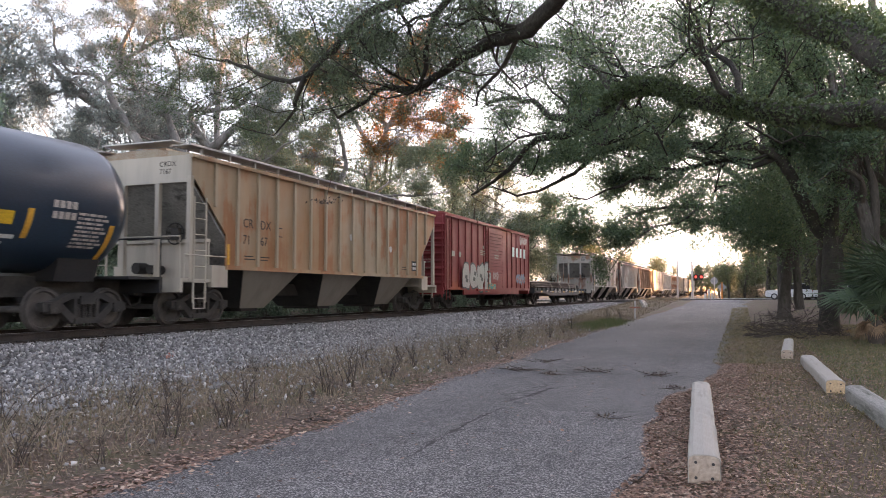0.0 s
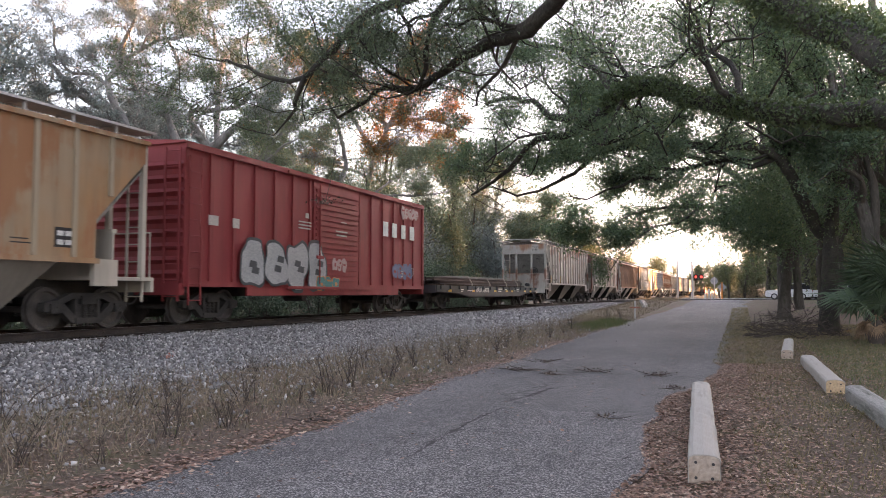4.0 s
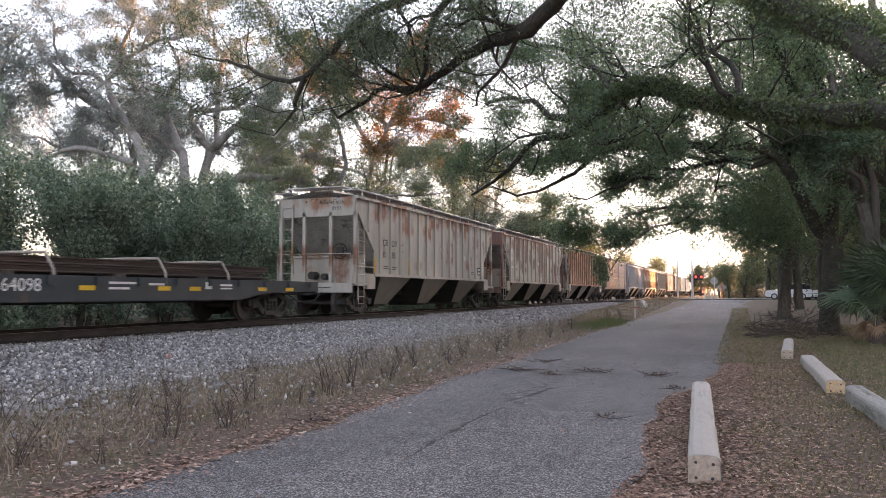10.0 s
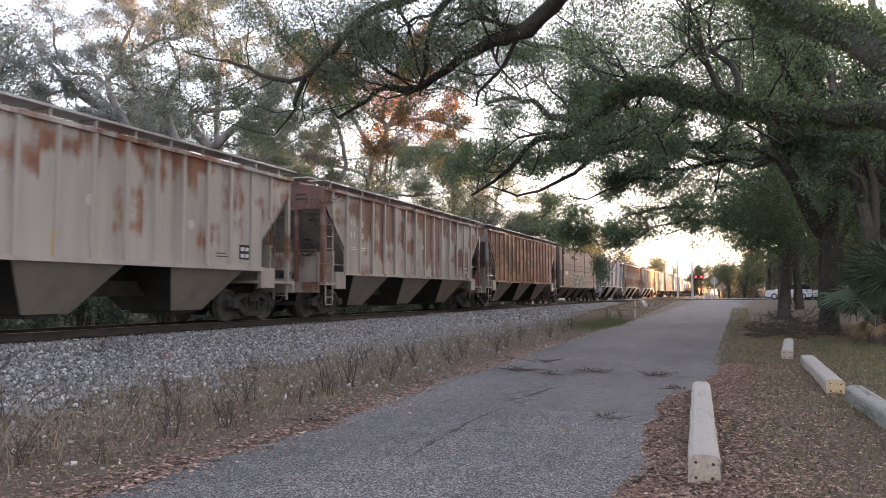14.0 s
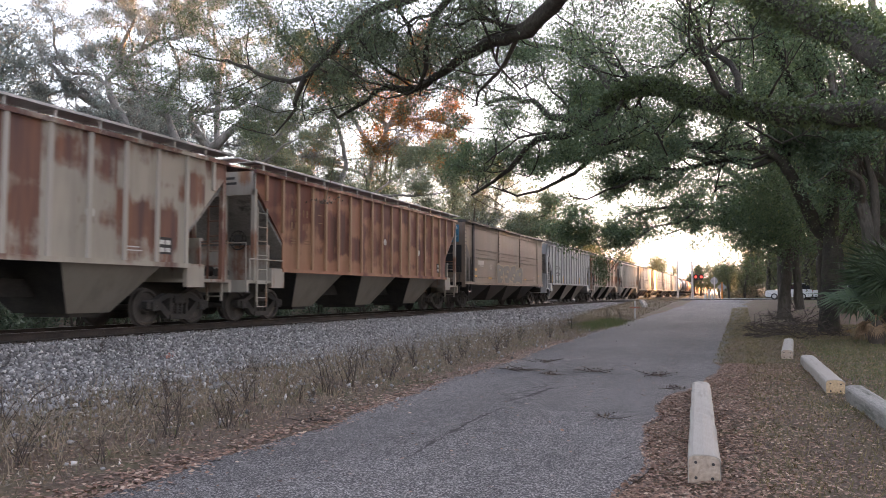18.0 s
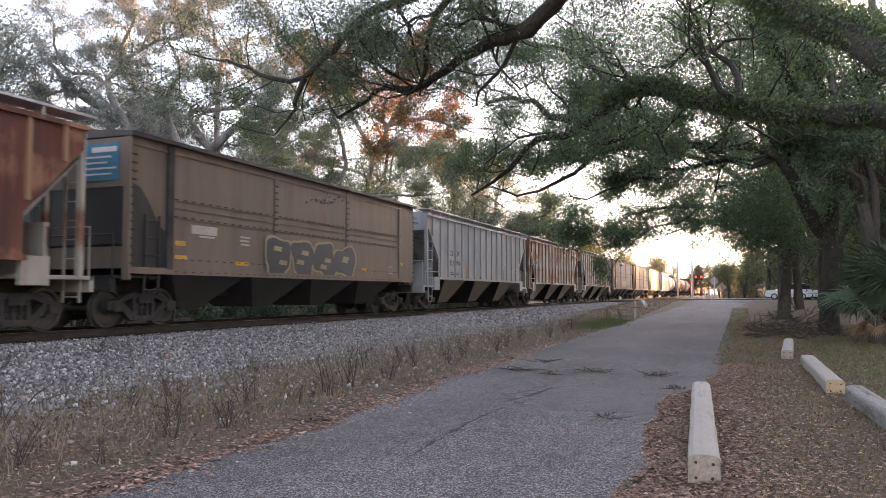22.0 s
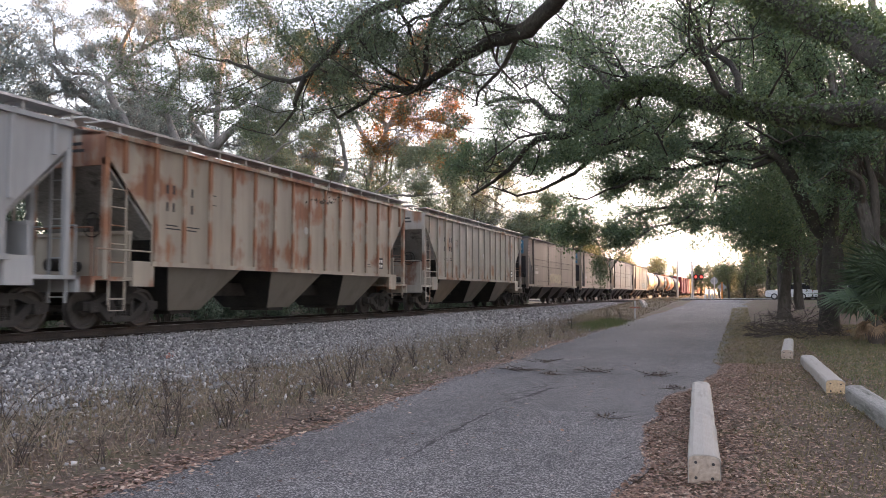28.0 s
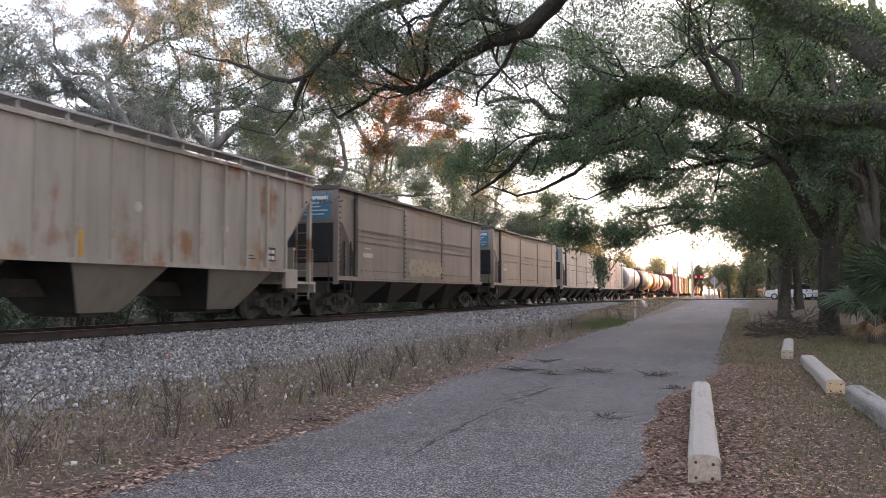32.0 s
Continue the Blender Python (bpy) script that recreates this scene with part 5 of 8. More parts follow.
def marks(car, name, rows, mat, label=""):
    """Lettering as plain bars on the near side. rows: (y, z, width, height)."""
    for y, z, w, h in rows:
        part(name, B().box(W - 0.014, W - 0.006, y, y + w, z, z + h), mat, car, label)


def letter_bars(y, z, n, w, h, gap):
    """n sign-like bars in a row."""
    return [(y + k * (w + gap), z, w, h) for k in range(n)]


def hopper(label, Y, L, paint, lower, front, back, near=True, roof=None, letters=None, bays=3, tape=None, posts=15, ends=None, post_paint=None, ids=None, wide=0.98, first=0.55):
    """Three-bay covered hopper. Y: where its leading end stands at the start; front, back: half the gaps to its neighbours."""
    car = thing("covered_hopper_car", label, "freight car", Matrix.Translation((TX, Y, RAIL_Z)), "cars of the freight train")
    e, s = 4.23, 1.48
    key = "h%.1f%d" % (L, bays)
    roof = roof or paint
    ends = ends or paint
    prof = [(0.0, e), (0.0, e - 0.40), (1.45, 2.35), (1.45, s), (L - 1.45, s), (L - 1.45, 2.35), (L, e - 0.40), (L, e)]
    for sx, nm in ((1, "side_sheet"), (-1, "side_sheet")):
        part(nm, ("ss%d" % sx + key, lambda sx=sx: B().slab(sx * (W - 0.05), sx * (W - 0.012), prof)), paint, car)
    if near:
        def post_b(z0):
            return lambda: B().slab(W - 0.012, W + 0.055, [(-0.05, z0), (0.05, z0), (0.05, e - 0.04), (-0.05, e - 0.04)])
        for k in range(posts):
            y = first + (L - 1.1) * k / (posts - 1)
            if y > L - 0.4:
                continue
            q = min(y, L - y)
            z0 = s + 0.04 if q > 1.5 else e - 0.40 - (q / 1.45) * (e - 0.40 - 2.35) + 0.18
            zr = round(z0, 2)
            part("side_post", ("post%.2f" % zr, post_b(zr)), post_paint or paint, car, at=Matrix.Translation((0, y, 0)))
            part("side_post", ("post%.2f" % zr, post_b(zr)), post_paint or paint, car, at=Matrix.Translation((0, y, 0)) @ FLIP)
    part("side_sill", ("sill" + key, lambda: B().box(W - 0.02, W + 0.06, 1.4, L - 1.4, s - 0.06, s + 0.05).box(-W - 0.06, -W + 0.02, 1.4, L - 1.4, s - 0.06, s + 0.05)), paint, car)
    part("top_chord", ("chord" + key, lambda: B().box(W - 0.03, W + 0.07, -0.02, L + 0.02, e - 0.05, e + 0.05).box(-W - 0.07, -W + 0.03, -0.02, L + 0.02, e - 0.05, e + 0.05)), roof, car)
    part("roof", ("roof" + key, lambda: B().bar(0, L, [(-W, e + 0.02), (W, e + 0.02), (W - 0.1, e + 0.07), (0.5, e + 0.22), (-0.5, e + 0.22), (-W + 0.1, e + 0.07)]).bar(0.5, L - 0.5, [(-0.42, e + 0.22), (0.42, e + 0.22), (0.36, e + 0.36), (-0.36, e + 0.36)])), roof, car)

    def board_b():
        b = B()
        for x in (1.14, -1.70):
            b.box(x, x + 0.56, -0.15, L + 0.15, e + 0.235, e + 0.255).box(x - 0.02, x, -0.15, L + 0.15, e + 0.22, e + 0.275).box(x + 0.56, x + 0.58, -0.15, L + 0.15, e + 0.22, e + 0.275)
            k = 0.3
            while k < L:
                b.box(x + 0.04, x + 0.56, k, k + 0.05, e + 0.20, e + 0.235)
                for dx in (0.06, 0.48):
                    b.box(x + dx, x + dx + 0.05, k, k + 0.05, e - 0.02, e + 0.235)
                k += 1.15
        b.box(-1.14, 1.14, -0.15, 0.45, e + 0.37, e + 0.40).box(-1.14, 1.14, L - 0.45, L + 0.15, e + 0.37, e + 0.40)
        return b
    part("running_board", ("board" + key, board_b), M_GALV if roof is paint else roof, car, "metal walkway grating on the roof")
    # hopper bays
    step = 13.1 / bays
    off = L / 2 - step * bays / 2

    def bay_b(slopes=False, near_side=True):
        c, b = step / 2, B()
        hw = 0.337 * step
        ridge = [(-1.54, 0.0, s + 0.9), (1.54, 0.0, s + 0.9), (1.54, step, s + 0.9), (-1.54, step, s + 0.9)]
        top = [(-1.54, c - hw, s), (1.54, c - hw, s), (1.54, c + hw, s), (-1.54, c + hw, s)]
        low = [(-0.80, c - 0.60, 0.36), (0.80, c - 0.60, 0.36), (0.80, c + 0.60, 0.36), (-0.80, c + 0.60, 0.36)]
        if slopes:
            vs, fs = ridge + top + low, [(0, 1, 5, 4), (4, 5, 9, 8), (2, 3, 7, 6), (6, 7, 11, 10), (8, 9, 10, 11)]
        else:
            out = [top[1], top[2], low[2], low[1]] if near_side else [top[3], top[0], low[0], low[3]]
            vs = out + [(x * 0.98, y, z) for x, y, z in out]
            fs = [(0, 1, 2, 3), (7, 6, 5, 4), (1, 0, 4, 5), (2, 1, 5, 6), (3, 2, 6, 7), (0, 3, 7, 4)]
        b.add(vs, fs)
        return b
    for k in range(bays):
        part("outlet_gate", ("gate" + key, lambda: B().box(-0.7, 0.7, step / 2 - 0.40, step / 2 + 0.40, 0.27, 0.36)), M_STEEL, car, at=Matrix.Translation((0, off + k * step, 0)))
        part("hopper_bay", ("bay" + key, bay_b), lower, car, "grey sloping hopper bay", at=Matrix.Translation((0, off + k * step, 0)))
        part("hopper_bay", ("bayf" + key, lambda: bay_b(False, False)), lower, car, "grey sloping hopper bay", at=Matrix.Translation((0, off + k * step, 0)))
        part("bay_slope", ("bays" + key, lambda: bay_b(True)), M_GRIME_SHADE, car, "slope sheets black with grime and painted-in shade", at=Matrix.Translation((0, off + k * step, 0)))
    part("centre_sill", ("csill" + key, lambda: B().box(-0.22, 0.22, -0.3, L + 0.3, 0.72, 1.10)), M_STEEL, car)
    for d, y0 in ((1, 0.0), (-1, L)):
        m = Matrix.Translation((0, y0, 0)) @ (Matrix.Identity(4) if d > 0 else FLIP)
        part("end_header", ("ehead", lambda: B().slab(-W, W, [(0.0, e - 0.66), (0.05, e - 0.66), (0.05, e + 0.02), (0.0, e + 0.02)]).add([(-W, 0, e + 0.02), (W, 0, e + 0.02), (0.5, 0, e + 0.22), (-0.5, 0, e + 0.22), (-W, 0.04, e + 0.02), (W, 0.04, e + 0.02), (0.5, 0.04, e + 0.22), (-0.5, 0.04, e + 0.22)], [(0, 1, 2, 3), (7, 6, 5, 4), (0, 4, 5, 1), (1, 5, 6, 2), (2, 6, 7, 3), (3, 7, 4, 0)])), ends, car, at=m)
        part("slope_sheet", ("eslope", lambda: B().slab(-W + 0.06, W - 0.06, [(0.05, e - 0.62), (0.10, e - 0.62), (2.3, 1.5), (2.2, 1.46)])), M_SLOPE, car, "sloping end sheet", at=m)
        part("end_bulkhead", ("ebulk", lambda: B().box(-W + 0.1, W - 0.1, 0.85, 0.90, 1.16, 2.15).box(-W + 0.1, W - 0.1, 0.78, 0.92, 2.12, 2.2)), ends, car, at=m)
        for x in (-W + 0.06, -0.55, 0.55, W - 0.06):
            part("end_post", ("epost", lambda: B().box(-0.06, 0.06, 0.0, 0.12, 1.1, e - 0.5)), ends, car, at=m @ Matrix.Translation((x, 0, 0)))
        part("end_platform", ("eplat", lambda: B().box(-W + 0.02, W - 0.02, -0.28, 1.45, 1.08, 1.16).box(-W + 0.02, W - 0.02, -0.30, -0.20, 0.82, 1.16).box(W - 0.10, W + 0.02, 0.85, 1.5, 0.95, 1.52).box(-W - 0.02, -W + 0.10, 0.85, 1.5, 0.95, 1.52)), ends, car, at=m)
        if near:
            part("ladder", ("lad_side", lambda: ladder_b(W - 0.02, 0.16, 0.62, 0.55, e - 1.0)), ends, car, at=m)
            part("ladder", ("lad_end", lambda: ladder_b(-0.03, -W + 0.12, -W + 0.58, 0.6, e - 0.2, axis="x")), ends, car, at=m)
            part("handrail", ("erail", lambda: B().rod([(-W + 0.1, -0.24, 1.16), (-W + 0.1, -0.24, 2.2), (W - 0.1, -0.24, 2.2), (W - 0.1, -0.24, 1.16)], 0.02, 6).rod([(W, -0.2, 1.75), (W, 1.45, 1.75)], 0.02, 6).rod([(W, -0.2, 1.16), (W, -0.2, 1.75)], 0.02, 6)), ends, car, at=m)
            part("stirrup_step", ("stir", lambda: B().rod([(W, 0.16, 1.1), (W, 0.18, 0.42), (W, 0.60, 0.42), (W, 0.62, 1.1)], 0.02, 5)), ends, car, at=m)
        truck(car, y0 + d * 1.12, near)
        coupler(car, y0 - d * 0.25, y0 - d * (front if d > 0 else back), key)
    part("brake_wheel", ("bwheel", lambda: brake_wheel_b(0.78, -1)), M_STEEL, car)
    part("air_reservoir", ("bgear", lambda: B().lathe_y([(0.45, 0.15), (0.8, 0.15), (0.85, 0.1)], 14, -0.5, 1.45)), M_STEEL, car)
    part("brake_cylinder", ("bgear2", lambda: B().lathe_y([(0.3, 0.12), (0.75, 0.12)], 12, 0.1, 1.4)), M_STEEL, car)
    part("brake_housing", ("bgear3", lambda: B().box(0.42, 0.68, 0.68, 0.8, 2.2, 2.5)), M_STEEL, car)
    if letters:
        c, y, z = letters
        if ids:
            for k, txt in enumerate(("CRDX", "".join(ids))):
                part("end_mark", WORDS[txt], c, car, "small reporting mark on the end header", at=Matrix.Translation((0.62, -0.004, e - 0.24 - 0.19 * k)) @ END_TEXT)
            for k, (a, b2) in enumerate((("CR", "DX"), ids)):
                part("lettering", WORDS[a], c, car, "stencilled reporting mark", at=Matrix.Translation((W - 0.010, y - 0.08, z + 0.46 * (1 - k))) @ SIDE_TEXT)
                part("lettering", WORDS[b2], c, car, "stencilled reporting mark", at=Matrix.Translation((W - 0.010, y + wide, z + 0.46 * (1 - k))) @ SIDE_TEXT)
        for k in range(0 if ids else 2):
            part("end_mark", B().box(0.55, 0.92 + 0.06 * k, -0.006, 0.002, e - 0.20 - 0.15 * k, e - 0.13 - 0.15 * k), M_STEEL, car, "small dark mark on the end header")
        if not ids:
            marks(car, "lettering", letter_bars(y, z + 0.42, 2, 0.07, 0.21, 0.15) + letter_bars(y + 0.66, z + 0.42, 2, 0.07, 0.21, 0.15) + letter_bars(y, z, 2, 0.07, 0.21, 0.15) + letter_bars(y + 0.66, z, 2, 0.07, 0.21, 0.15), c)
        marks(car, "stencil", [(y, z - 0.35, 0.4, 0.03), (y, z - 0.43, 0.5, 0.03), (y + 0.75, z - 0.35, 0.45, 0.03), (y + 0.75, z - 0.43, 0.35, 0.03), (y + 1.6, z + 0.55, 0.25, 0.025), (y + 1.6, z + 0.3, 0.25, 0.025), (L - 3.5, 1.75, 0.5, 0.025), (L - 3.5, 1.83, 0.4, 0.025)], c)
        for yy, zz in ((L * 0.52, 2.75), (L * 0.72, 2.5)):
            part("round_mark", B().lathe_x([(W - 0.012, 0.12), (W - 0.004, 0.12)], 18, yy, zz), M_GALV, car, "round white roundel")
        plate = B().box(W - 0.012, W + 0.006, L - 2.5, L - 2.05, 1.72, 2.12)
        part("data_plate", plate, M_BLACK, car, "small black data panel")
        for r in range(2):
            for cc in range(2):
                part("plate_line", B().box(W + 0.007, W + 0.011, L - 2.46 + cc * 0.2, L - 2.46 + cc * 0.2 + 0.16, 1.77 + r * 0.18, 1.77 + r * 0.18 + 0.1), M_WHITE, car)
    for y in tape or ():
        part("reflector", B().box(W - 0.012, W + 0.006, y, y + 0.10, 1.55, 2.1), M_ORANGE, car, "faded orange reflective strip")
    return car


def scrawl(car, y, z, w, h, seed, fill, edge, x=W + 0.062, n=5):
    """Spray-painted shapes: slanting cut-up blocks with dark outlines, each a flat piece of its own."""
    rng = np.random.default_rng(seed)
    for k in range(n):
        cy, tall = y + w * (k + 0.5) / n, rng.uniform(0.42, 0.54) * h
        half, lean = 0.56 * w / n, rng.uniform(-0.25, 0.35)
        m = 30
        a = np.linspace(0, 2 * math.pi, m, endpoint=False)
        p1, p2, p3 = rng.uniform(0, 6.28, 3)
        rr = 1.0 + 0.10 * np.sin(2 * a + p1) + 0.12 * np.sin(3 * a + p2) + 0.07 * np.sin(5 * a + p3)
        shape = [(half * r * math.copysign(abs(math.cos(t)) ** 0.75, math.cos(t)), tall * min(r, 1.08) * math.copysign(abs(math.sin(t)) ** 0.75, math.sin(t))) for r, t in zip(rr, a)]
        for name, grow, dx, mat in (("graffiti_outline", 1.0, 0.0, edge), ("graffiti", 0.88, 0.004, fill)):
            pts = [(cy + p * grow + lean * q * grow * 0.4, z + h / 2 + q * grow) for p, q in shape]
            x0 = x + dx + k * 0.0011
            part(name, B().add([(x0, p, q) for p, q in pts], [tuple(range(m))]), mat, car, "sprayed graffiti shape")
        for j in range(2):
            cz = z + h * rng.uniform(0.3, 0.7)
            py = cy + half * rng.uniform(-0.35, 0.35)
            s = B().add([(x + 0.0095 + k * 0.0011, py - half * 0.30, cz - 0.04 * h), (x + 0.0095 + k * 0.0011, py + half * 0.25, cz - 0.07 * h), (x + 0.0095 + k * 0.0011, py + half * 0.30, cz + 0.05 * h), (x + 0.0095 + k * 0.0011, py - half * 0.2, cz + 0.08 * h)], [(0, 1, 2, 3)])
            part("graffiti_cut", s, edge, car)


def boxcar(label, Y, L, paint, front, back, near=True, e=4.52, roof=None, end_paint=None):
    car = thing("boxcar", label, "freight car", Matrix.Translation((TX, Y, RAIL_Z)), "cars of the freight train")
    s, key = 0.98, "b%.1f" % L
    roof = roof or paint
    part("body", ("bbody" + key, lambda: B().box(-W + 0.05, W - 0.05, 0.06, L - 0.06, s, e)), paint, car)
    part("roof", ("broof" + key, lambda: B().bar(-0.05, L + 0.05, [(-W, e), (W, e), (W, e + 0.05), (0, e + 0.18), (-W, e + 0.05)])), roof, car)
    part("side_sill", ("bsill" + key, lambda: B().box(W - 0.06, W, 2.6, L - 2.6, s - 0.25, s + 0.02).box(-W, -W + 0.06, 2.6, L - 2.6, s - 0.25, s + 0.02).box(W - 0.05, W + 0.01, 0, L, s - 0.02, s + 0.12).box(-W - 0.01, -W + 0.05, 0, L, s - 0.02, s + 0.12)), paint, car)
    part("top_chord", ("bchord" + key, lambda: B().box(W - 0.05, W + 0.03, 0, L, e - 0.12, e).box(-W - 0.03, -W + 0.05, 0, L, e - 0.12, e)), paint, car)
    dc, dw = L / 2, 3.1
    if near:
        ys = list(np.linspace(0.06, dc - dw / 2 - 0.15, 7)) + list(np.linspace(dc + dw / 2 + 0.15, L - 0.06, 7))
        for y in ys:
            for sx in (1, -1):
                part("side_post", ("bpost%d" % sx, lambda sx=sx: B().box(min(sx * (W - 0.05), sx * W), max(sx * (W - 0.05), sx * W), -0.07, 0.07, s + 0.1, e - 0.12)), paint, car, at=Matrix.Translation((0, y, 0)))

    def door_b():
        b = B().box(W - 0.05, W + 0.02, dc - dw / 2, dc + dw / 2, s + 0.05, e - 0.1)
        for k in range(0 if near else 17):
            z = s + 0.22 + k * (e - s - 0.5) / 17
            b.slab(W + 0.02, W + 0.06, [(dc - dw / 2 + 0.12, z), (dc + dw / 2 - 0.12, z), (dc + dw / 2 - 0.12, z + 0.09), (dc - dw / 2 + 0.12, z + 0.09)])
        return b
    d = part("door", ("bdoor" + key, door_b), paint, car, "closed corrugated sliding door")
    for k in range(17 if near else 0):
        z = s + 0.22 + k * (e - s - 0.5) / 17
        part("door_rib", ("drib" + key, lambda: B().slab(W + 0.02, W + 0.06, [(dc - dw / 2 + 0.12, 0), (dc + dw / 2 - 0.12, 0), (dc + dw / 2 - 0.12, 0.09), (dc - dw / 2 + 0.12, 0.09)])), paint, d, at=Matrix.Translation((0, 0, z)))
    part("door_lock_rod", ("brod" + key, lambda: B().rod([(W + 0.08, dc - dw / 2 + 0.3, s + 0.1), (W + 0.08, dc - dw / 2 + 0.3, e - 0.2)], 0.025, 6).box(W + 0.05, W + 0.12, dc - dw / 2 + 0.1, dc - dw / 2 + 0.5, 1.9, 2.0)), paint, d)
    part("lower_door_track", ("btrack" + key, lambda: B().box(W, W + 0.1, dc - dw, dc + dw, s - 0.06, s + 0.03)), paint, car)
    part("upper_door_track", ("btrack2" + key, lambda: B().box(W, W + 0.08, dc - dw, dc + dw, e - 0.1, e - 0.02)), paint, car)
    for dd, y0 in ((1, 0.0), (-1, L)):
        m = Matrix.Translation((0, y0, 0)) @ (Matrix.Identity(4) if dd > 0 else FLIP)

        def end_b():
            pr = [(0.08, e), (0.08, s), (0.03, s)]
            for k in range(9):
                z = s + 0.3 + k * (e - s - 0.5) / 9
                pr += [(0.03, z - 0.1), (-0.05, z), (0.03, z + 0.1)]
            return B().slab(-W + 0.02, W - 0.02, pr + [(0.03, e)])
        part("end_panel", ("bend" + key, end_b), end_paint or paint, car, "corrugated steel end", at=m)
        part("ladder", ("blad" + key, lambda: ladder_b(W + 0.01, 0.15, 0.6, 0.5, e - 0.3 if dd else e)), paint, car, at=m)
        part("end_ladder", ("bladx" + key, lambda: ladder_b(-0.09, W - 0.55, W - 0.1, 0.6, e - 0.1, axis="x")), paint, car, at=m)
        part("end_sill", ("bes" + key, lambda: B().box(-W + 0.05, W - 0.05, -0.1, 0.1, 0.75, 1.05)), paint, car, at=m)
        truck(car, y0 + dd * 1.75, near)
        coupler(car, y0 - dd * 0.05, y0 - dd * (front if dd > 0 else back), key)
    part("underframe", ("bunder" + key, lambda: B().box(-0.25, 0.25, 0, L, 0.7, 1.0).box(-1.3, 1.3, 3.2, 3.4, 0.72, 1.0).box(-1.3, 1.3, L - 3.4, L - 3.2, 0.72, 1.0).lathe_x([(0.4, 0.18), (1.1, 0.18)], 12, L * 0.42, 0.72)), M_STEEL, car)
    return car


def smooth_hopper(label, Y, L, paint, lower, front, back, near=True, endm=None):
    """Riveted smooth-sided covered hopper with a dark end."""
    car = thing("covered_hopper_car", label, "freight car", Matrix.Translation((TX, Y, RAIL_Z)), "cars of the freight train")
    e, s, key = 4.34, 1.36, "s%.1f" % L
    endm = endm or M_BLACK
    part("body", ("sbody" + key, lambda: B().box(-W + 0.02, W - 0.02, 0.05, L - 0.05, s, e)), paint, car)
    part("roof", ("sroof" + key, lambda: B().bar(-0.06, L + 0.06, [(-W - 0.10, e), (W + 0.10, e), (W + 0.10, e + 0.10), (0.4, e + 0.2), (-0.4, e + 0.2), (-W - 0.10, e + 0.10)])), lower, car)
    part("side_sill", ("ssill" + key, lambda: B().box(W - 0.03, W + 0.04, -0.05, L + 0.05, s - 0.12, s + 0.03).box(-W - 0.04, -W + 0.03, -0.05, L + 0.05, s - 0.12, s + 0.03)), paint, car)
    for k in range(4):
        y = 1.4 + k * (L - 2.8) / 3
        part("seam_strip", ("sseam", lambda: B().box(W - 0.02, W + 0.012, -0.09, 0.09, s, e - 0.02)), paint, car, at=Matrix.Translation((0, y, 0)))
    for y, za, zb, dx in ((1.3, 2.60, 2.68, 0.008), (1.3, 3.02, 3.10, 0.008), (0.05, e - 0.20, e - 0.15, 0.012), (1.3, 2.84, 2.87, 0.010)):
        part("waist_strip", B().box(W - 0.02, W + dx, y, L - y, za, zb), paint, car)

    def rivets():
        b = B()
        for k in range(4):
            for z in np.arange(s + 0.10, e - 0.30, 0.19):
                y = 1.4 + k * (L - 2.8) / 3 if 0 < k < 3 else 0.1 if k == 0 else L - 0.1
                b.box(W + 0.012, W + 0.024, y - 0.085, y + 0.085, z - 0.022, z + 0.022)
        for y in np.arange(1.5, L - 1.3, 0.32):
            b.box(W + 0.008, W + 0.018, y - 0.07, y + 0.07, 2.625, 2.655)
            b.box(W + 0.008, W + 0.018, y - 0.07, y + 0.07, 3.045, 3.075)
            b.box(W - 0.02, W - 0.008, y - 0.05, y + 0.05, 1.60, 1.625)
            b.box(W + 0.04, W + 0.050, y - 0.05, y + 0.05, s - 0.06, s - 0.040)
        return b
    if near:
        tagged(part("rivets", ("srivet" + key, rivets), M_STEEL, car, "rows of dark rivets"), kind="stuff")
    part("running_board", ("sboard" + key, lambda: B().box(-0.3, 0.3, -0.2, L + 0.2, e + 0.28, e + 0.32)), M_GALV, car)
    n = 4
    step = (L - 3.0) / n
    for k in range(n):
        part("hopper_bay", ("sbay" + key, lambda: B().add([(-1.5, 0, s), (1.5, 0, s), (1.5, step, s), (-1.5, step, s), (-0.7, step / 2 - 0.4, 0.4), (0.7, step / 2 - 0.4, 0.4), (0.7, step / 2 + 0.4, 0.4), (-0.7, step / 2 + 0.4, 0.4)], [(0, 1, 5, 4), (1, 2, 6, 5), (2, 3, 7, 6), (3, 0, 4, 7), (4, 5, 6, 7), (3, 2, 1, 0)])), lower, car, at=Matrix.Translation((0, 1.5 + k * step, 0)))
    part("centre_sill", ("scs" + key, lambda: B().box(-0.24, 0.24, -0.3, L + 0.3, 0.72, 1.12).box(-1.4, 1.4, -0.32, -0.17, 0.85, 1.15).box(-1.4, 1.4, L + 0.17, L + 0.32, 0.85, 1.15)), M_STEEL, car)
    for d, y0 in ((1, 0.0), (-1, L)):
        m = Matrix.Translation((0, y0, 0)) @ (Matrix.Identity(4) if d > 0 else FLIP)
        part("end_wall", ("sendw", lambda: B().box(-W + 0.03, W - 0.03, 0.0, 0.05, 1.9, e).slab(-W + 0.1, W - 0.1, [(0.0, 1.9), (0.06, 1.9), (0.9, 1.1), (0.84, 1.1)])), endm, car, "dark end wall", at=m)
        part("corner_post", ("scorn", lambda: B().box(W - 0.16, W + 0.02, -0.03, 0.06, 1.1, e)), paint, car, at=m)
        part("ladder", ("slad", lambda: ladder_b(-0.08, -1.3, -0.85, 1.1, e, axis="x")), endm, car, at=m)
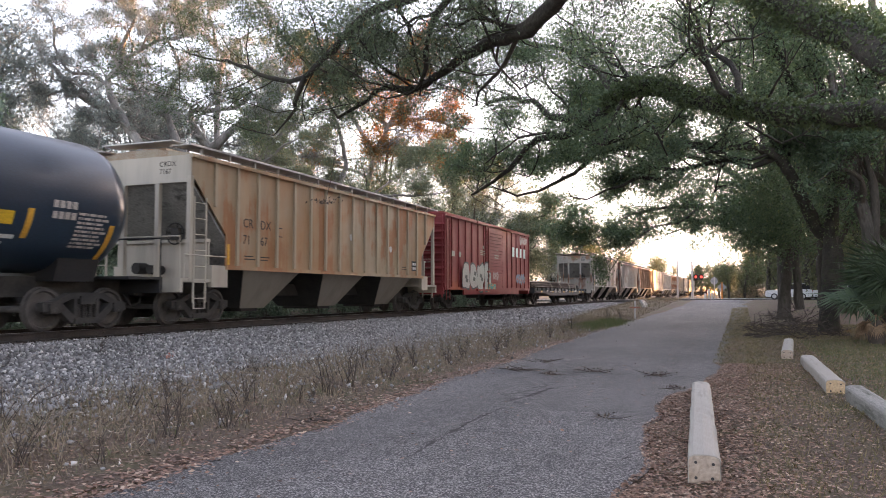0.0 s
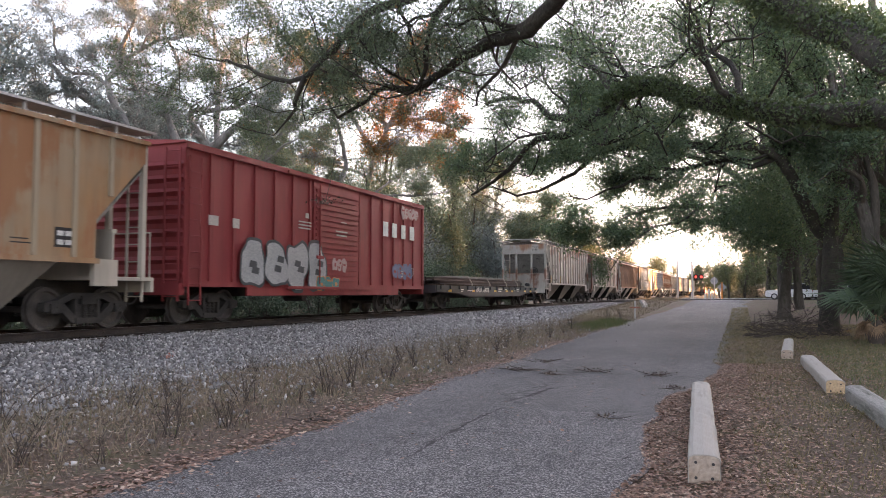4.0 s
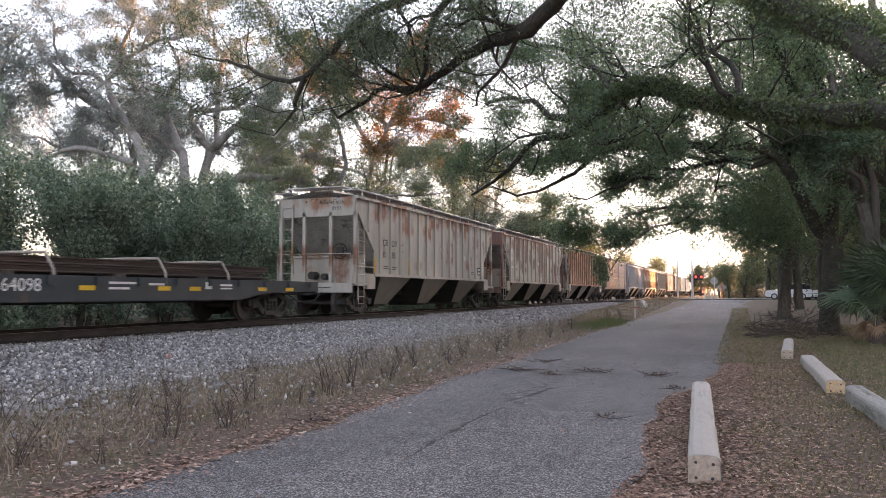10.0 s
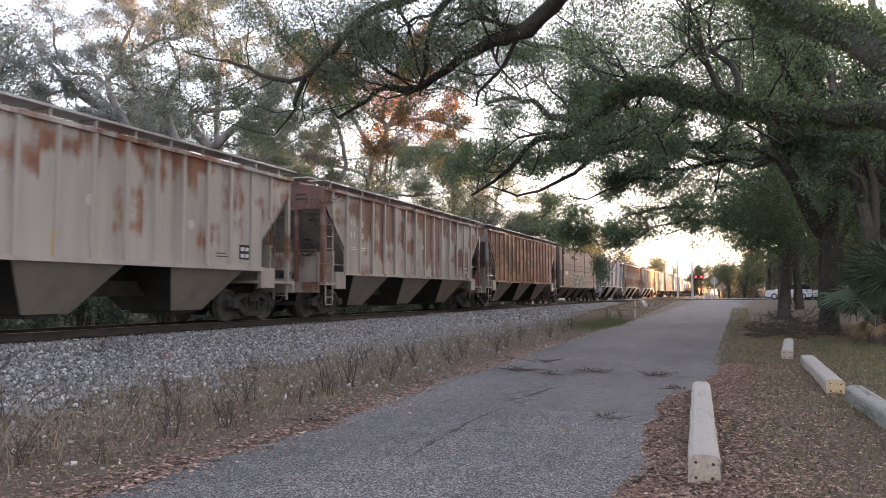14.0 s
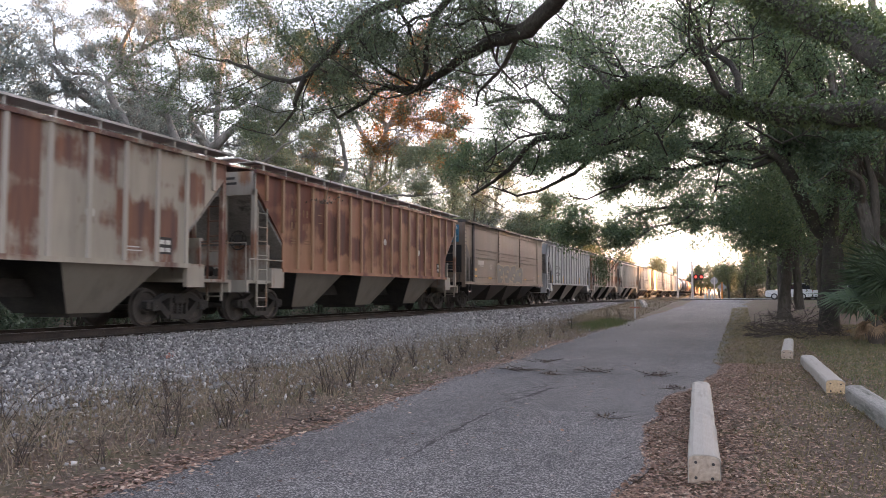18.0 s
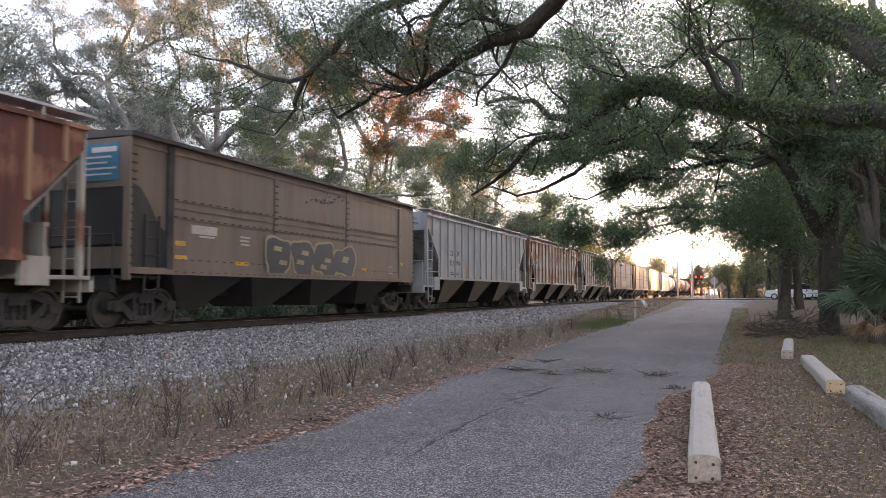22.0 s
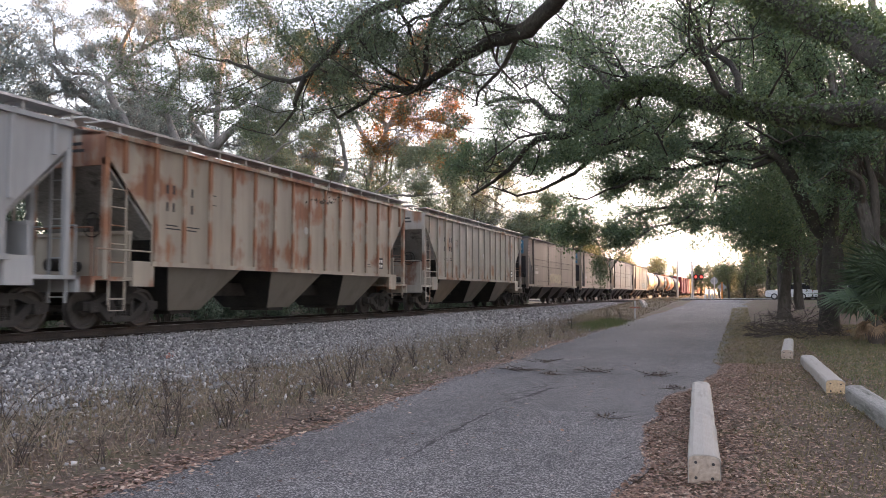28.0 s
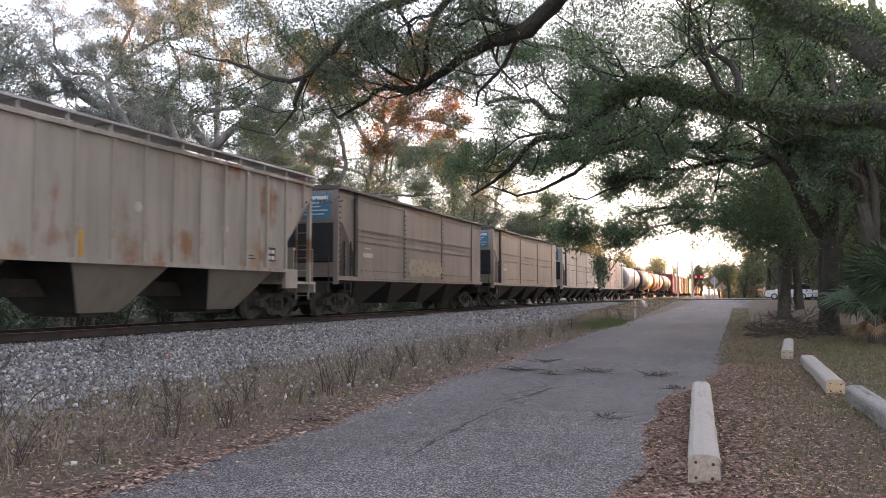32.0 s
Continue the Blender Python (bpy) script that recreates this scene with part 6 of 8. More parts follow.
        part("end_platform", ("splat", lambda: B().box(-1.45, 1.45, -0.30, 1.2, 1.14, 1.2).rod([(1.4, -0.26, 1.2), (1.4, -0.26, 2.1), (-1.4, -0.26, 2.1), (-1.4, -0.26, 1.2)], 0.022, 6)), endm, car, at=m)
        truck(car, y0 + d * 1.08, near)
        coupler(car, y0 - d * 0.3, y0 - d * (front if d > 0 else back), key)
        part("bulkhead_post", ("sbpost", lambda: B().box(W - 0.03, W + 0.05, 1.18, 1.38, s, e - 0.02)), M_STEEL, car, "dark upright at the end bulkhead", at=m)
        part("upper_end_panel", ("supp", lambda: B().box(-W + 0.05, W - 0.05, -0.02, -0.002, 3.2, e - 0.02)), paint, car, "faded upper end panel", at=m)
        # Flat dark panel on the side, highest at the corner.
        part("soot_panel", ("ssoot", lambda: B().slab(W - 0.021, W - 0.016, [(0.07, s + 0.03), (1.17, s + 0.03), (1.17, 2.25), (0.95, 2.4), (0.62, 2.9), (0.35, 3.2), (0.07, 3.3)])), endm, car, "dark corner below the bulkhead", at=m)
        part("side_ladder", ("sslad", lambda: ladder_b(W - 0.02, 0.5, 0.95, 0.75, 2.6)), endm, car, at=m)
    p = part("placard", B().box(0.25, 1.30, -0.034, -0.022, 3.35, 4.20), M_BLUE, car, "blue painted panel with white lines")
    for k in range(5):
        part("placard_line", B().box(0.32 if k else 0.5, 1.22 - 0.14 * (k % 3), -0.040, -0.034, 4.0 - k * 0.13, 4.0 - k * 0.13 + (0.12 if k == 0 else 0.04)), M_WHITE, p)
    return car


def tank_car(label, Y, L, paint, front, back, near=True, band=None, stripes=False):
    car = thing("tank_car", label, "freight car", Matrix.Translation((TX, Y, RAIL_Z)), "cars of the freight train")
    R, zc, key = 1.50, 2.72, "t%.1f" % L
    prof = [(0.55, 0.05), (0.58, 0.5), (0.68, 0.95), (0.85, 1.25), (1.1, 1.43), (1.4, R), (L - 1.4, R), (L - 1.1, 1.43), (L - 0.85, 1.25), (L - 0.68, 0.95), (L - 0.58, 0.5), (L - 0.55, 0.05)]
    part("tank", ("tank" + key, lambda: B().lathe_y(prof, 48, 0, zc)), paint, car, smooth=True)
    part("sill", ("tsill" + key, lambda: B().box(-0.3, 0.3, -0.1, L + 0.1, 0.72, 1.15)), M_STEEL, car)
    part("dome", ("tdome" + key, lambda: B().lathe_z([(zc + R - 0.05, 0.5), (zc + R + 0.25, 0.5), (zc + R + 0.3, 0.42)], 18, 0, L / 2)), paint, car)
    part("top_platform", ("ttop" + key, lambda: B().box(-1.0, 1.0, L / 2 - 1.2, L / 2 + 1.2, zc + R - 0.1, zc + R - 0.04).rod([(1.0, L / 2 - 1.2, zc + R), (1.0, L / 2 - 1.2, zc + R + 0.7), (1.0, L / 2 + 1.2, zc + R + 0.7), (1.0, L / 2 + 1.2, zc + R)], 0.025, 6)), M_STEEL, car)
    part("side_ladder", ("tlad" + key, lambda: ladder_b(W - 0.05, L / 2 - 0.25, L / 2 + 0.25, 0.7, zc + R - 0.2)), M_STEEL, car)
    for d, y0 in ((1, 0.0), (-1, L)):
        m = Matrix.Translation((0, y0, 0)) @ (Matrix.Identity(4) if d > 0 else FLIP)
        part("saddle", ("tsad", lambda: B().bar(1.3, 2.4, [(-0.8, 1.05), (0.8, 1.05), (0.95, 1.62), (0.6, 1.38), (0, 1.24), (-0.6, 1.38), (-0.95, 1.62)])), M_BLACK, car, at=m)
        part("end_platform", ("tplat", lambda: B().box(-W + 0.1, W - 0.1, -0.05, 1.0, 1.12, 1.18).box(-W + 0.1, W - 0.1, -0.08, 0.02, 0.8, 1.18).rod([(W - 0.1, 0, 1.18), (W - 0.1, 0, 2.1), (-W + 0.1, 0, 2.1), (-W + 0.1, 0, 1.18)], 0.022, 6).rod([(W - 0.1, 0, 2.0), (W - 0.05, 1.3, 2.0), (W - 0.05, 2.6, 1.6)], 0.022, 6)), M_BLACK, car, at=m)
        truck(car, y0 + d * 1.75, near)
        coupler(car, y0, y0 - d * (front if d > 0 else back), key)
    if band:
        part("band", ("tband" + key, lambda: B().lathe_y([(3.0, R + 0.004), (3.0, R + 0.006), (6.0, R + 0.006), (6.0, R + 0.004)], 48, 0, zc)), band, car)
    if stripes:
        def arc(y0, y1, a0, a1, name, mat):
            b = B()
            n = 10
            vs = [(math.cos(a) * (R + 0.006), y, zc + math.sin(a) * (R + 0.006)) for y in (y0, y1) for a in np.linspace(a0, a1, n)]
            b.add(vs, [(k, k + 1, n + k + 1, n + k) for k in range(n - 1)])
            part(name, b, mat, car)
        arc(L - 1.52, L - 1.38, -0.90, -0.30, "yellow_stripe", M_ORANGE)
        arc(L - 3.62, L - 3.48, -0.60, -0.18, "yellow_stripe", M_ORANGE)
        arc(L - 4.70, L - 3.90, -0.42, -0.24, "yellow_panel", M_YELLOW)
        for k in range(2):
            arc(L - 4.6, L - 3.75 - 0.2 * k, -0.62 - k * 0.11, -0.56 - k * 0.11, "lettering", M_WHITE)
        for k in range(8):
            y = L - 3.05 + (k % 4) * 0.155
            arc(y, y + 0.12, -0.13 - (k // 4) * 0.15, -0.03 - (k // 4) * 0.15, "lettering", M_FADED)
        for k in range(9):
            y = L - 2.40
            while y < L - 1.70 - 0.04 * (k % 3):
                wd = 0.05 + 0.06 * ((k * 7 + int(y * 31)) % 3)
                arc(y, y + wd, -0.20 - k * 0.062, -0.165 - k * 0.062, "lettering", M_FADED)
                y += wd + 0.03
    return car


def flat_car(label, Y, L, paint, front, back):
    car = thing("flat_car", label, "freight car", Matrix.Translation((TX, Y, RAIL_Z)), "cars of the freight train")
    part("deck", B().box(-W + 0.06, W - 0.06, 0, L, 1.08, 1.16), M_TIE, car, "dark worn timber deck")
    for s in (1, -1):
        x0, x1 = sorted((s * (W - 0.06), s * (W - 0.01)))
        part("side_sill", B().slab(x0, x1, [(0, 1.16), (0, 0.86), (2.8, 0.80), (4.2, 0.62), (L - 4.2, 0.62), (L - 2.8, 0.80), (L, 0.86), (L, 1.16)]), paint, car)
        for k in range(15):
            y = 0.5 + k * (L - 1) / 14
            xa, xb = sorted((s * (W - 0.01), s * (W + 0.07)))
            part("stake_pocket", B().box(xa, xb, y - 0.09, y + 0.09, 0.98, 1.15), paint, car)
    part("centre_sill", B().box(-0.3, 0.3, 0, L, 0.55, 1.08), M_STEEL, car)
    for d, y0 in ((1, 0.0), (-1, L)):
        part("end_sill", B().box(-W + 0.05, W - 0.05, y0 - 0.06, y0 + 0.06, 0.8, 1.16), paint, car)
        truck(car, y0 + d * 1.9, True)
        coupler(car, y0, y0 - d * (front if d > 0 else back), "flat")
    part("lettering", WORDS["HKRX 164098"], M_WHITE, car, "white reporting mark", at=Matrix.Translation((W - 0.006, 5.55, 0.84)) @ SIDE_TEXT)
    bars("stencil", [(9.4, 1.0, 0.8, 0.05), (9.4, 0.88, 0.6, 0.05), (10.6, 0.98, 0.5, 0.05), (3.2, 0.95, 0.4, 0.04), (3.2, 0.87, 0.3, 0.04), (12.6, 0.9, 0.25, 0.18), (13.2, 0.98, 0.5, 0.05), (13.2, 0.9, 0.5, 0.04), (4.2, 0.9, 0.8, 0.04)], W - 0.008, M_WHITE, car)
    for y in (1.5, 4.9, 8.6, 10.9, 12.0, 14.9, 16.3):
        part("reflector", B().box(W - 0.01, W - 0.003, y, y + 0.42, 0.86, 0.96), M_YELLOW, car, "yellow reflective tab")
    return car


def bars(name, rows, x, mat, car, label=""):
    """Marks as separate flat bars at x."""
    for y, z, w, h in rows:
        part(name, B().box(x, x + 0.006, y, y + w, z, z + h), mat, car, label)


# paints
P_TAN = rusty("tan_hopper_paint", (0.39, 0.32, 0.225), (0.34, 0.16, 0.07), 0.56, 3.0, (0.38, 0.22, 0.105), rust2=(0.30, 0.13, 0.055), pitch=0.95, odd=0.07)
P_TAN_POST = rusty("cream_hopper_posts", (0.45, 0.37, 0.26), (0.36, 0.17, 0.07), 0.40, 6.0)
P_WHITE = rusty("dirty_white_hopper_paint", (0.47, 0.44, 0.39), (0.30, 0.12, 0.055), 0.46, 9.0, (0.42, 0.39, 0.34), top_heavy=0.12, pitch=0.931, odd=0.10)
P_GREYRUST = rusty("rust_streaked_grey_paint", (0.44, 0.40, 0.335), (0.22, 0.085, 0.045), 0.655, 21.0, top_heavy=0.14, rust2=(0.085, 0.032, 0.032), pitch=0.987, odd=0.14)
P_RUST = rusty("rusted_brown_paint", (0.37, 0.20, 0.12), (0.165, 0.05, 0.032), 0.71, 33.0, (0.27, 0.105, 0.06), rust2=(0.065, 0.022, 0.02), top_heavy=0.12, pitch=0.853, odd=0.17)
P_RUST_POST = rusty("rusted_tan_posts", (0.36, 0.22, 0.13), (0.20, 0.07, 0.04), 0.45, 35.0)
P_GREY = rusty("clean_grey_hopper_paint", (0.44, 0.45, 0.45), (0.25, 0.13, 0.08), 0.10, 41.0)
P_TANRUST = rusty("tan_paint_with_rust", (0.43, 0.38, 0.31), (0.33, 0.14, 0.065), 0.50, 52.0, top_heavy=0.10, pitch=1.0, odd=0.13)
P_PALE = rusty("pale_tan_hopper_paint", (0.42, 0.385, 0.33), (0.30, 0.15, 0.06), 0.46, 63.0, pitch=0.95, odd=0.08)
P_LOWER = rusty("grey_hopper_underside", (0.27, 0.245, 0.21), (0.15, 0.09, 0.06), 0.30, 5.0)
# Grime, with the shade between the bays put into the same black.
M_GRIME_SHADE = surf("black_grime_and_shade", (0.018, 0.018, 0.017), (0.04, 0.037, 0.033), 1.4, 20.0, 0.9)
M_SLOPE = surf("sooty_slope_sheet", (0.20, 0.195, 0.18), (0.33, 0.315, 0.29), 0.7, 18.0, 0.85, c3=(0.06, 0.055, 0.05))
M_FADED = plain("faded_white_marking", (0.50, 0.46, 0.42), 0.7)
P_RED = rusty("boxcar_red_paint", (0.28, 0.035, 0.035), (0.16, 0.05, 0.035), 0.22, 13.0, (0.23, 0.03, 0.032))
P_BROWN = rusty("weathered_brown_paint", (0.20, 0.153, 0.115), (0.14, 0.09, 0.062), 0.35, 17.0, (0.165, 0.132, 0.105))
P_BROWNGREY = rusty("grey_brown_weathered_paint", (0.24, 0.205, 0.17), (0.14, 0.085, 0.06), 0.30, 27.0)
P_BEIGE = rusty("beige_weathered_paint", (0.34, 0.28, 0.21), (0.18, 0.10, 0.06), 0.25, 37.0)
P_CREAM = rusty("cream_weathered_paint", (0.52, 0.47, 0.39), (0.22, 0.12, 0.07), 0.2, 47.0)
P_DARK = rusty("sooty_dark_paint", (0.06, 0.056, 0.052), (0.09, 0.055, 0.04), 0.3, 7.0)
P_FLAT = rusty("flat_car_dark_green_paint", (0.035, 0.045, 0.05), (0.07, 0.05, 0.04), 0.3, 4.0)
P_OCHRE = rusty("ochre_weathered_paint", (0.42, 0.25, 0.07), (0.2, 0.1, 0.05), 0.3, 44.0)
P_TANK = surf("glossy_black_tank_paint", (0.016, 0.034, 0.06), (0.022, 0.042, 0.07), 0.5, 30.0, 0.28, 0, 0.02, 0.002)
P_TANKGREY = rusty("grey_tank_paint", (0.34, 0.34, 0.35), (0.18, 0.1, 0.06), 0.2, 71.0)
P_TANKDARK = rusty("dark_tank_paint", (0.06, 0.055, 0.055), (0.10, 0.06, 0.045), 0.35, 73.0)
P_TANKORANGE = rusty("orange_tank_paint", (0.50, 0.17, 0.05), (0.25, 0.09, 0.04), 0.25, 75.0)
G_SILVER = plain("silver_spray", (0.36, 0.38, 0.39), 0.5)
G_OLIVE = plain("tan_spray", (0.36, 0.31, 0.20), 0.6)
G_DARK = plain("dark_spray", (0.055, 0.065, 0.07), 0.6)
G_ORANGE = plain("orange_spray", (0.55, 0.20, 0.05), 0.6)
G_PINK = plain("pale_pink_spray", (0.42, 0.28, 0.28), 0.6)
G_BLUE = plain("blue_spray", (0.10, 0.12, 0.24), 0.6)
G_TEAL = plain("teal_spray", (0.06, 0.22, 0.21), 0.6)
M_USED_RAIL = surf("used_rail_steel", (0.03, 0.024, 0.022), (0.075, 0.048, 0.038), 0.8, 20.0, 0.75, 0.3, 0.3, 0.004, (1, 0.15, 1))
M_STRAP = plain("pale_webbing_strap", (0.34, 0.30, 0.25), 0.8)

# (builder, leading end at the start, length); the gaps between neighbours give the couplers their reach
ORDER = [("tank", -2.9, 17.4), ("h", 15.4, 16.3), ("box", 33.0, 15.25), ("flat", 49.8, 18.2), ("h", 70.6, 16.0), ("h", 88.6, 16.2), ("h", 106.1, 16.4), ("s", 123.75, 16.0),
         ("h", 141.2, 16.5), ("h", 158.6, 15.8), ("h", 176.5, 15.7), ("s", 193.9, 15.4), ("s", 211.5, 15.6), ("s", 229.1, 15.5), ("s", 246.7, 15.5), ("tank", 265.0, 15.4), ("tank", 281.6, 15.4),
         ("tank", 298.2, 15.4), ("tank", 314.8, 15.4), ("box", 332.0, 15.25), ("box", 349.6, 15.25), ("box", 367.2, 15.25), ("box", 384.8, 15.25), ("box", 402.4, 15.25), ("box", 420.0, 15.25), ("box", 437.6, 15.25), ("box", 455.2, 15.25)]


def gaps(k):
    f = (ORDER[k][1] - ORDER[k - 1][1] - ORDER[k - 1][2]) / 2 if k else 0.8
    b = (ORDER[k + 1][1] - ORDER[k][1] - ORDER[k][2]) / 2 if k + 1 < len(ORDER) else 0.8
    return f, b


def YL(k):
    return ORDER[k][1], ORDER[k][2]


CARS = []
CARS.append(tank_car("glossy black tank car with yellow stripes and white marks", *YL(0), P_TANK, *gaps(0), stripes=True))
CARS.append(hopper("tan covered hopper with orange rust staining", *YL(1), P_TAN, P_LOWER, *gaps(1), letters=(M_STEEL, 2.27, 2.15), tape=(1.5,), post_paint=P_TAN_POST, ends=P_CREAM, ids=("71", "67"), wide=0.74, first=0.95, posts=17))
c = boxcar("red boxcar with silver graffiti and white marks", *YL(2), P_RED, *gaps(2))
CARS.append(c)
bars("lettering", [(11.22, 2.98, 0.45, 0.56), (12.02, 2.98, 0.45, 0.56), (12.90, 2.98, 0.40, 0.56), (13.74, 2.98, 0.46, 0.56)], W + 0.004, M_WHITE, c, "large white block marks")
bars("stencil", [(7.45, 2.85, 0.8, 0.05), (7.5, 2.72, 0.7, 0.05), (7.8, 3.18, 0.4, 0.03)], W + 0.062, M_FADED, c)
bars("stencil", [(5.2, 3.0, 0.75, 0.04), (5.2, 2.90, 0.75, 0.04), (5.2, 2.80, 0.7, 0.04), (5.6, 3.15, 0.2, 0.16), (13.75, 1.50, 0.36, 0.03), (13.75, 1.80, 0.36, 0.03), (13.75, 1.50, 0.03, 0.33), (14.08, 1.50, 0.03, 0.33), (12.9, 1.45, 0.5, 0.04), (12.9, 1.55, 0.5, 0.04), (12.9, 1.65, 0.5, 0.04), (0.9, 2.55, 0.4, 0.26), (1.9, 2.55, 0.3, 0.26)], W + 0.004, M_FADED, c)
scrawl(c, 2.2, 0.86, 4.6, 1.55, 3, G_SILVER, G_DARK, n=4)
scrawl(c, 6.2, 0.90, 1.5, 0.45, 4, G_TEAL, G_ORANGE, W + 0.07, 3)
scrawl(c, 7.2, 1.5, 1.0, 0.5, 6, G_PINK, P_RED, W + 0.066, 3)
scrawl(c, 12.1, 1.30, 1.9, 0.75, 8, G_BLUE, P_RED, W + 0.004, 4)
scrawl(c, 12.9, 3.78, 1.7, 0.55, 9, G_PINK, P_RED, W + 0.004, 5)
c = flat_car("long dark flat car loaded with used rails", *YL(3), P_FLAT, *gaps(3))
CARS.append(c)


def rail_load(Y, L):
    load = thing("rail_load", "layers of rusty used rails strapped onto a flat car", "rail load", Matrix.Translation((TX, Y, RAIL_Z + 1.16)))
    rng = np.random.default_rng(9)
    prof = [(-0.07, 0), (0.07, 0), (0.07, 0.015), (0.01, 0.035), (0.01, 0.11), (0.035, 0.12), (0.035, 0.155), (-0.035, 0.155), (-0.035, 0.12), (-0.01, 0.11), (-0.01, 0.035), (-0.07, 0.015)]
    for lay in range(2):
        for k in range(9 - lay):
            x = -1.2 + k * 0.29 + lay * 0.15 + rng.normal(0, 0.015)
            y0, y1 = 0.5 + rng.uniform(0, 1.1), L - 1.6 - rng.uniform(0, 1.3)
            z = 0.07 + lay * 0.18
            part("steel_rail", B().bar(y0, y1, [(x + a, z + b) for a, b in prof]), M_USED_RAIL, load)
    for y in np.linspace(1.5, L - 2.5, 6):
        part("dunnage", B().box(-1.4, 1.4, y - 0.06, y + 0.06, 0.0, 0.07), M_TIE, load, "timber batten")
    for y in (5.0, 8.0, 11.2, 13.6):
        part("strap", B().rod([(1.56, y, -0.2), (1.56, y - 0.02, 0.12), (1.36, y - 0.05, 0.46), (0.4, y - 0.06, 0.475), (-1.3, y, 0.46)], 0.032, 6), M_STRAP, load, "pale webbing strap")
    return load


LOAD = rail_load(*YL(3))
CARS.append(hopper("dirty white covered hopper with rust at the corners", *YL(4), P_WHITE, P_LOWER, *gaps(4), letters=(M_STEEL, 2.27, 2.15), tape=(1.5, 4.6, 7.4), ends=P_PALE, ids=("81", "83"), wide=0.72, first=0.95, posts=17))
CARS.append(hopper("grey covered hopper streaked with dark rust", *YL(5), P_GREYRUST, P_LOWER, *gaps(5), letters=(M_WHITE, 1.9, 2.75), posts=16, post_paint=P_WHITE))
CARS.append(hopper("heavily rusted brown covered hopper with round white marks", *YL(6), P_RUST, P_LOWER, *gaps(6), letters=(P_RUST_POST, 1.9, 2.75), posts=19, ends=P_PALE, post_paint=P_RUST_POST))
c = smooth_hopper("weathered brown smooth-sided hopper with graffiti and blue end panel", *YL(7), P_BROWN, P_DARK, *gaps(7))
CARS.append(c)
scrawl(c, 5.2, 1.30, 5.5, 1.15, 21, G_DARK, G_OLIVE, W + 0.03, 4)
bars("lettering", [(2.1, 2.28, 1.0, 0.22), (2.4, 2.2, 0.6, 0.05), (4.1, 2.3, 0.45, 0.05), (4.1, 2.2, 0.4, 0.05), (4.1, 2.1, 0.42, 0.05), (13.6, 1.55, 0.32, 0.03), (13.6, 1.80, 0.32, 0.03), (13.6, 1.55, 0.03, 0.28), (13.89, 1.55, 0.03, 0.28)], W - 0.016, M_FADED, c)
bars("reflector", [(1.5, 1.95, 0.4, 0.12), (1.5, 1.62, 0.45, 0.1), (3.9, 1.55, 0.6, 0.1), (11.3, 1.6, 0.4, 0.1), (14.7, 1.9, 0.2, 0.12)], W - 0.016, M_ORANGE, c, "dull orange reflective strip")
CARS.append(hopper("light grey covered hopper with black marks", *YL(8), P_GREY, P_LOWER, *gaps(8), letters=(M_STEEL, 2.93, 2.10), tape=(1.5, 5.2, 7.4, 9.6, 11.6), posts=17, ids=("312", "494"), wide=0.76, first=0.65, ends=P_GREY))
CARS.append(hopper("tan covered hopper blotched with orange rust", *YL(9), P_TANRUST, P_LOWER, *gaps(9), letters=(M_BLACK, 1.9, 2.75), tape=(1.5,), posts=16))
CARS.append(hopper("pale tan covered hopper with rust runs", *YL(10), P_PALE, P_LOWER, *gaps(10), letters=(M_BLACK, 2.4, 2.75), tape=(1.5, 6.5), posts=16))
for k, p, lab in ((11, P_BROWNGREY, "grey-brown smooth-sided hopper with a blue end panel"), (12, P_BEIGE, "beige smooth-sided hopper with a blue end panel"), (13, P_CREAM, "cream smooth-sided hopper with a blue end panel"), (14, P_CREAM, "cream smooth-sided hopper with graffiti")):
    c = smooth_hopper(lab, *YL(k), p, P_DARK, *gaps(k), near=k < 14)
    CARS.append(c)
    bars("lettering", [(1.9, 2.1, 0.8, 0.16), (2.0, 2.4, 0.5, 0.05), (6.2, 2.1, 0.25, 0.1)], W - 0.016, M_FADED, c)
    if k in (11, 14):
        scrawl(c, 6.0 if k == 11 else 8.0, 1.45, 3.6, 0.8, 30 + k, G_SILVER if k == 14 else G_OLIVE, P_BROWNGREY, W + 0.03, 5)
for k, p, band, lab in ((15, P_TANKGREY, M_WHITE, "grey tank car with a white band"), (16, P_TANKDARK, None, "sooty dark tank car"), (17, P_TANKORANGE, M_BLACK, "orange tank car with a black band"), (18, P_TANKDARK, None, "sooty dark tank car")):
    CARS.append(tank_car(lab, *YL(k), p, *gaps(k), near=False, band=band))
for k in range(19, 27):
    p, lab = ((P_RED, "red boxcar far down the train"), (P_RED, "red boxcar far down the train"), (P_OCHRE, "ochre boxcar far down the train"), (P_BROWN, "brown boxcar far down the train"))[(k - 19) % 4]
    CARS.append(boxcar(lab, *YL(k), p, *gaps(k), near=False))

# ---- ties, stones, weeds, litter ----
tie_b = B().box(-1.30, 1.30, -0.115, 0.115, 0.38, 0.565)
tie_me = tie_b.mesh("tie", bevel=0.012)
sleepers = tagged(new("sleepers"), "dark creosoted timber ties under the rails", "ties", kind="structure")
plate_me = B().box(-0.12, 0.12, -0.09, 0.09, 0.565, 0.578).box(-0.11, -0.08, -0.05, -0.02, 0.578, 0.60).box(0.08, 0.11, 0.02, 0.05, 0.578, 0.60).mesh("tie_plate")
rt = np.random.default_rng(3)
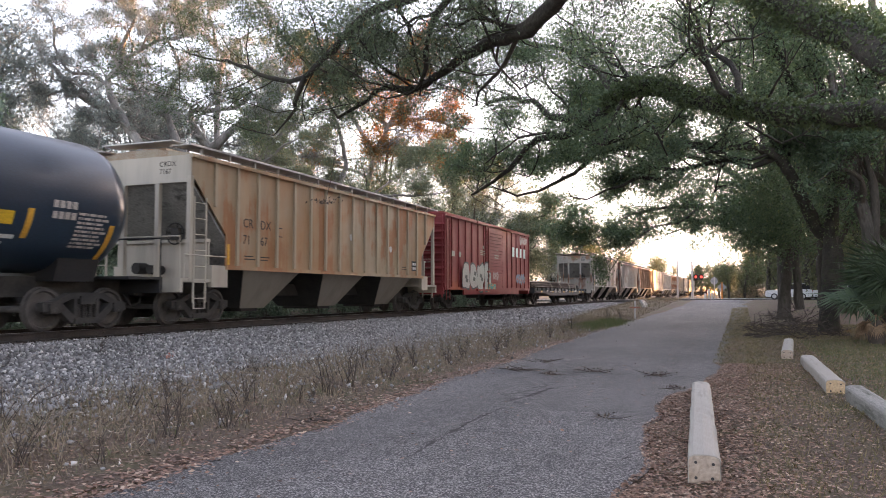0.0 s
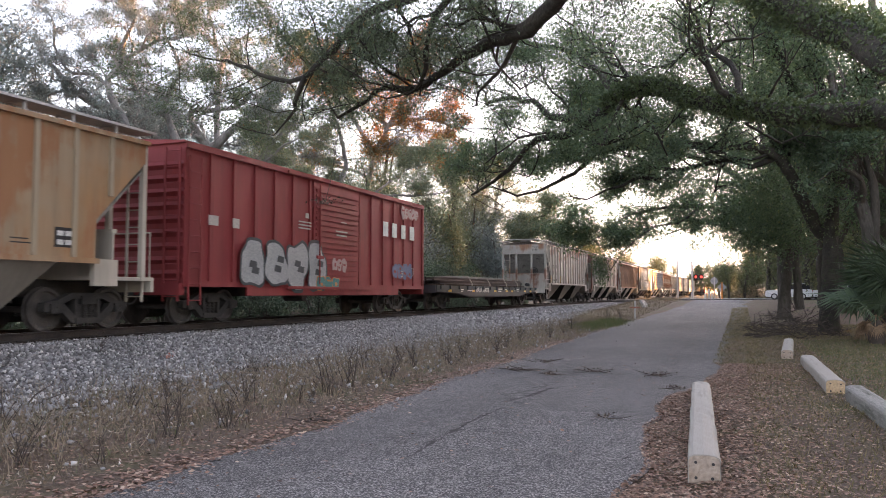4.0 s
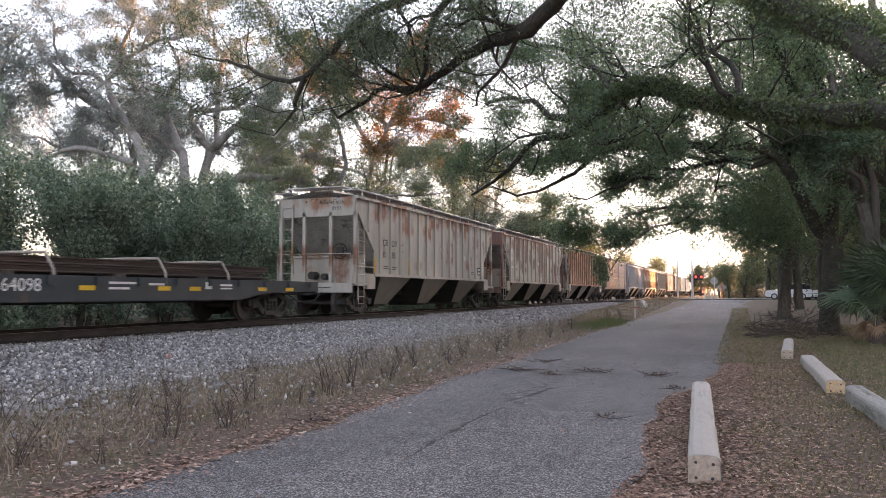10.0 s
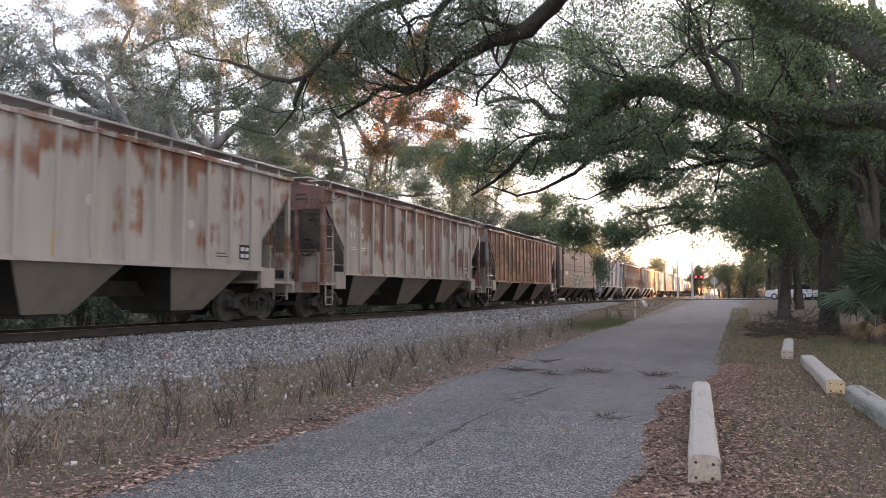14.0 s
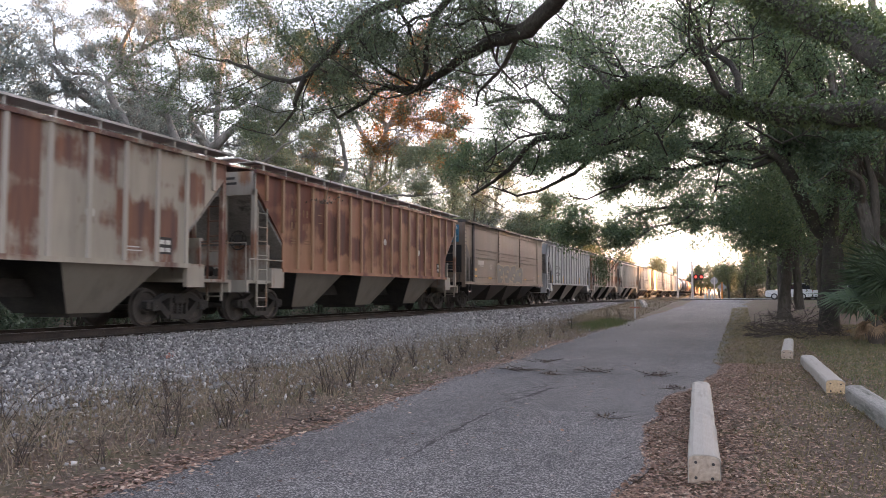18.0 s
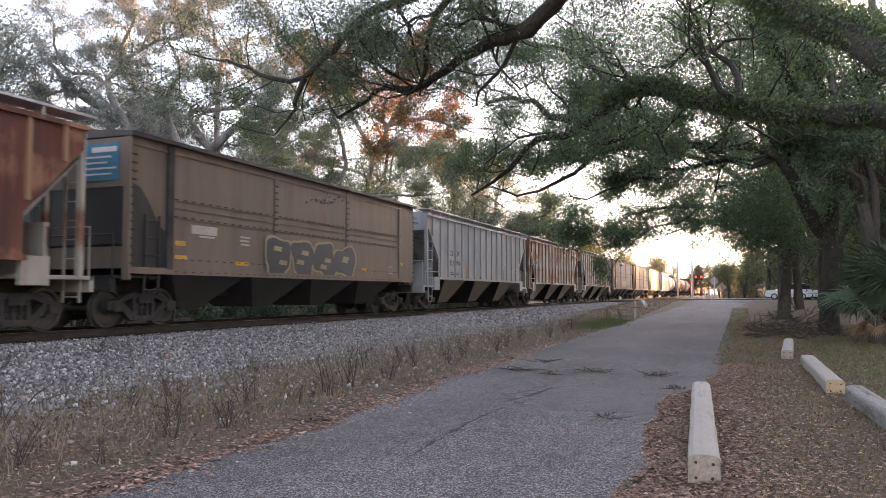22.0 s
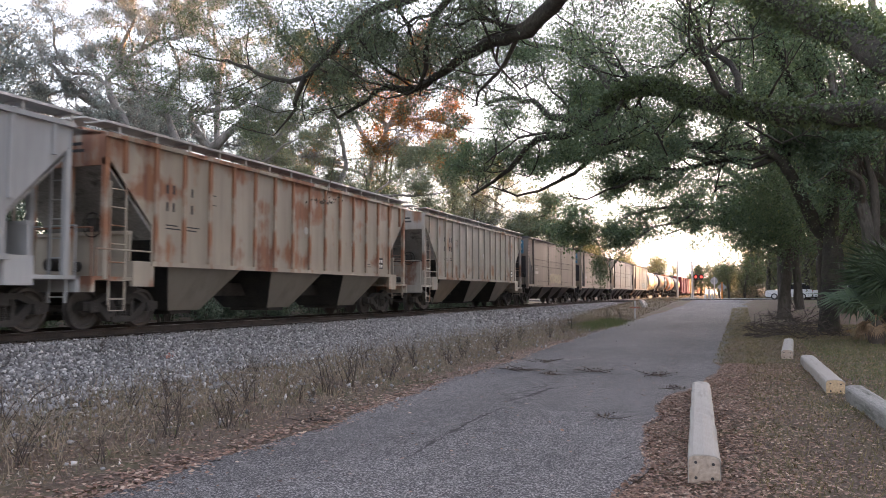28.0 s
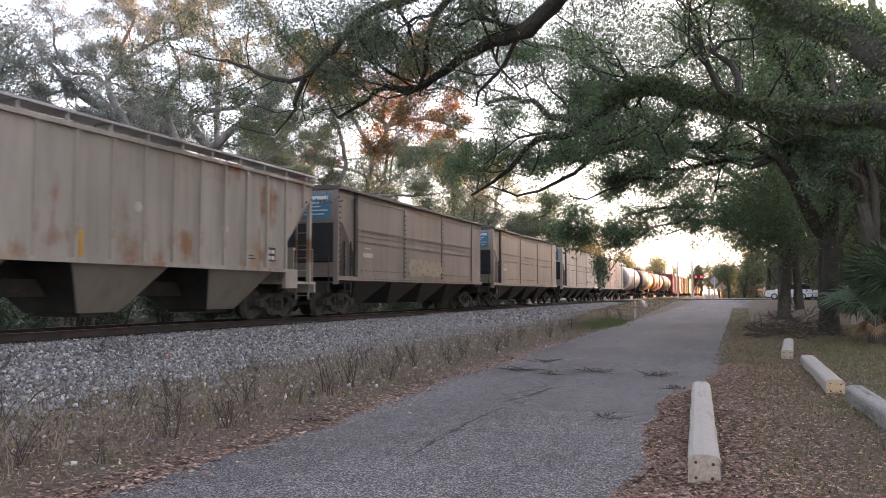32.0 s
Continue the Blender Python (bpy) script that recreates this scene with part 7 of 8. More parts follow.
for k in range(150):
    y = 6 + k * 0.52
    t = part("tie", tie_me, M_TIE, sleepers, at=pose(TX + rt.normal(0, 0.02), y + rt.normal(0, 0.02), rt.normal(0, 0.004), 0, 0, rt.normal(0, 0.8)))
    if k < 75:
        for x in (-0.755, 0.755):
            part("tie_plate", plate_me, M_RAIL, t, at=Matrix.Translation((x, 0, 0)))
rest = B()
for k in range(420):
    y = 84 + k * 0.52
    rest.box(TX - 1.3, TX + 1.3, y - 0.115, y + 0.115, 0.38, 0.565)
for k in range(300):
    y = 5.5 - k * 0.52
    rest.box(TX - 1.3, TX + 1.3, y - 0.115, y + 0.115, 0.38, 0.565)
tagged(part("far_ties", rest, M_TIE, sleepers), "dark timber ties", kind="stuff")


def bed_z(x):
    return np.interp(x, [TX - 5.2, TX - 2.0, TX + 2.0, TX + 3.4, TX + 4.75, TX + 5.6], [0.02, 0.53, 0.53, 0.27, 0.05, 0.04])


def stones(name, x, y, z, size, rng, mat, label):
    """Crushed stones: squashed, turned octahedra."""
    n = len(x)
    base = np.array([[1, 0, 0], [-1, 0, 0], [0, 1, 0], [0, -1, 0], [0, 0, 1], [0, 0, -1]], float)
    s = (size * rng.uniform(0.5, 1.25, n))[:, None, None] * 0.5 * rng.uniform(0.6, 1.3, (n, 1, 3))
    v = base[None] * s + rng.normal(0, 0.16, (n, 6, 3)) * size * 0.5
    a, b = rng.uniform(0, 6.28, n), rng.uniform(-1, 1, n)
    ca, sa, cb, sb = np.cos(a)[:, None], np.sin(a)[:, None], np.cos(b)[:, None], np.sin(b)[:, None]
    vy, vz = v[..., 1] * cb - v[..., 2] * sb, v[..., 1] * sb + v[..., 2] * cb
    vx, vy = v[..., 0] * ca - vy * sa, v[..., 0] * sa + vy * ca
    v = np.stack([vx, vy, vz], -1) + np.stack([x, y, z], -1)[:, None, :]
    f = np.array([[0, 2, 4], [2, 1, 4], [1, 3, 4], [3, 0, 4], [2, 0, 5], [1, 2, 5], [3, 1, 5], [0, 3, 5]])
    q = (np.arange(n)[:, None, None] * 6 + f[None]).reshape(-1, 3)
    return tagged(part(name, np_mesh(name, v.reshape(-1, 3), q), mat), label, "gravel", kind="stuff")


rs = np.random.default_rng(31)
n = 29000
x = TX + 0.9 + 4.3 * rs.power(1.1, n)
y = 6 + 26 * rs.random(n)
stones("ballast_stones", x, y, bed_z(x) + 0.012, 0.074, rs, M_STONE, "grey crushed ballast stones")
n = 9500
x = TX + 0.9 + 4.2 * rs.random(n)
y = 32 + 50 * rs.power(0.8, n)
stones("ballast_stones", x, y, bed_z(x) + 0.015, 0.125, rs, M_STONE, "grey crushed ballast stones")
n = 6500
x = rs.normal(TX + 5.7, 1.2, n)
y = 5 + 35 * rs.random(n)
stones("scattered_stones", x, y, np.maximum(gz(x, y), bed_z(x)) + 0.012, 0.07, rs, M_STONE, "loose ballast stones among dry weeds")
n = 260
x, y = rs.normal(-8.9, 0.35, n), rs.normal(7.0, 0.5, n)
stones("scattered_stones", x, y, gz(x, y) + 0.03, 0.12, rs, M_STONE, "pale larger stones in the dry grass")


def top_z(x, y):
    road = (x > road_edge(y, -1)) & (x < road_edge(y, 1)) & (y < 90)
    return np.where(road, road_z(x, y), np.maximum(gz(x, y), np.where(x < TX + 5.3, bed_z(x), -9)))


def litter(name, x, y, size, rng, mat, label, raise_by=0.014):
    p = np.stack([x, y, top_z(x, y) + rng.uniform(0.2, 1.8, len(x)) * raise_by], -1)
    return tagged(part(name, leaves_mesh(name, p, size, rng, 0.55, 0.0, 0.75, tri=len(x) > 14000), mat), label, "leaves", kind="stuff")


n = 9000
y = 3 + 22 * rs.power(0.75, n)
x = road_edge(y, -1) - 0.12 + rs.normal(0, 0.20, n)
litter("leaf_litter", x, y, 0.064, rs, M_LITTER, "drift of brown oak leaves along the asphalt edge")
n = 40000
y = 3.5 + 15 * rs.power(0.8, n)
x = road_edge(y, 1) + 0.25 + np.abs(rs.normal(0, 0.85, n)) - 0.3
litter("leaf_litter", x, y, 0.048, rs, M_LITTER, "brown oak leaves piled beside the timber beam")
n = 34000
x, y = rs.uniform(-0.4, 6.5, n), 4 + 24 * rs.power(0.85, n)
litter("leaf_litter", x, y, 0.05, rs, M_LITTER, "brown oak leaves scattered over thin grass")
n = 15000
x, y = rs.uniform(-9.3, -5.2, n), 3.5 + 34 * rs.power(0.8, n)
litter("leaf_litter", x, y, 0.06, rs, M_LITTER, "brown leaves among dry weeds")
n = 30000
x, y = rs.triangular(-10.4, -7.5, -5.1, n), 3.5 + 34 * rs.power(0.7, n)
p = np.stack([x, y, top_z(x, y) + rs.uniform(0.0, 0.05, n)], -1)
tagged(part("plant_debris", leaves_mesh("plant_debris", p, 0.075, rs, 0.22, 0.0, 0.35, tri=True), M_DEBRIS), "dry broken stems and debris on the verge", "debris", kind="stuff")
n = 700
x, y = rs.uniform(-4.8, -1.2, n), 4 + 36 * rs.random(n)
litter("stray_leaves", x, y, 0.06, rs, M_LITTER, "stray leaves on the asphalt", 0.006)


def tufts(name, x, y, h, w, rng, mat, label, lean=0.35):
    p = np.stack([x, y, top_z(x, y) - 0.005], -1)
    return tagged(part(name, blades_mesh(name, p, h, w, rng, lean), mat), label, "grass", kind="stuff")


n = 52000
x, y = rs.triangular(-10.2, -7.2, -5.2, n), 3.2 + 45 * rs.power(0.75, n)
tufts("dry_grass", x, y, 0.11, 0.010, rs, M_STRAW, "dry brown weeds on the verge", 0.6)
n = 4200
x, y = rs.uniform(-9.9, -5.3, n), 3.5 + 40 * rs.power(0.75, n)
tufts("dry_stalks", x, y, 0.36, 0.007, rs, M_STRAW, "tall dry stalks on the verge", 0.45)
n = 6500
x, y = rs.normal(-6.25, 0.40, n), rs.normal(37.5, 2.4, n)
tufts("green_grass", x, y, 0.16, 0.018, rs, M_GRASS_GREEN, "fresh green grass beside the lane", 0.4)
n = 85000
x, y = 0.1 + 8 * rs.random(n), 4.5 + 36 * rs.power(0.9, n)
tufts("thin_grass", x, y, 0.06, 0.012, rs, M_GRASS, "thin short grass under the oaks", 0.6)
n = 22000
x, y = rs.uniform(1.7, 6.0, n), rs.uniform(12, 27, n)
tufts("green_grass", x, y, 0.05, 0.012, rs, M_GRASS_GREEN, "short green grass behind the beams", 0.6)
n = 9000
x, y = rs.uniform(-0.6, 0.5, n), rs.uniform(18, 62, n)
tufts("thin_grass", x, y, 0.07, 0.014, rs, M_GRASS, "thin grass along the asphalt edge", 0.6)
n = 9000
x, y = rs.uniform(-10.5, -5.8, n), rs.uniform(46, 92, n)
tufts("dry_grass", x, y, 0.20, 0.02, rs, M_STRAW, "dry grass near the level crossing", 0.5)


def weed(seed, x, y, h, spread, n, label):
    rng = np.random.default_rng(seed)
    z = float(top_z(np.array([x]), np.array([y]))[0])
    ob = thing("weed", label, "weed", Matrix.Translation((x, y, z - 0.02)), "dry weeds on the verge")
    for _ in range(n):
        b = B()
        a, tilt = rng.uniform(0, 6.28), rng.uniform(0.05, 0.5) * spread
        p = np.array([rng.normal(0, 0.05), rng.normal(0, 0.05), 0.0])
        pts, d = [p.copy()], np.array([math.cos(a) * tilt, math.sin(a) * tilt, 1.0])
        hh = h * rng.uniform(0.5, 1.0)
        for _k in range(5):
            d = d + rng.normal(0, 0.16, 3) * [1, 1, 0.3]
            p = p + d / np.linalg.norm(d) * hh / 5
            pts.append(p.copy())
        b.rod(pts, 0.006, 4, 0.002)
        for _k in range(9):
            q = pts[int(rng.integers(2, 6))]
            e = np.array([rng.normal(0, 1), rng.normal(0, 1), 0.9])
            e = e / np.linalg.norm(e) * hh * rng.uniform(0.1, 0.28)
            b.rod([q, q + e * 0.5 + rng.normal(0, 0.01, 3), q + e], 0.003, 3, 0.001)
        tagged(part("stem", b, M_TWIG, ob), kind="stuff")


M_TWIG = surf("grey_brown_twigs", (0.05, 0.038, 0.032), (0.10, 0.08, 0.066), 4.0, 30.0, 0.9)
for k, (x, y, h, n) in enumerate(((-5.9, 6.9, 0.72, 9), (-6.3, 7.5, 0.5, 6), (-6.0, 10.6, 0.75, 11), (-6.1, 11.5, 0.8, 12), (-5.8, 9.6, 0.5, 7), (-7.3, 6.0, 0.5, 6), (-6.5, 4.6, 0.6, 9), (-6.9, 5.1, 0.55, 7), (-6.2, 14.5, 0.7, 9),
                                  (-6.3, 17.5, 0.6, 9), (-7.8, 9.0, 0.5, 6), (-8.4, 12.0, 0.45, 6), (-6.2, 21.0, 0.6, 9), (-6.1, 26.0, 0.6, 9), (-6.4, 31.0, 0.7, 9), (-5.6, 5.6, 0.4, 5), (-7.0, 15.5, 0.5, 7), (-6.6, 41.5, 0.9, 10), (-6.3, 44.0, 0.8, 9), (-5.7, 7.6, 0.6, 10), (-6.4, 9.0, 0.55, 9), (-5.9, 12.6, 0.7, 11), (-6.8, 13.4, 0.5, 8), (-6.0, 16.0, 0.6, 10), (-5.9, 19.2, 0.6, 9), (-7.4, 7.9, 0.45, 7), (-7.9, 6.4, 0.5, 7), (-6.1, 5.2, 0.5, 8), (-6.5, 23.5, 0.6, 8), (-6.2, 28.5, 0.6, 8), (-8.2, 5.6, 0.45, 6))):
    weed(600 + k, x, y, h, 1.0, n, "leggy dry weed with bare branching stems")

weed(690, -11.55, 11.5, 0.45, 0.5, 5, "pale dry weed standing at the edge of the ballast")
ro = np.random.default_rng(12)
sprig = ro.normal(0, 1, (26, 3)) * [0.07, 0.07, 0.03] + [-10.6, 12.27, 0.33]
tagged(part("red_sprig", leaves_mesh("red_sprig", sprig, 0.05, ro), plain("orange_red_leaves", (0.55, 0.16, 0.08))), "small orange-red leaves on the ballast", "leaves", kind="stuff")

# ---- timber beams beside the lane ----
M_BEAM = surf("weathered_whitewashed_timber", (0.36, 0.33, 0.285), (0.43, 0.40, 0.35), 1.3, 60.0, 0.9, 0, 0.25, 0.003, (1.5, 0.12, 1.5), c3=(0.29, 0.265, 0.23), grain_of=(0.93, 1.05))
M_BEAM_END = surf("cut_timber_end", (0.36, 0.27, 0.20), (0.48, 0.40, 0.33), 5.0, 30.0, 0.9, 0, 0.5, 0.006, c3=(0.22, 0.16, 0.12))
M_BEAM_ORANGE = surf("orange_tan_timber_end", (0.50, 0.34, 0.19), (0.62, 0.46, 0.29), 5.0, 30.0, 0.9, 0, 0.5, 0.006)
M_BEAM_DARK = surf("damp_grey_timber", (0.19, 0.185, 0.16), (0.33, 0.315, 0.285), 1.1, 50.0, 0.9, 0, 0.4, 0.004, (1.5, 0.2, 1.5), c3=(0.075, 0.085, 0.06))


def beam(near_end, far_end, w, h, mat, label, end=None):
    a, b = Vector((*near_end, 0)), Vector((*far_end, 0))
    a.z, b.z = float(gz(a.x, a.y)), float(gz(b.x, b.y))
    d = b - a
    L = d.length
    ob = thing("timber_beam", label, "beam", Matrix.Translation(a) @ Matrix.Rotation(-math.atan2(d.x, d.y), 4, "Z"), "parking beams")
    rng = np.random.default_rng(int(L * 1000))
    n, hw = 28, w / 2
    prof = [(-hw, -0.03), (hw, -0.03), (hw, h - 0.05), (hw - 0.012, h - 0.022), (hw - 0.045, h - 0.004), (0.0, h + 0.004), (-hw + 0.045, h - 0.004), (-hw + 0.012, h - 0.022), (-hw, h - 0.05)]
    m, v, f = len(prof), [], []
    for i in range(n + 1):
        y = L * i / n
        for px, pz in prof:
            v.append((px + rng.normal(0, 0.0022), y + (rng.normal(0, 0.004) if i in (0, n) else 0), pz + rng.normal(0, 0.0022)))
    for i in range(n):
        f += [(i * m + k, i * m + (k + 1) % m, (i + 1) * m + (k + 1) % m, (i + 1) * m + k) for k in range(m)]
    bb = B().add(v, f + [tuple(range(m - 1, -1, -1)), tuple(range(n * m, (n + 1) * m))])
    part("body", bb, mat, ob)
    part("end_grain", B().bar(-0.006, -0.001, [(x * 0.94, h * 0.02 + z * 0.94) for x, z in prof]), end or M_BEAM_END, ob, "cut end with bolt holes")
    for x, z in ((-hw * 0.5, h * 0.17), (hw * 0.5, h * 0.17), (-hw * 0.5, h * 0.72), (hw * 0.55, h * 0.68)):
        part("bolt_hole", B().lathe_y([(-0.009, 0.013), (-0.006, 0.013)], 10, x, z), M_BLACK, ob)
    return ob


beam((-0.31, 6.83), (-0.585, 12.38), 0.262, 0.232, M_BEAM, "long whitewashed timber beam with rounded edges")
beam((0.985, 19.6), (1.29, 24.6), 0.255, 0.20, M_BEAM, "whitewashed timber beam beside the brush pile")
beam((1.335, 13.25), (1.325, 18.35), 0.275, 0.205, M_BEAM, "cracked whitewashed timber beam with an orange cut end", M_BEAM_ORANGE)
beam((1.66, 7.4), (1.50, 12.40), 0.26, 0.22, M_BEAM_DARK, "damp mossy timber beam")

# ---- cracks and debris on the lane ----
M_CRACK = surf("soil_filled_crack", (0.03, 0.028, 0.026), (0.06, 0.055, 0.05), 3.0, 40.0, 0.95)


def crack(pts, w, seed):
    rng = np.random.default_rng(seed)
    p = Wood(seed).smooth([(a, b, 0) for a, b in pts], 0.06)[:, :2]
    p = p + rng.normal(0, 0.012, p.shape)
    d = unit(np.gradient(p, axis=0))
    nrm = np.stack([-d[:, 1], d[:, 0]], -1)
    ww = (w * (0.08 + rng.random(len(p)) ** 2) * (0.35 + np.abs(np.sin(np.arange(len(p)) * 0.31 + seed))))[:, None]
    l, r = p + nrm * ww, p - nrm * ww * rng.uniform(0.3, 1.0, (len(p), 1))
    zl = [float(q) + 0.004 for q in road_z(p[:, 0], p[:, 1])]
    v = [(a, b, z) for (a, b), z in zip(l, zl)] + [(a, b, z) for (a, b), z in zip(r, zl)]
    m = len(p)
    return part("crack", B().add(v, [(i, i + 1, m + i + 1, m + i) for i in range(m - 1)]), M_CRACK, bpy.data.objects["road"])


crack([(-2.92, 6.7), (-2.98, 7.6), (-3.01, 8.4), (-3.02, 9.1), (-2.97, 9.95)], 0.045, 1)
crack([(-3.0, 7.5), (-3.05, 8.3), (-3.0, 9.0)], 0.018, 8)
crack([(-2.98, 11.0), (-2.9, 11.6), (-2.84, 12.2)], 0.09, 9)
crack([(-3.12, 12.1), (-2.92, 12.7)], 0.05, 10)
crack([(-3.1, 10.6), (-2.93, 11.2), (-2.85, 12.1)], 0.07, 2)
crack([(-3.3, 11.0), (-3.1, 11.8)], 0.05, 3)
crack([(-4.3, 14.6), (-3.4, 14.9), (-2.4, 14.8), (-1.5, 15.0), (-0.7, 14.95)], 0.05, 4)
crack([(-1.7, 9.4), (-1.4, 9.9), (-1.1, 10.0)], 0.02, 5)
crack([(-1.15, 6.7), (-1.08, 7.1), (-1.0, 7.5), (-0.85, 7.7)], 0.02, 11)
crack([(-4.6, 19.5), (-3.0, 19.9), (-1.0, 19.7)], 0.02, 6)
crack([(-2.0, 22.0), (-1.0, 22.4), (-0.4, 22.3)], 0.05, 7)


def fallen_branch(seed, x, y, size, n, label):
    rng = np.random.default_rng(seed)
    z = float(top_z(np.array([x]), np.array([y]))[0])
    ob = thing("fallen_branch", label, "branch", Matrix.Translation((x, y, z)), "debris on the lane")
    for k in range(n):
        a = rng.uniform(0, 6.28)
        L = size * rng.uniform(0.35, 1.0)
        p0 = np.array([rng.normal(0, size * 0.18), rng.normal(0, size * 0.18), 0.012])
        e = np.array([math.cos(a), math.sin(a), rng.uniform(-0.01, 0.25)]) * L
        part("twig", B().rod([p0, p0 + e * 0.5 + rng.normal(0, size * 0.05, 3) * [1, 1, 0.3], p0 + e], 0.012 * size + 0.003, 5, 0.003), M_TWIG, ob)
    pos = rng.normal(0, size * 0.3, (int(90 * size), 3)) * [1, 1, 0.12] + [0, 0, 0.04]
    pos[:, 2] = np.abs(pos[:, 2])
    part("dead_leaves", leaves_mesh("dead_leaves", pos, 0.05, rng, 0.5), M_DEAD_LEAF, ob)


fallen_branch(1, -4.15, 14.9, 0.55, 22, "small broken branch with dead leaves on the asphalt")
fallen_branch(2, -3.35, 14.2, 0.4, 5, "twig on the asphalt")
fallen_branch(3, -2.75, 15.1, 0.5, 12, "twigs along a crack in the asphalt")
fallen_branch(4, -4.95, 8.3, 0.45, 6, "broken branch at the edge of the leaf drift")
fallen_branch(5, -1.55, 9.6, 0.28, 3, "twig on the asphalt")
fallen_branch(6, -4.1, 16.8, 0.5, 5, "twig on the asphalt")
fallen_branch(7, -1.0, 13.0, 0.35, 4, "twig beside the leaf drift")
fallen_branch(10, -1.4, 14.95, 0.55, 12, "twigs gathered along a crack in the asphalt")
fallen_branch(8, -8.6, 7.6, 1.0, 3, "bare fallen stick in the dry weeds")
fallen_branch(9, -8.7, 12.6, 1.0, 3, "bare fallen stick in the dry weeds")


def brush_pile(x, y, rx, ry, h, n, seed):
    rng = np.random.default_rng(seed)
    z = float(gz(x, y))
    ob = thing("brush_pile", "heap of bare grey cut branches at the foot of an oak", "brush pile", Matrix.Translation((x, y, z)))
    for k in range(n):
        a, rr = rng.uniform(0, 6.28), math.sqrt(rng.random())
        px, py = rx * rr * math.cos(a), ry * rr * math.sin(a)
        hh = h * (1 - rr * rr * 0.8)
        p = np.array([px, py, rng.uniform(0.02, max(hh, 0.1))])
        d = np.array([rng.normal(0, 1), rng.normal(0, 1), rng.normal(0.1, 0.35)])
        d = d / np.linalg.norm(d) * rng.uniform(0.3, 0.95)
        pts = [p, p + d * 0.5 + rng.normal(0, 0.06, 3), p + d]
        for q in pts:
            q[2] = max(q[2], 0.02)
        b = B().rod(pts, rng.uniform(0.006, 0.022), 4, 0.004)
        for _ in range(3):
            e = rng.normal(0, 0.2, 3)
            q = pts[1] + e
            q[2] = max(q[2], 0.02)
            b.rod([pts[1], (pts[1] + q) / 2 + rng.normal(0, 0.02, 3), q], 0.005, 3, 0.002)
        part("cut_branch", b, M_TWIG, ob)


brush_pile(1.7, 29.5, 1.6, 1.6, 1.0, 190, 8)
brush_pile(1.9, 33.5, 1.6, 1.6, 1.0, 60, 9)

rh = np.random.default_rng(55)
n = 15000
x, y = rh.uniform(-2.5, 26, n), rh.uniform(117, 124, n)
z = 0.8 + (1.6 + 0.5 * np.sin(x * 0.9) + 0.3 * np.sin(x * 2.3 + 1)) * rh.power(0.9, n)
tagged(part("hedge", leaves_mesh("hedge", np.stack([x, y, z], -1), 0.30, rh, 0.5, tri=True), M_HEDGE), "dry brownish hedge beyond the level crossing", "hedge", kind="stuff")

# ---- fan palms ----
M_PALM = leaf_mat("palm_fronds", (0.04, 0.07, 0.04), (0.09, 0.135, 0.075), 0.15)
M_PALM_DEAD = leaf_mat("dead_palm_fronds", (0.16, 0.10, 0.055), (0.30, 0.20, 0.12), 0.1)


def fan_b(rng, size, ribs=26):
    """A fan frond in its own space: stalk along +y from the origin, blades radiating from its end."""
    b = B()
    s = size
    b.rod([(0, 0, 0), (0, s * 0.45, s * 0.08), (0, s * 0.9, s * 0.06)], 0.014, 5, 0.008)
    hub = np.array([0, s * 0.9, s * 0.06])
    for k in range(ribs):
        a = radians(-125 + 250 * k / (ribs - 1))
        L = s * (0.85 - 0.25 * abs(a) / 2.2) * rng.uniform(0.9, 1.05)
        d, w = np.array([math.sin(a), math.cos(a), 0.0]), s * 0.028
        side = np.array([d[1], -d[0], 0]) * w
        mid = hub + d * L * 0.6 + [0, 0, 0.03 * s]
        tip = hub + d * L + [0, 0, -s * rng.uniform(0.08, 0.30)]
        up = np.array([0, 0, w * 0.7])
        b.add([hub, mid - side, mid + up, mid + side, tip], [(0, 1, 2), (0, 2, 3), (1, 4, 2), (2, 4, 3)])
    return b


def palm(x, y, seed, fronds, size, label):
    rng = np.random.default_rng(seed)
    z = float(gz(x, y))
    ob = thing("fan_palm", label, "palm", Matrix.Translation((x, y, z)), "palms under the oaks")
    part("stump", B().lathe_z([(-0.05, 0.20), (0.25, 0.24), (0.55, 0.17), (0.7, 0.08)], 12), M_TWIG, ob, "fibrous brown stump")
    for k in range(fronds):
        dead = k >= fronds - 5
        a = k * 2.4 + rng.normal(0, 0.2)
        tilt = rng.uniform(20, 72) if not dead else rng.uniform(-62, -35)
        m = Matrix.Translation((0, 0, 0.55 if not dead else 0.85)) @ Matrix.Rotation(a, 4, "Z") @ Matrix.Rotation(radians(tilt), 4, "X") @ Matrix.Rotation(rng.normal(0, 0.3), 4, "Y")
        part("frond", fan_b(rng, size * (0.5 if dead else rng.uniform(0.85, 1.1))), M_PALM_DEAD if dead else M_PALM, ob, "drooping dead brown frond" if dead else "", at=m)


palm(4.2, 27.2, 41, 18, 1.5, "low fan palm with green and dead brown fronds")
palm(4.7, 26.0, 42, 18, 1.75, "large fan palm with spreading green fronds")
palm(5.4, 28.8, 43, 15, 1.7, "fan palm behind the others")
palm(3.7, 25.6, 44, 12, 0.95, "small fan palm with drooping brown fronds")

# ---- level crossing ----
M_POST = surf("white_weathered_post", (0.50, 0.47, 0.44), (0.62, 0.59, 0.55), 2.0, 20.0, 0.7, 0, 0.2, 0.004, c3=(0.38, 0.33, 0.29))
M_SIGNBACK = surf("grey_sign_back", (0.32, 0.32, 0.32), (0.42, 0.42, 0.41), 2.0, 20.0, 0.5, 0.5, 0.1, 0.004)
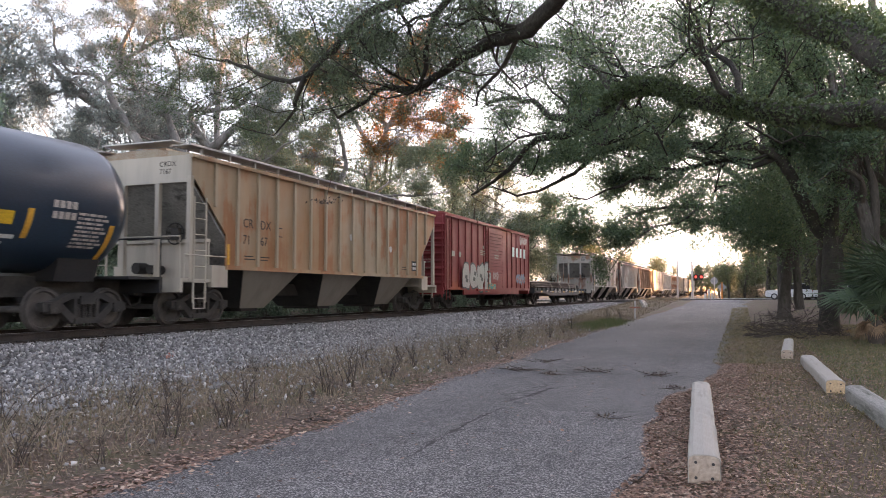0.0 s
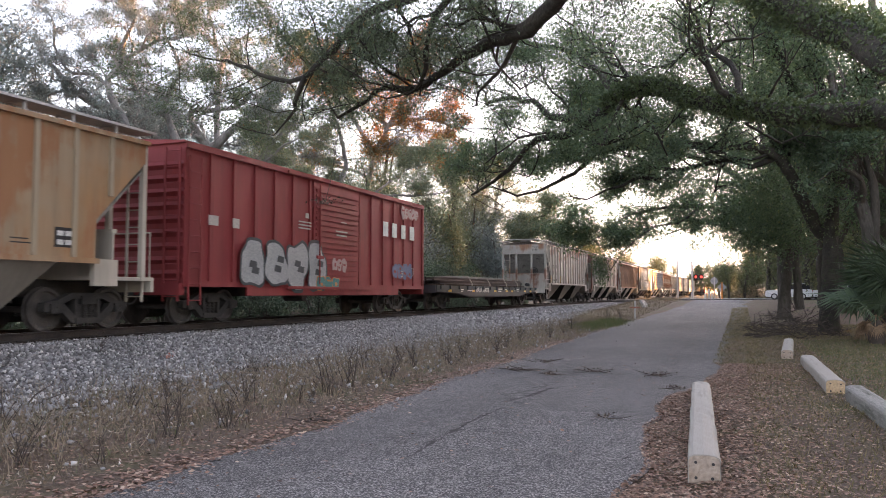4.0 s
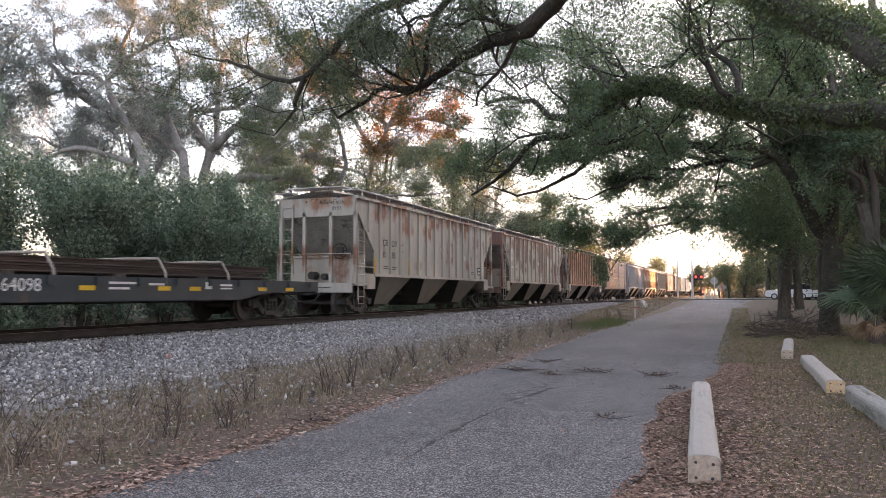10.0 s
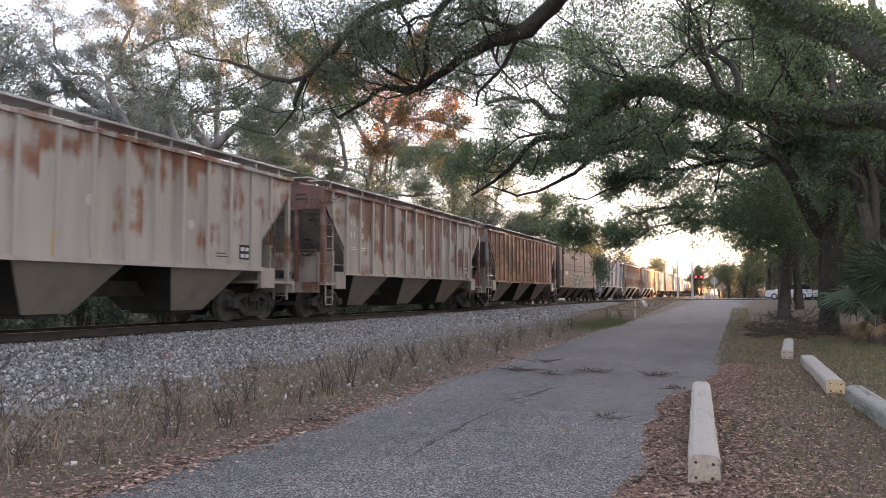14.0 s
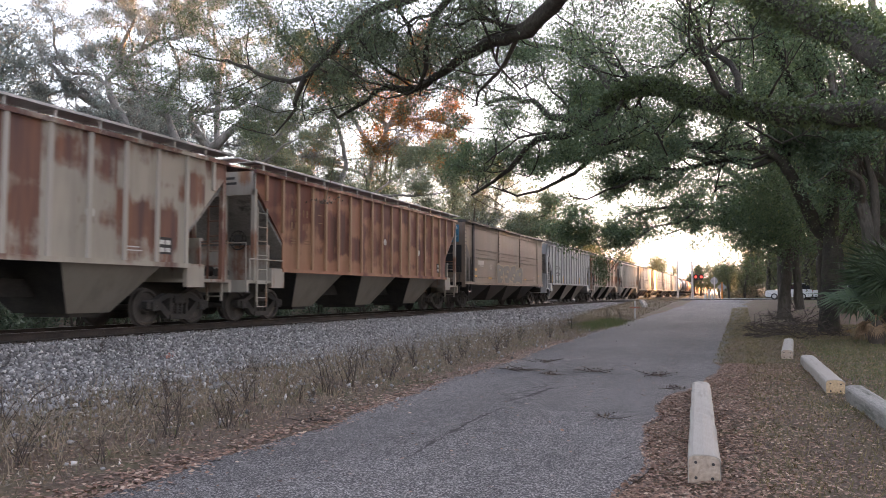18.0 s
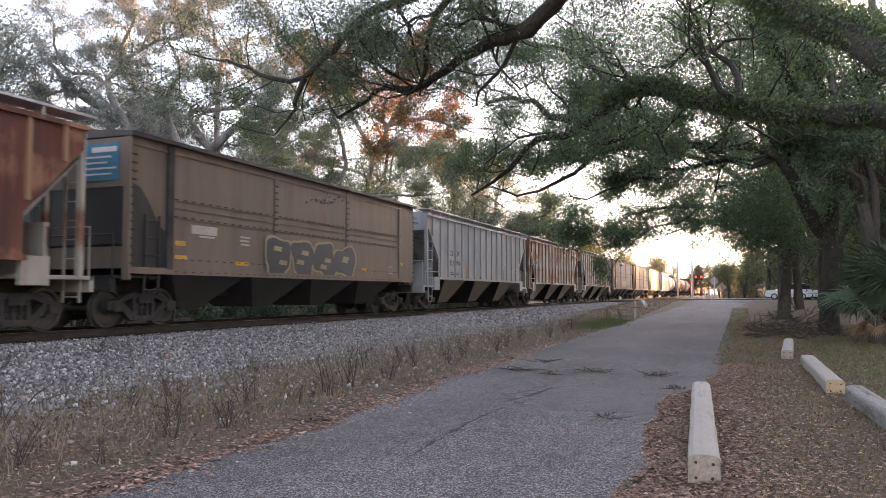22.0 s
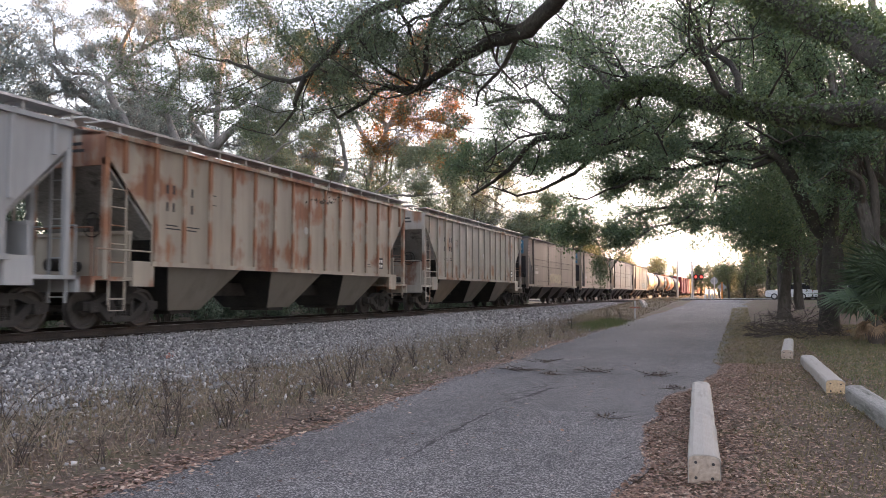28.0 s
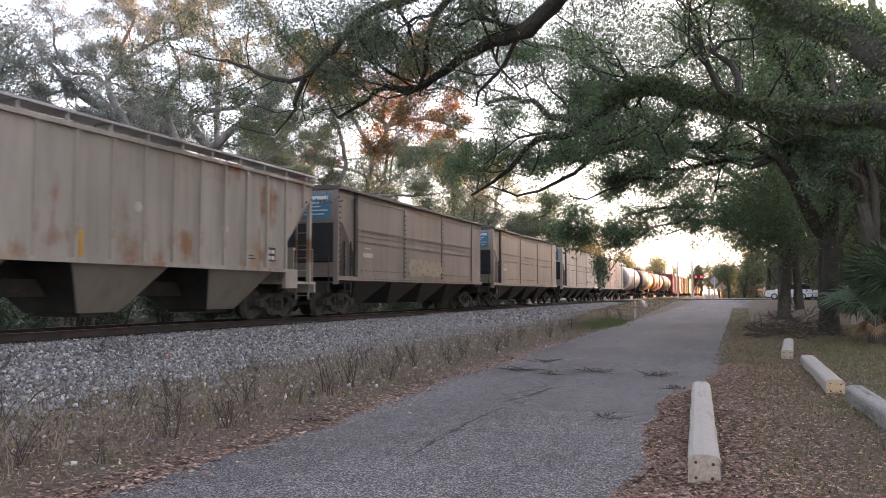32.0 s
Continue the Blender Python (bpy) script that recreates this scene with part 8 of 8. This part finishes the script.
M_REDBOARD = surf("faded_red_board", (0.38, 0.13, 0.09), (0.48, 0.22, 0.16), 2.0, 20.0, 0.8)
M_CONE = plain("orange_marker", (0.75, 0.25, 0.04), 0.5)


def lamp_mat():
    m, nt, b = base_mat("red_signal_lens")
    b.inputs["Base Color"].default_value = (0.6, 0.02, 0.01, 1)
    b.inputs["Emission Color"].default_value = (1.0, 0.06, 0.03, 1)
    b.inputs["Emission Strength"].default_value = 0.4
    return m


M_REDLAMP = lamp_mat()


def signal(x, y, h, facing, label):
    z = float(max(gz(x, y), 0.88))
    ob = thing("crossing_signal", label, "signal", Matrix.Translation((x, y, z)) @ Matrix.Rotation(facing, 4, "Z"))
    part("base", B().box(-0.3, 0.3, -0.3, 0.3, -0.2, 0.12).lathe_z([(0.12, 0.2), (0.7, 0.15), (0.75, 0.09)], 14), M_POST, ob)
    part("mast", B().rod([(0, 0, 0.1), (0, 0, h)], 0.13, 12, 0.10), M_POST, ob)
    part("crossarm", B().rod([(-0.1, -0.12, 2.65), (1.25, -0.12, 2.65)], 0.04, 8).box(0.2, 1.25, -0.14, -0.12, 2.32, 2.40), M_BLACK, ob)
    for lx in (0.45, 1.08):
        unit_ = part("light_unit", B().lathe_y([(-0.20, 0.30), (-0.17, 0.30), (-0.15, 0.13), (0.0, 0.10)], 20, lx, 2.65), M_BLACK, ob, "black round target with a red lens")
        part("lens", B().lathe_y([(-0.25, 0.10), (-0.21, 0.16)], 18, lx, 2.65), M_REDLAMP, unit_, "glowing red lens")
    return ob


signal(-5.45, 99, 4.6, radians(-5), "crossing signal mast with two glowing red lamps")


def pole(name, x, y, h, r, mat, label, category, head=None):
    z = float(top_z(np.array([x]), np.array([y]))[0]) if y < 85 else float(max(gz(x, y), 0.86))
    ob = thing(name, label, category, Matrix.Translation((x, y, z)))
    part("post", B().rod([(0, 0, -0.1), (0, 0, h)], r, 10), mat, ob)
    if head:
        part(*head, ob)
    return ob


pole("signal_mast", -7.7, 106, 5.2, 0.11, M_POST, "slim pale mast at the crossing", "signal mast")
pole("road_sign", -2.7, 92, 2.5, 0.07, M_POST, "round grey sign seen from behind on a white post", "road sign", ("sign_plate", B().lathe_y([(-0.02, 0.40), (0.02, 0.40)], 24, -0.02, 2.05), M_SIGNBACK))
d = B().add([(0, -0.03, 0.85), (0.52, -0.03, 1.37), (0, -0.03, 1.89), (-0.52, -0.03, 1.37), (0, 0.0, 0.85), (0.52, 0.0, 1.37), (0, 0.0, 1.89), (-0.52, 0.0, 1.37)], [(0, 1, 2, 3), (7, 6, 5, 4), (0, 4, 5, 1), (1, 5, 6, 2), (2, 6, 7, 3), (3, 7, 4, 0)])
pole("warning_sign", -1.9, 92, 1.9, 0.08, M_CONE, "grey diamond sign on an orange post", "road sign", ("sign_plate", d, M_SIGNBACK))
for k, (x, h) in enumerate(((-3.75, 0.65), (-3.35, 1.15), (-3.05, 0.75))):
    pole("marker_post", x, 93 + k, h, 0.09, M_WHITE, "white plastic marker post", "marker post")
mp = thing("marker_board", "low white post with a faded red cross board", "marker", Matrix.Translation((-5.75, 46.0, float(gz(-5.75, 46.0)))))
part("post", B().box(-0.05, 0.05, -0.05, 0.05, -0.1, 1.05), M_POST, mp)
part("board", B().box(-0.30, 0.30, -0.09, -0.05, 0.62, 0.69), M_REDBOARD, mp, "faded red crossboard")
M_LINE = surf("worn_road_paint", (0.50, 0.50, 0.48), (0.62, 0.62, 0.6), 3.0, 20.0, 0.8, 0, 0.2, 0.003, c3=(0.2, 0.2, 0.2))
for k in range(4):
    x = -2.2 + k * 0.9
    part("stop_bar", B().box(x, x + 0.7, 84.0, 84.6, float(lift(84)) + 0.024, float(lift(84)) + 0.034), M_LINE, bpy.data.objects["road"], "worn white paint bar")
kerb = thing("kerb_stones", "low broken white kerb at the bend of the lane", "kerb")
for k in range(8):
    x, y = -7.0 - k * 0.32 + 0.1 * (k % 2), 62 + k * 2.4
    part("kerb_stone", B().box(x - 0.12, x + 0.12, y - 1.0, y + 1.0, float(lift(y)) - 0.1, float(lift(y)) + 0.15), M_POST, kerb)

# ---- parked cars ----
M_CARWHITE = surf("white_car_paint", (0.70, 0.71, 0.72), (0.76, 0.77, 0.78), 0.6, 30.0, 0.25, 0, 0.02, 0.001)
M_CARGLASS = surf("dark_car_glass", (0.02, 0.022, 0.025), (0.03, 0.032, 0.035), 1.0, 10.0, 0.08, 0, 0.0)
M_TYRE = surf("black_rubber", (0.018, 0.018, 0.018), (0.03, 0.03, 0.03), 5.0, 40.0, 0.85)
M_LAMPRED = plain("red_tail_lamp", (0.45, 0.03, 0.02), 0.3)


def parked_car(x, y, turn, label):
    z = float(gz(x, y))
    car = thing("parked_car", label, "car", Matrix.Translation((x, y, z)) @ Matrix.Rotation(radians(turn), 4, "Z"), "parked cars")
    body = [(-2.2, 0.32), (-1.75, 0.28), (1.75, 0.28), (2.2, 0.34), (2.25, 0.70), (2.15, 0.95), (1.0, 1.05), (-2.1, 1.08), (-2.25, 0.9)]
    part("body", B().slab(-0.88, 0.88, body), M_CARWHITE, car, bevel=0.05)
    cab = [(-2.05, 1.05), (1.05, 1.05), (0.35, 1.62), (-1.55, 1.66), (-1.95, 1.5)]
    part("roof", B().slab(-0.74, 0.74, [(-1.6, 1.60), (0.3, 1.57), (0.25, 1.66), (-1.5, 1.69)]), M_CARWHITE, car)
    part("cabin", B().slab(-0.77, 0.77, cab), M_CARGLASS, car, "dark windows", bevel=0.03)
    for yy in (-1.1, -0.1, 0.75):
        part("pillar", B().box(-0.785, 0.785, yy - 0.04, yy + 0.04, 1.05, 1.6), M_CARWHITE, car)
    for yy in (-1.35, 1.35):
        for sx in (-1, 1):
            w = part("wheel", B().lathe_x([(sx * 0.66, 0.30), (sx * 0.68, 0.34), (sx * 0.87, 0.34), (sx * 0.89, 0.30), (sx * 0.885, 0.22)], 24, yy, 0.34), M_TYRE, car)
            part("rim", B().lathe_x([(sx * 0.885, 0.21), (sx * 0.90, 0.20), (sx * 0.895, 0.05)], 20, yy, 0.34), M_GALV, w)
    for sx in (-0.75, 0.75):
        part("tail_lamp", B().box(sx - 0.12, sx + 0.12, -2.27, -2.2, 0.8, 0.98), M_LAMPRED, car)
        part("headlamp", B().box(sx - 0.14, sx + 0.14, 2.17, 2.24, 0.72, 0.86), M_GALV, car)
    part("bumper", B().box(-0.86, 0.86, -2.32, -2.2, 0.34, 0.6), M_CARGLASS, car)


parked_car(4.75, 88, 84, "white parked car partly hidden behind an oak")
parked_car(9.0, 88, 97, "white parked car behind the trees")


# ---- movement ----
def motions():
    rows = [0.5 * k for k in range(65)]
    for car, (_, y, _) in zip(CARS, ORDER):
        walk(car, [(t, pose(TX, y - travel(t), RAIL_Z)) for t in rows])
    y = ORDER[3][1]
    walk(LOAD, [(t, pose(TX, y - travel(t), RAIL_Z + 1.16)) for t in rows])
    spins = [(k / 10, math.degrees(travel(k / 10) / WHEEL_R)) for k in range(321)]
    for ws, dy in SPIN:
        walk(ws, [(t, pose(0, dy, WHEEL_R, a)) for t, a in spins])


motions()
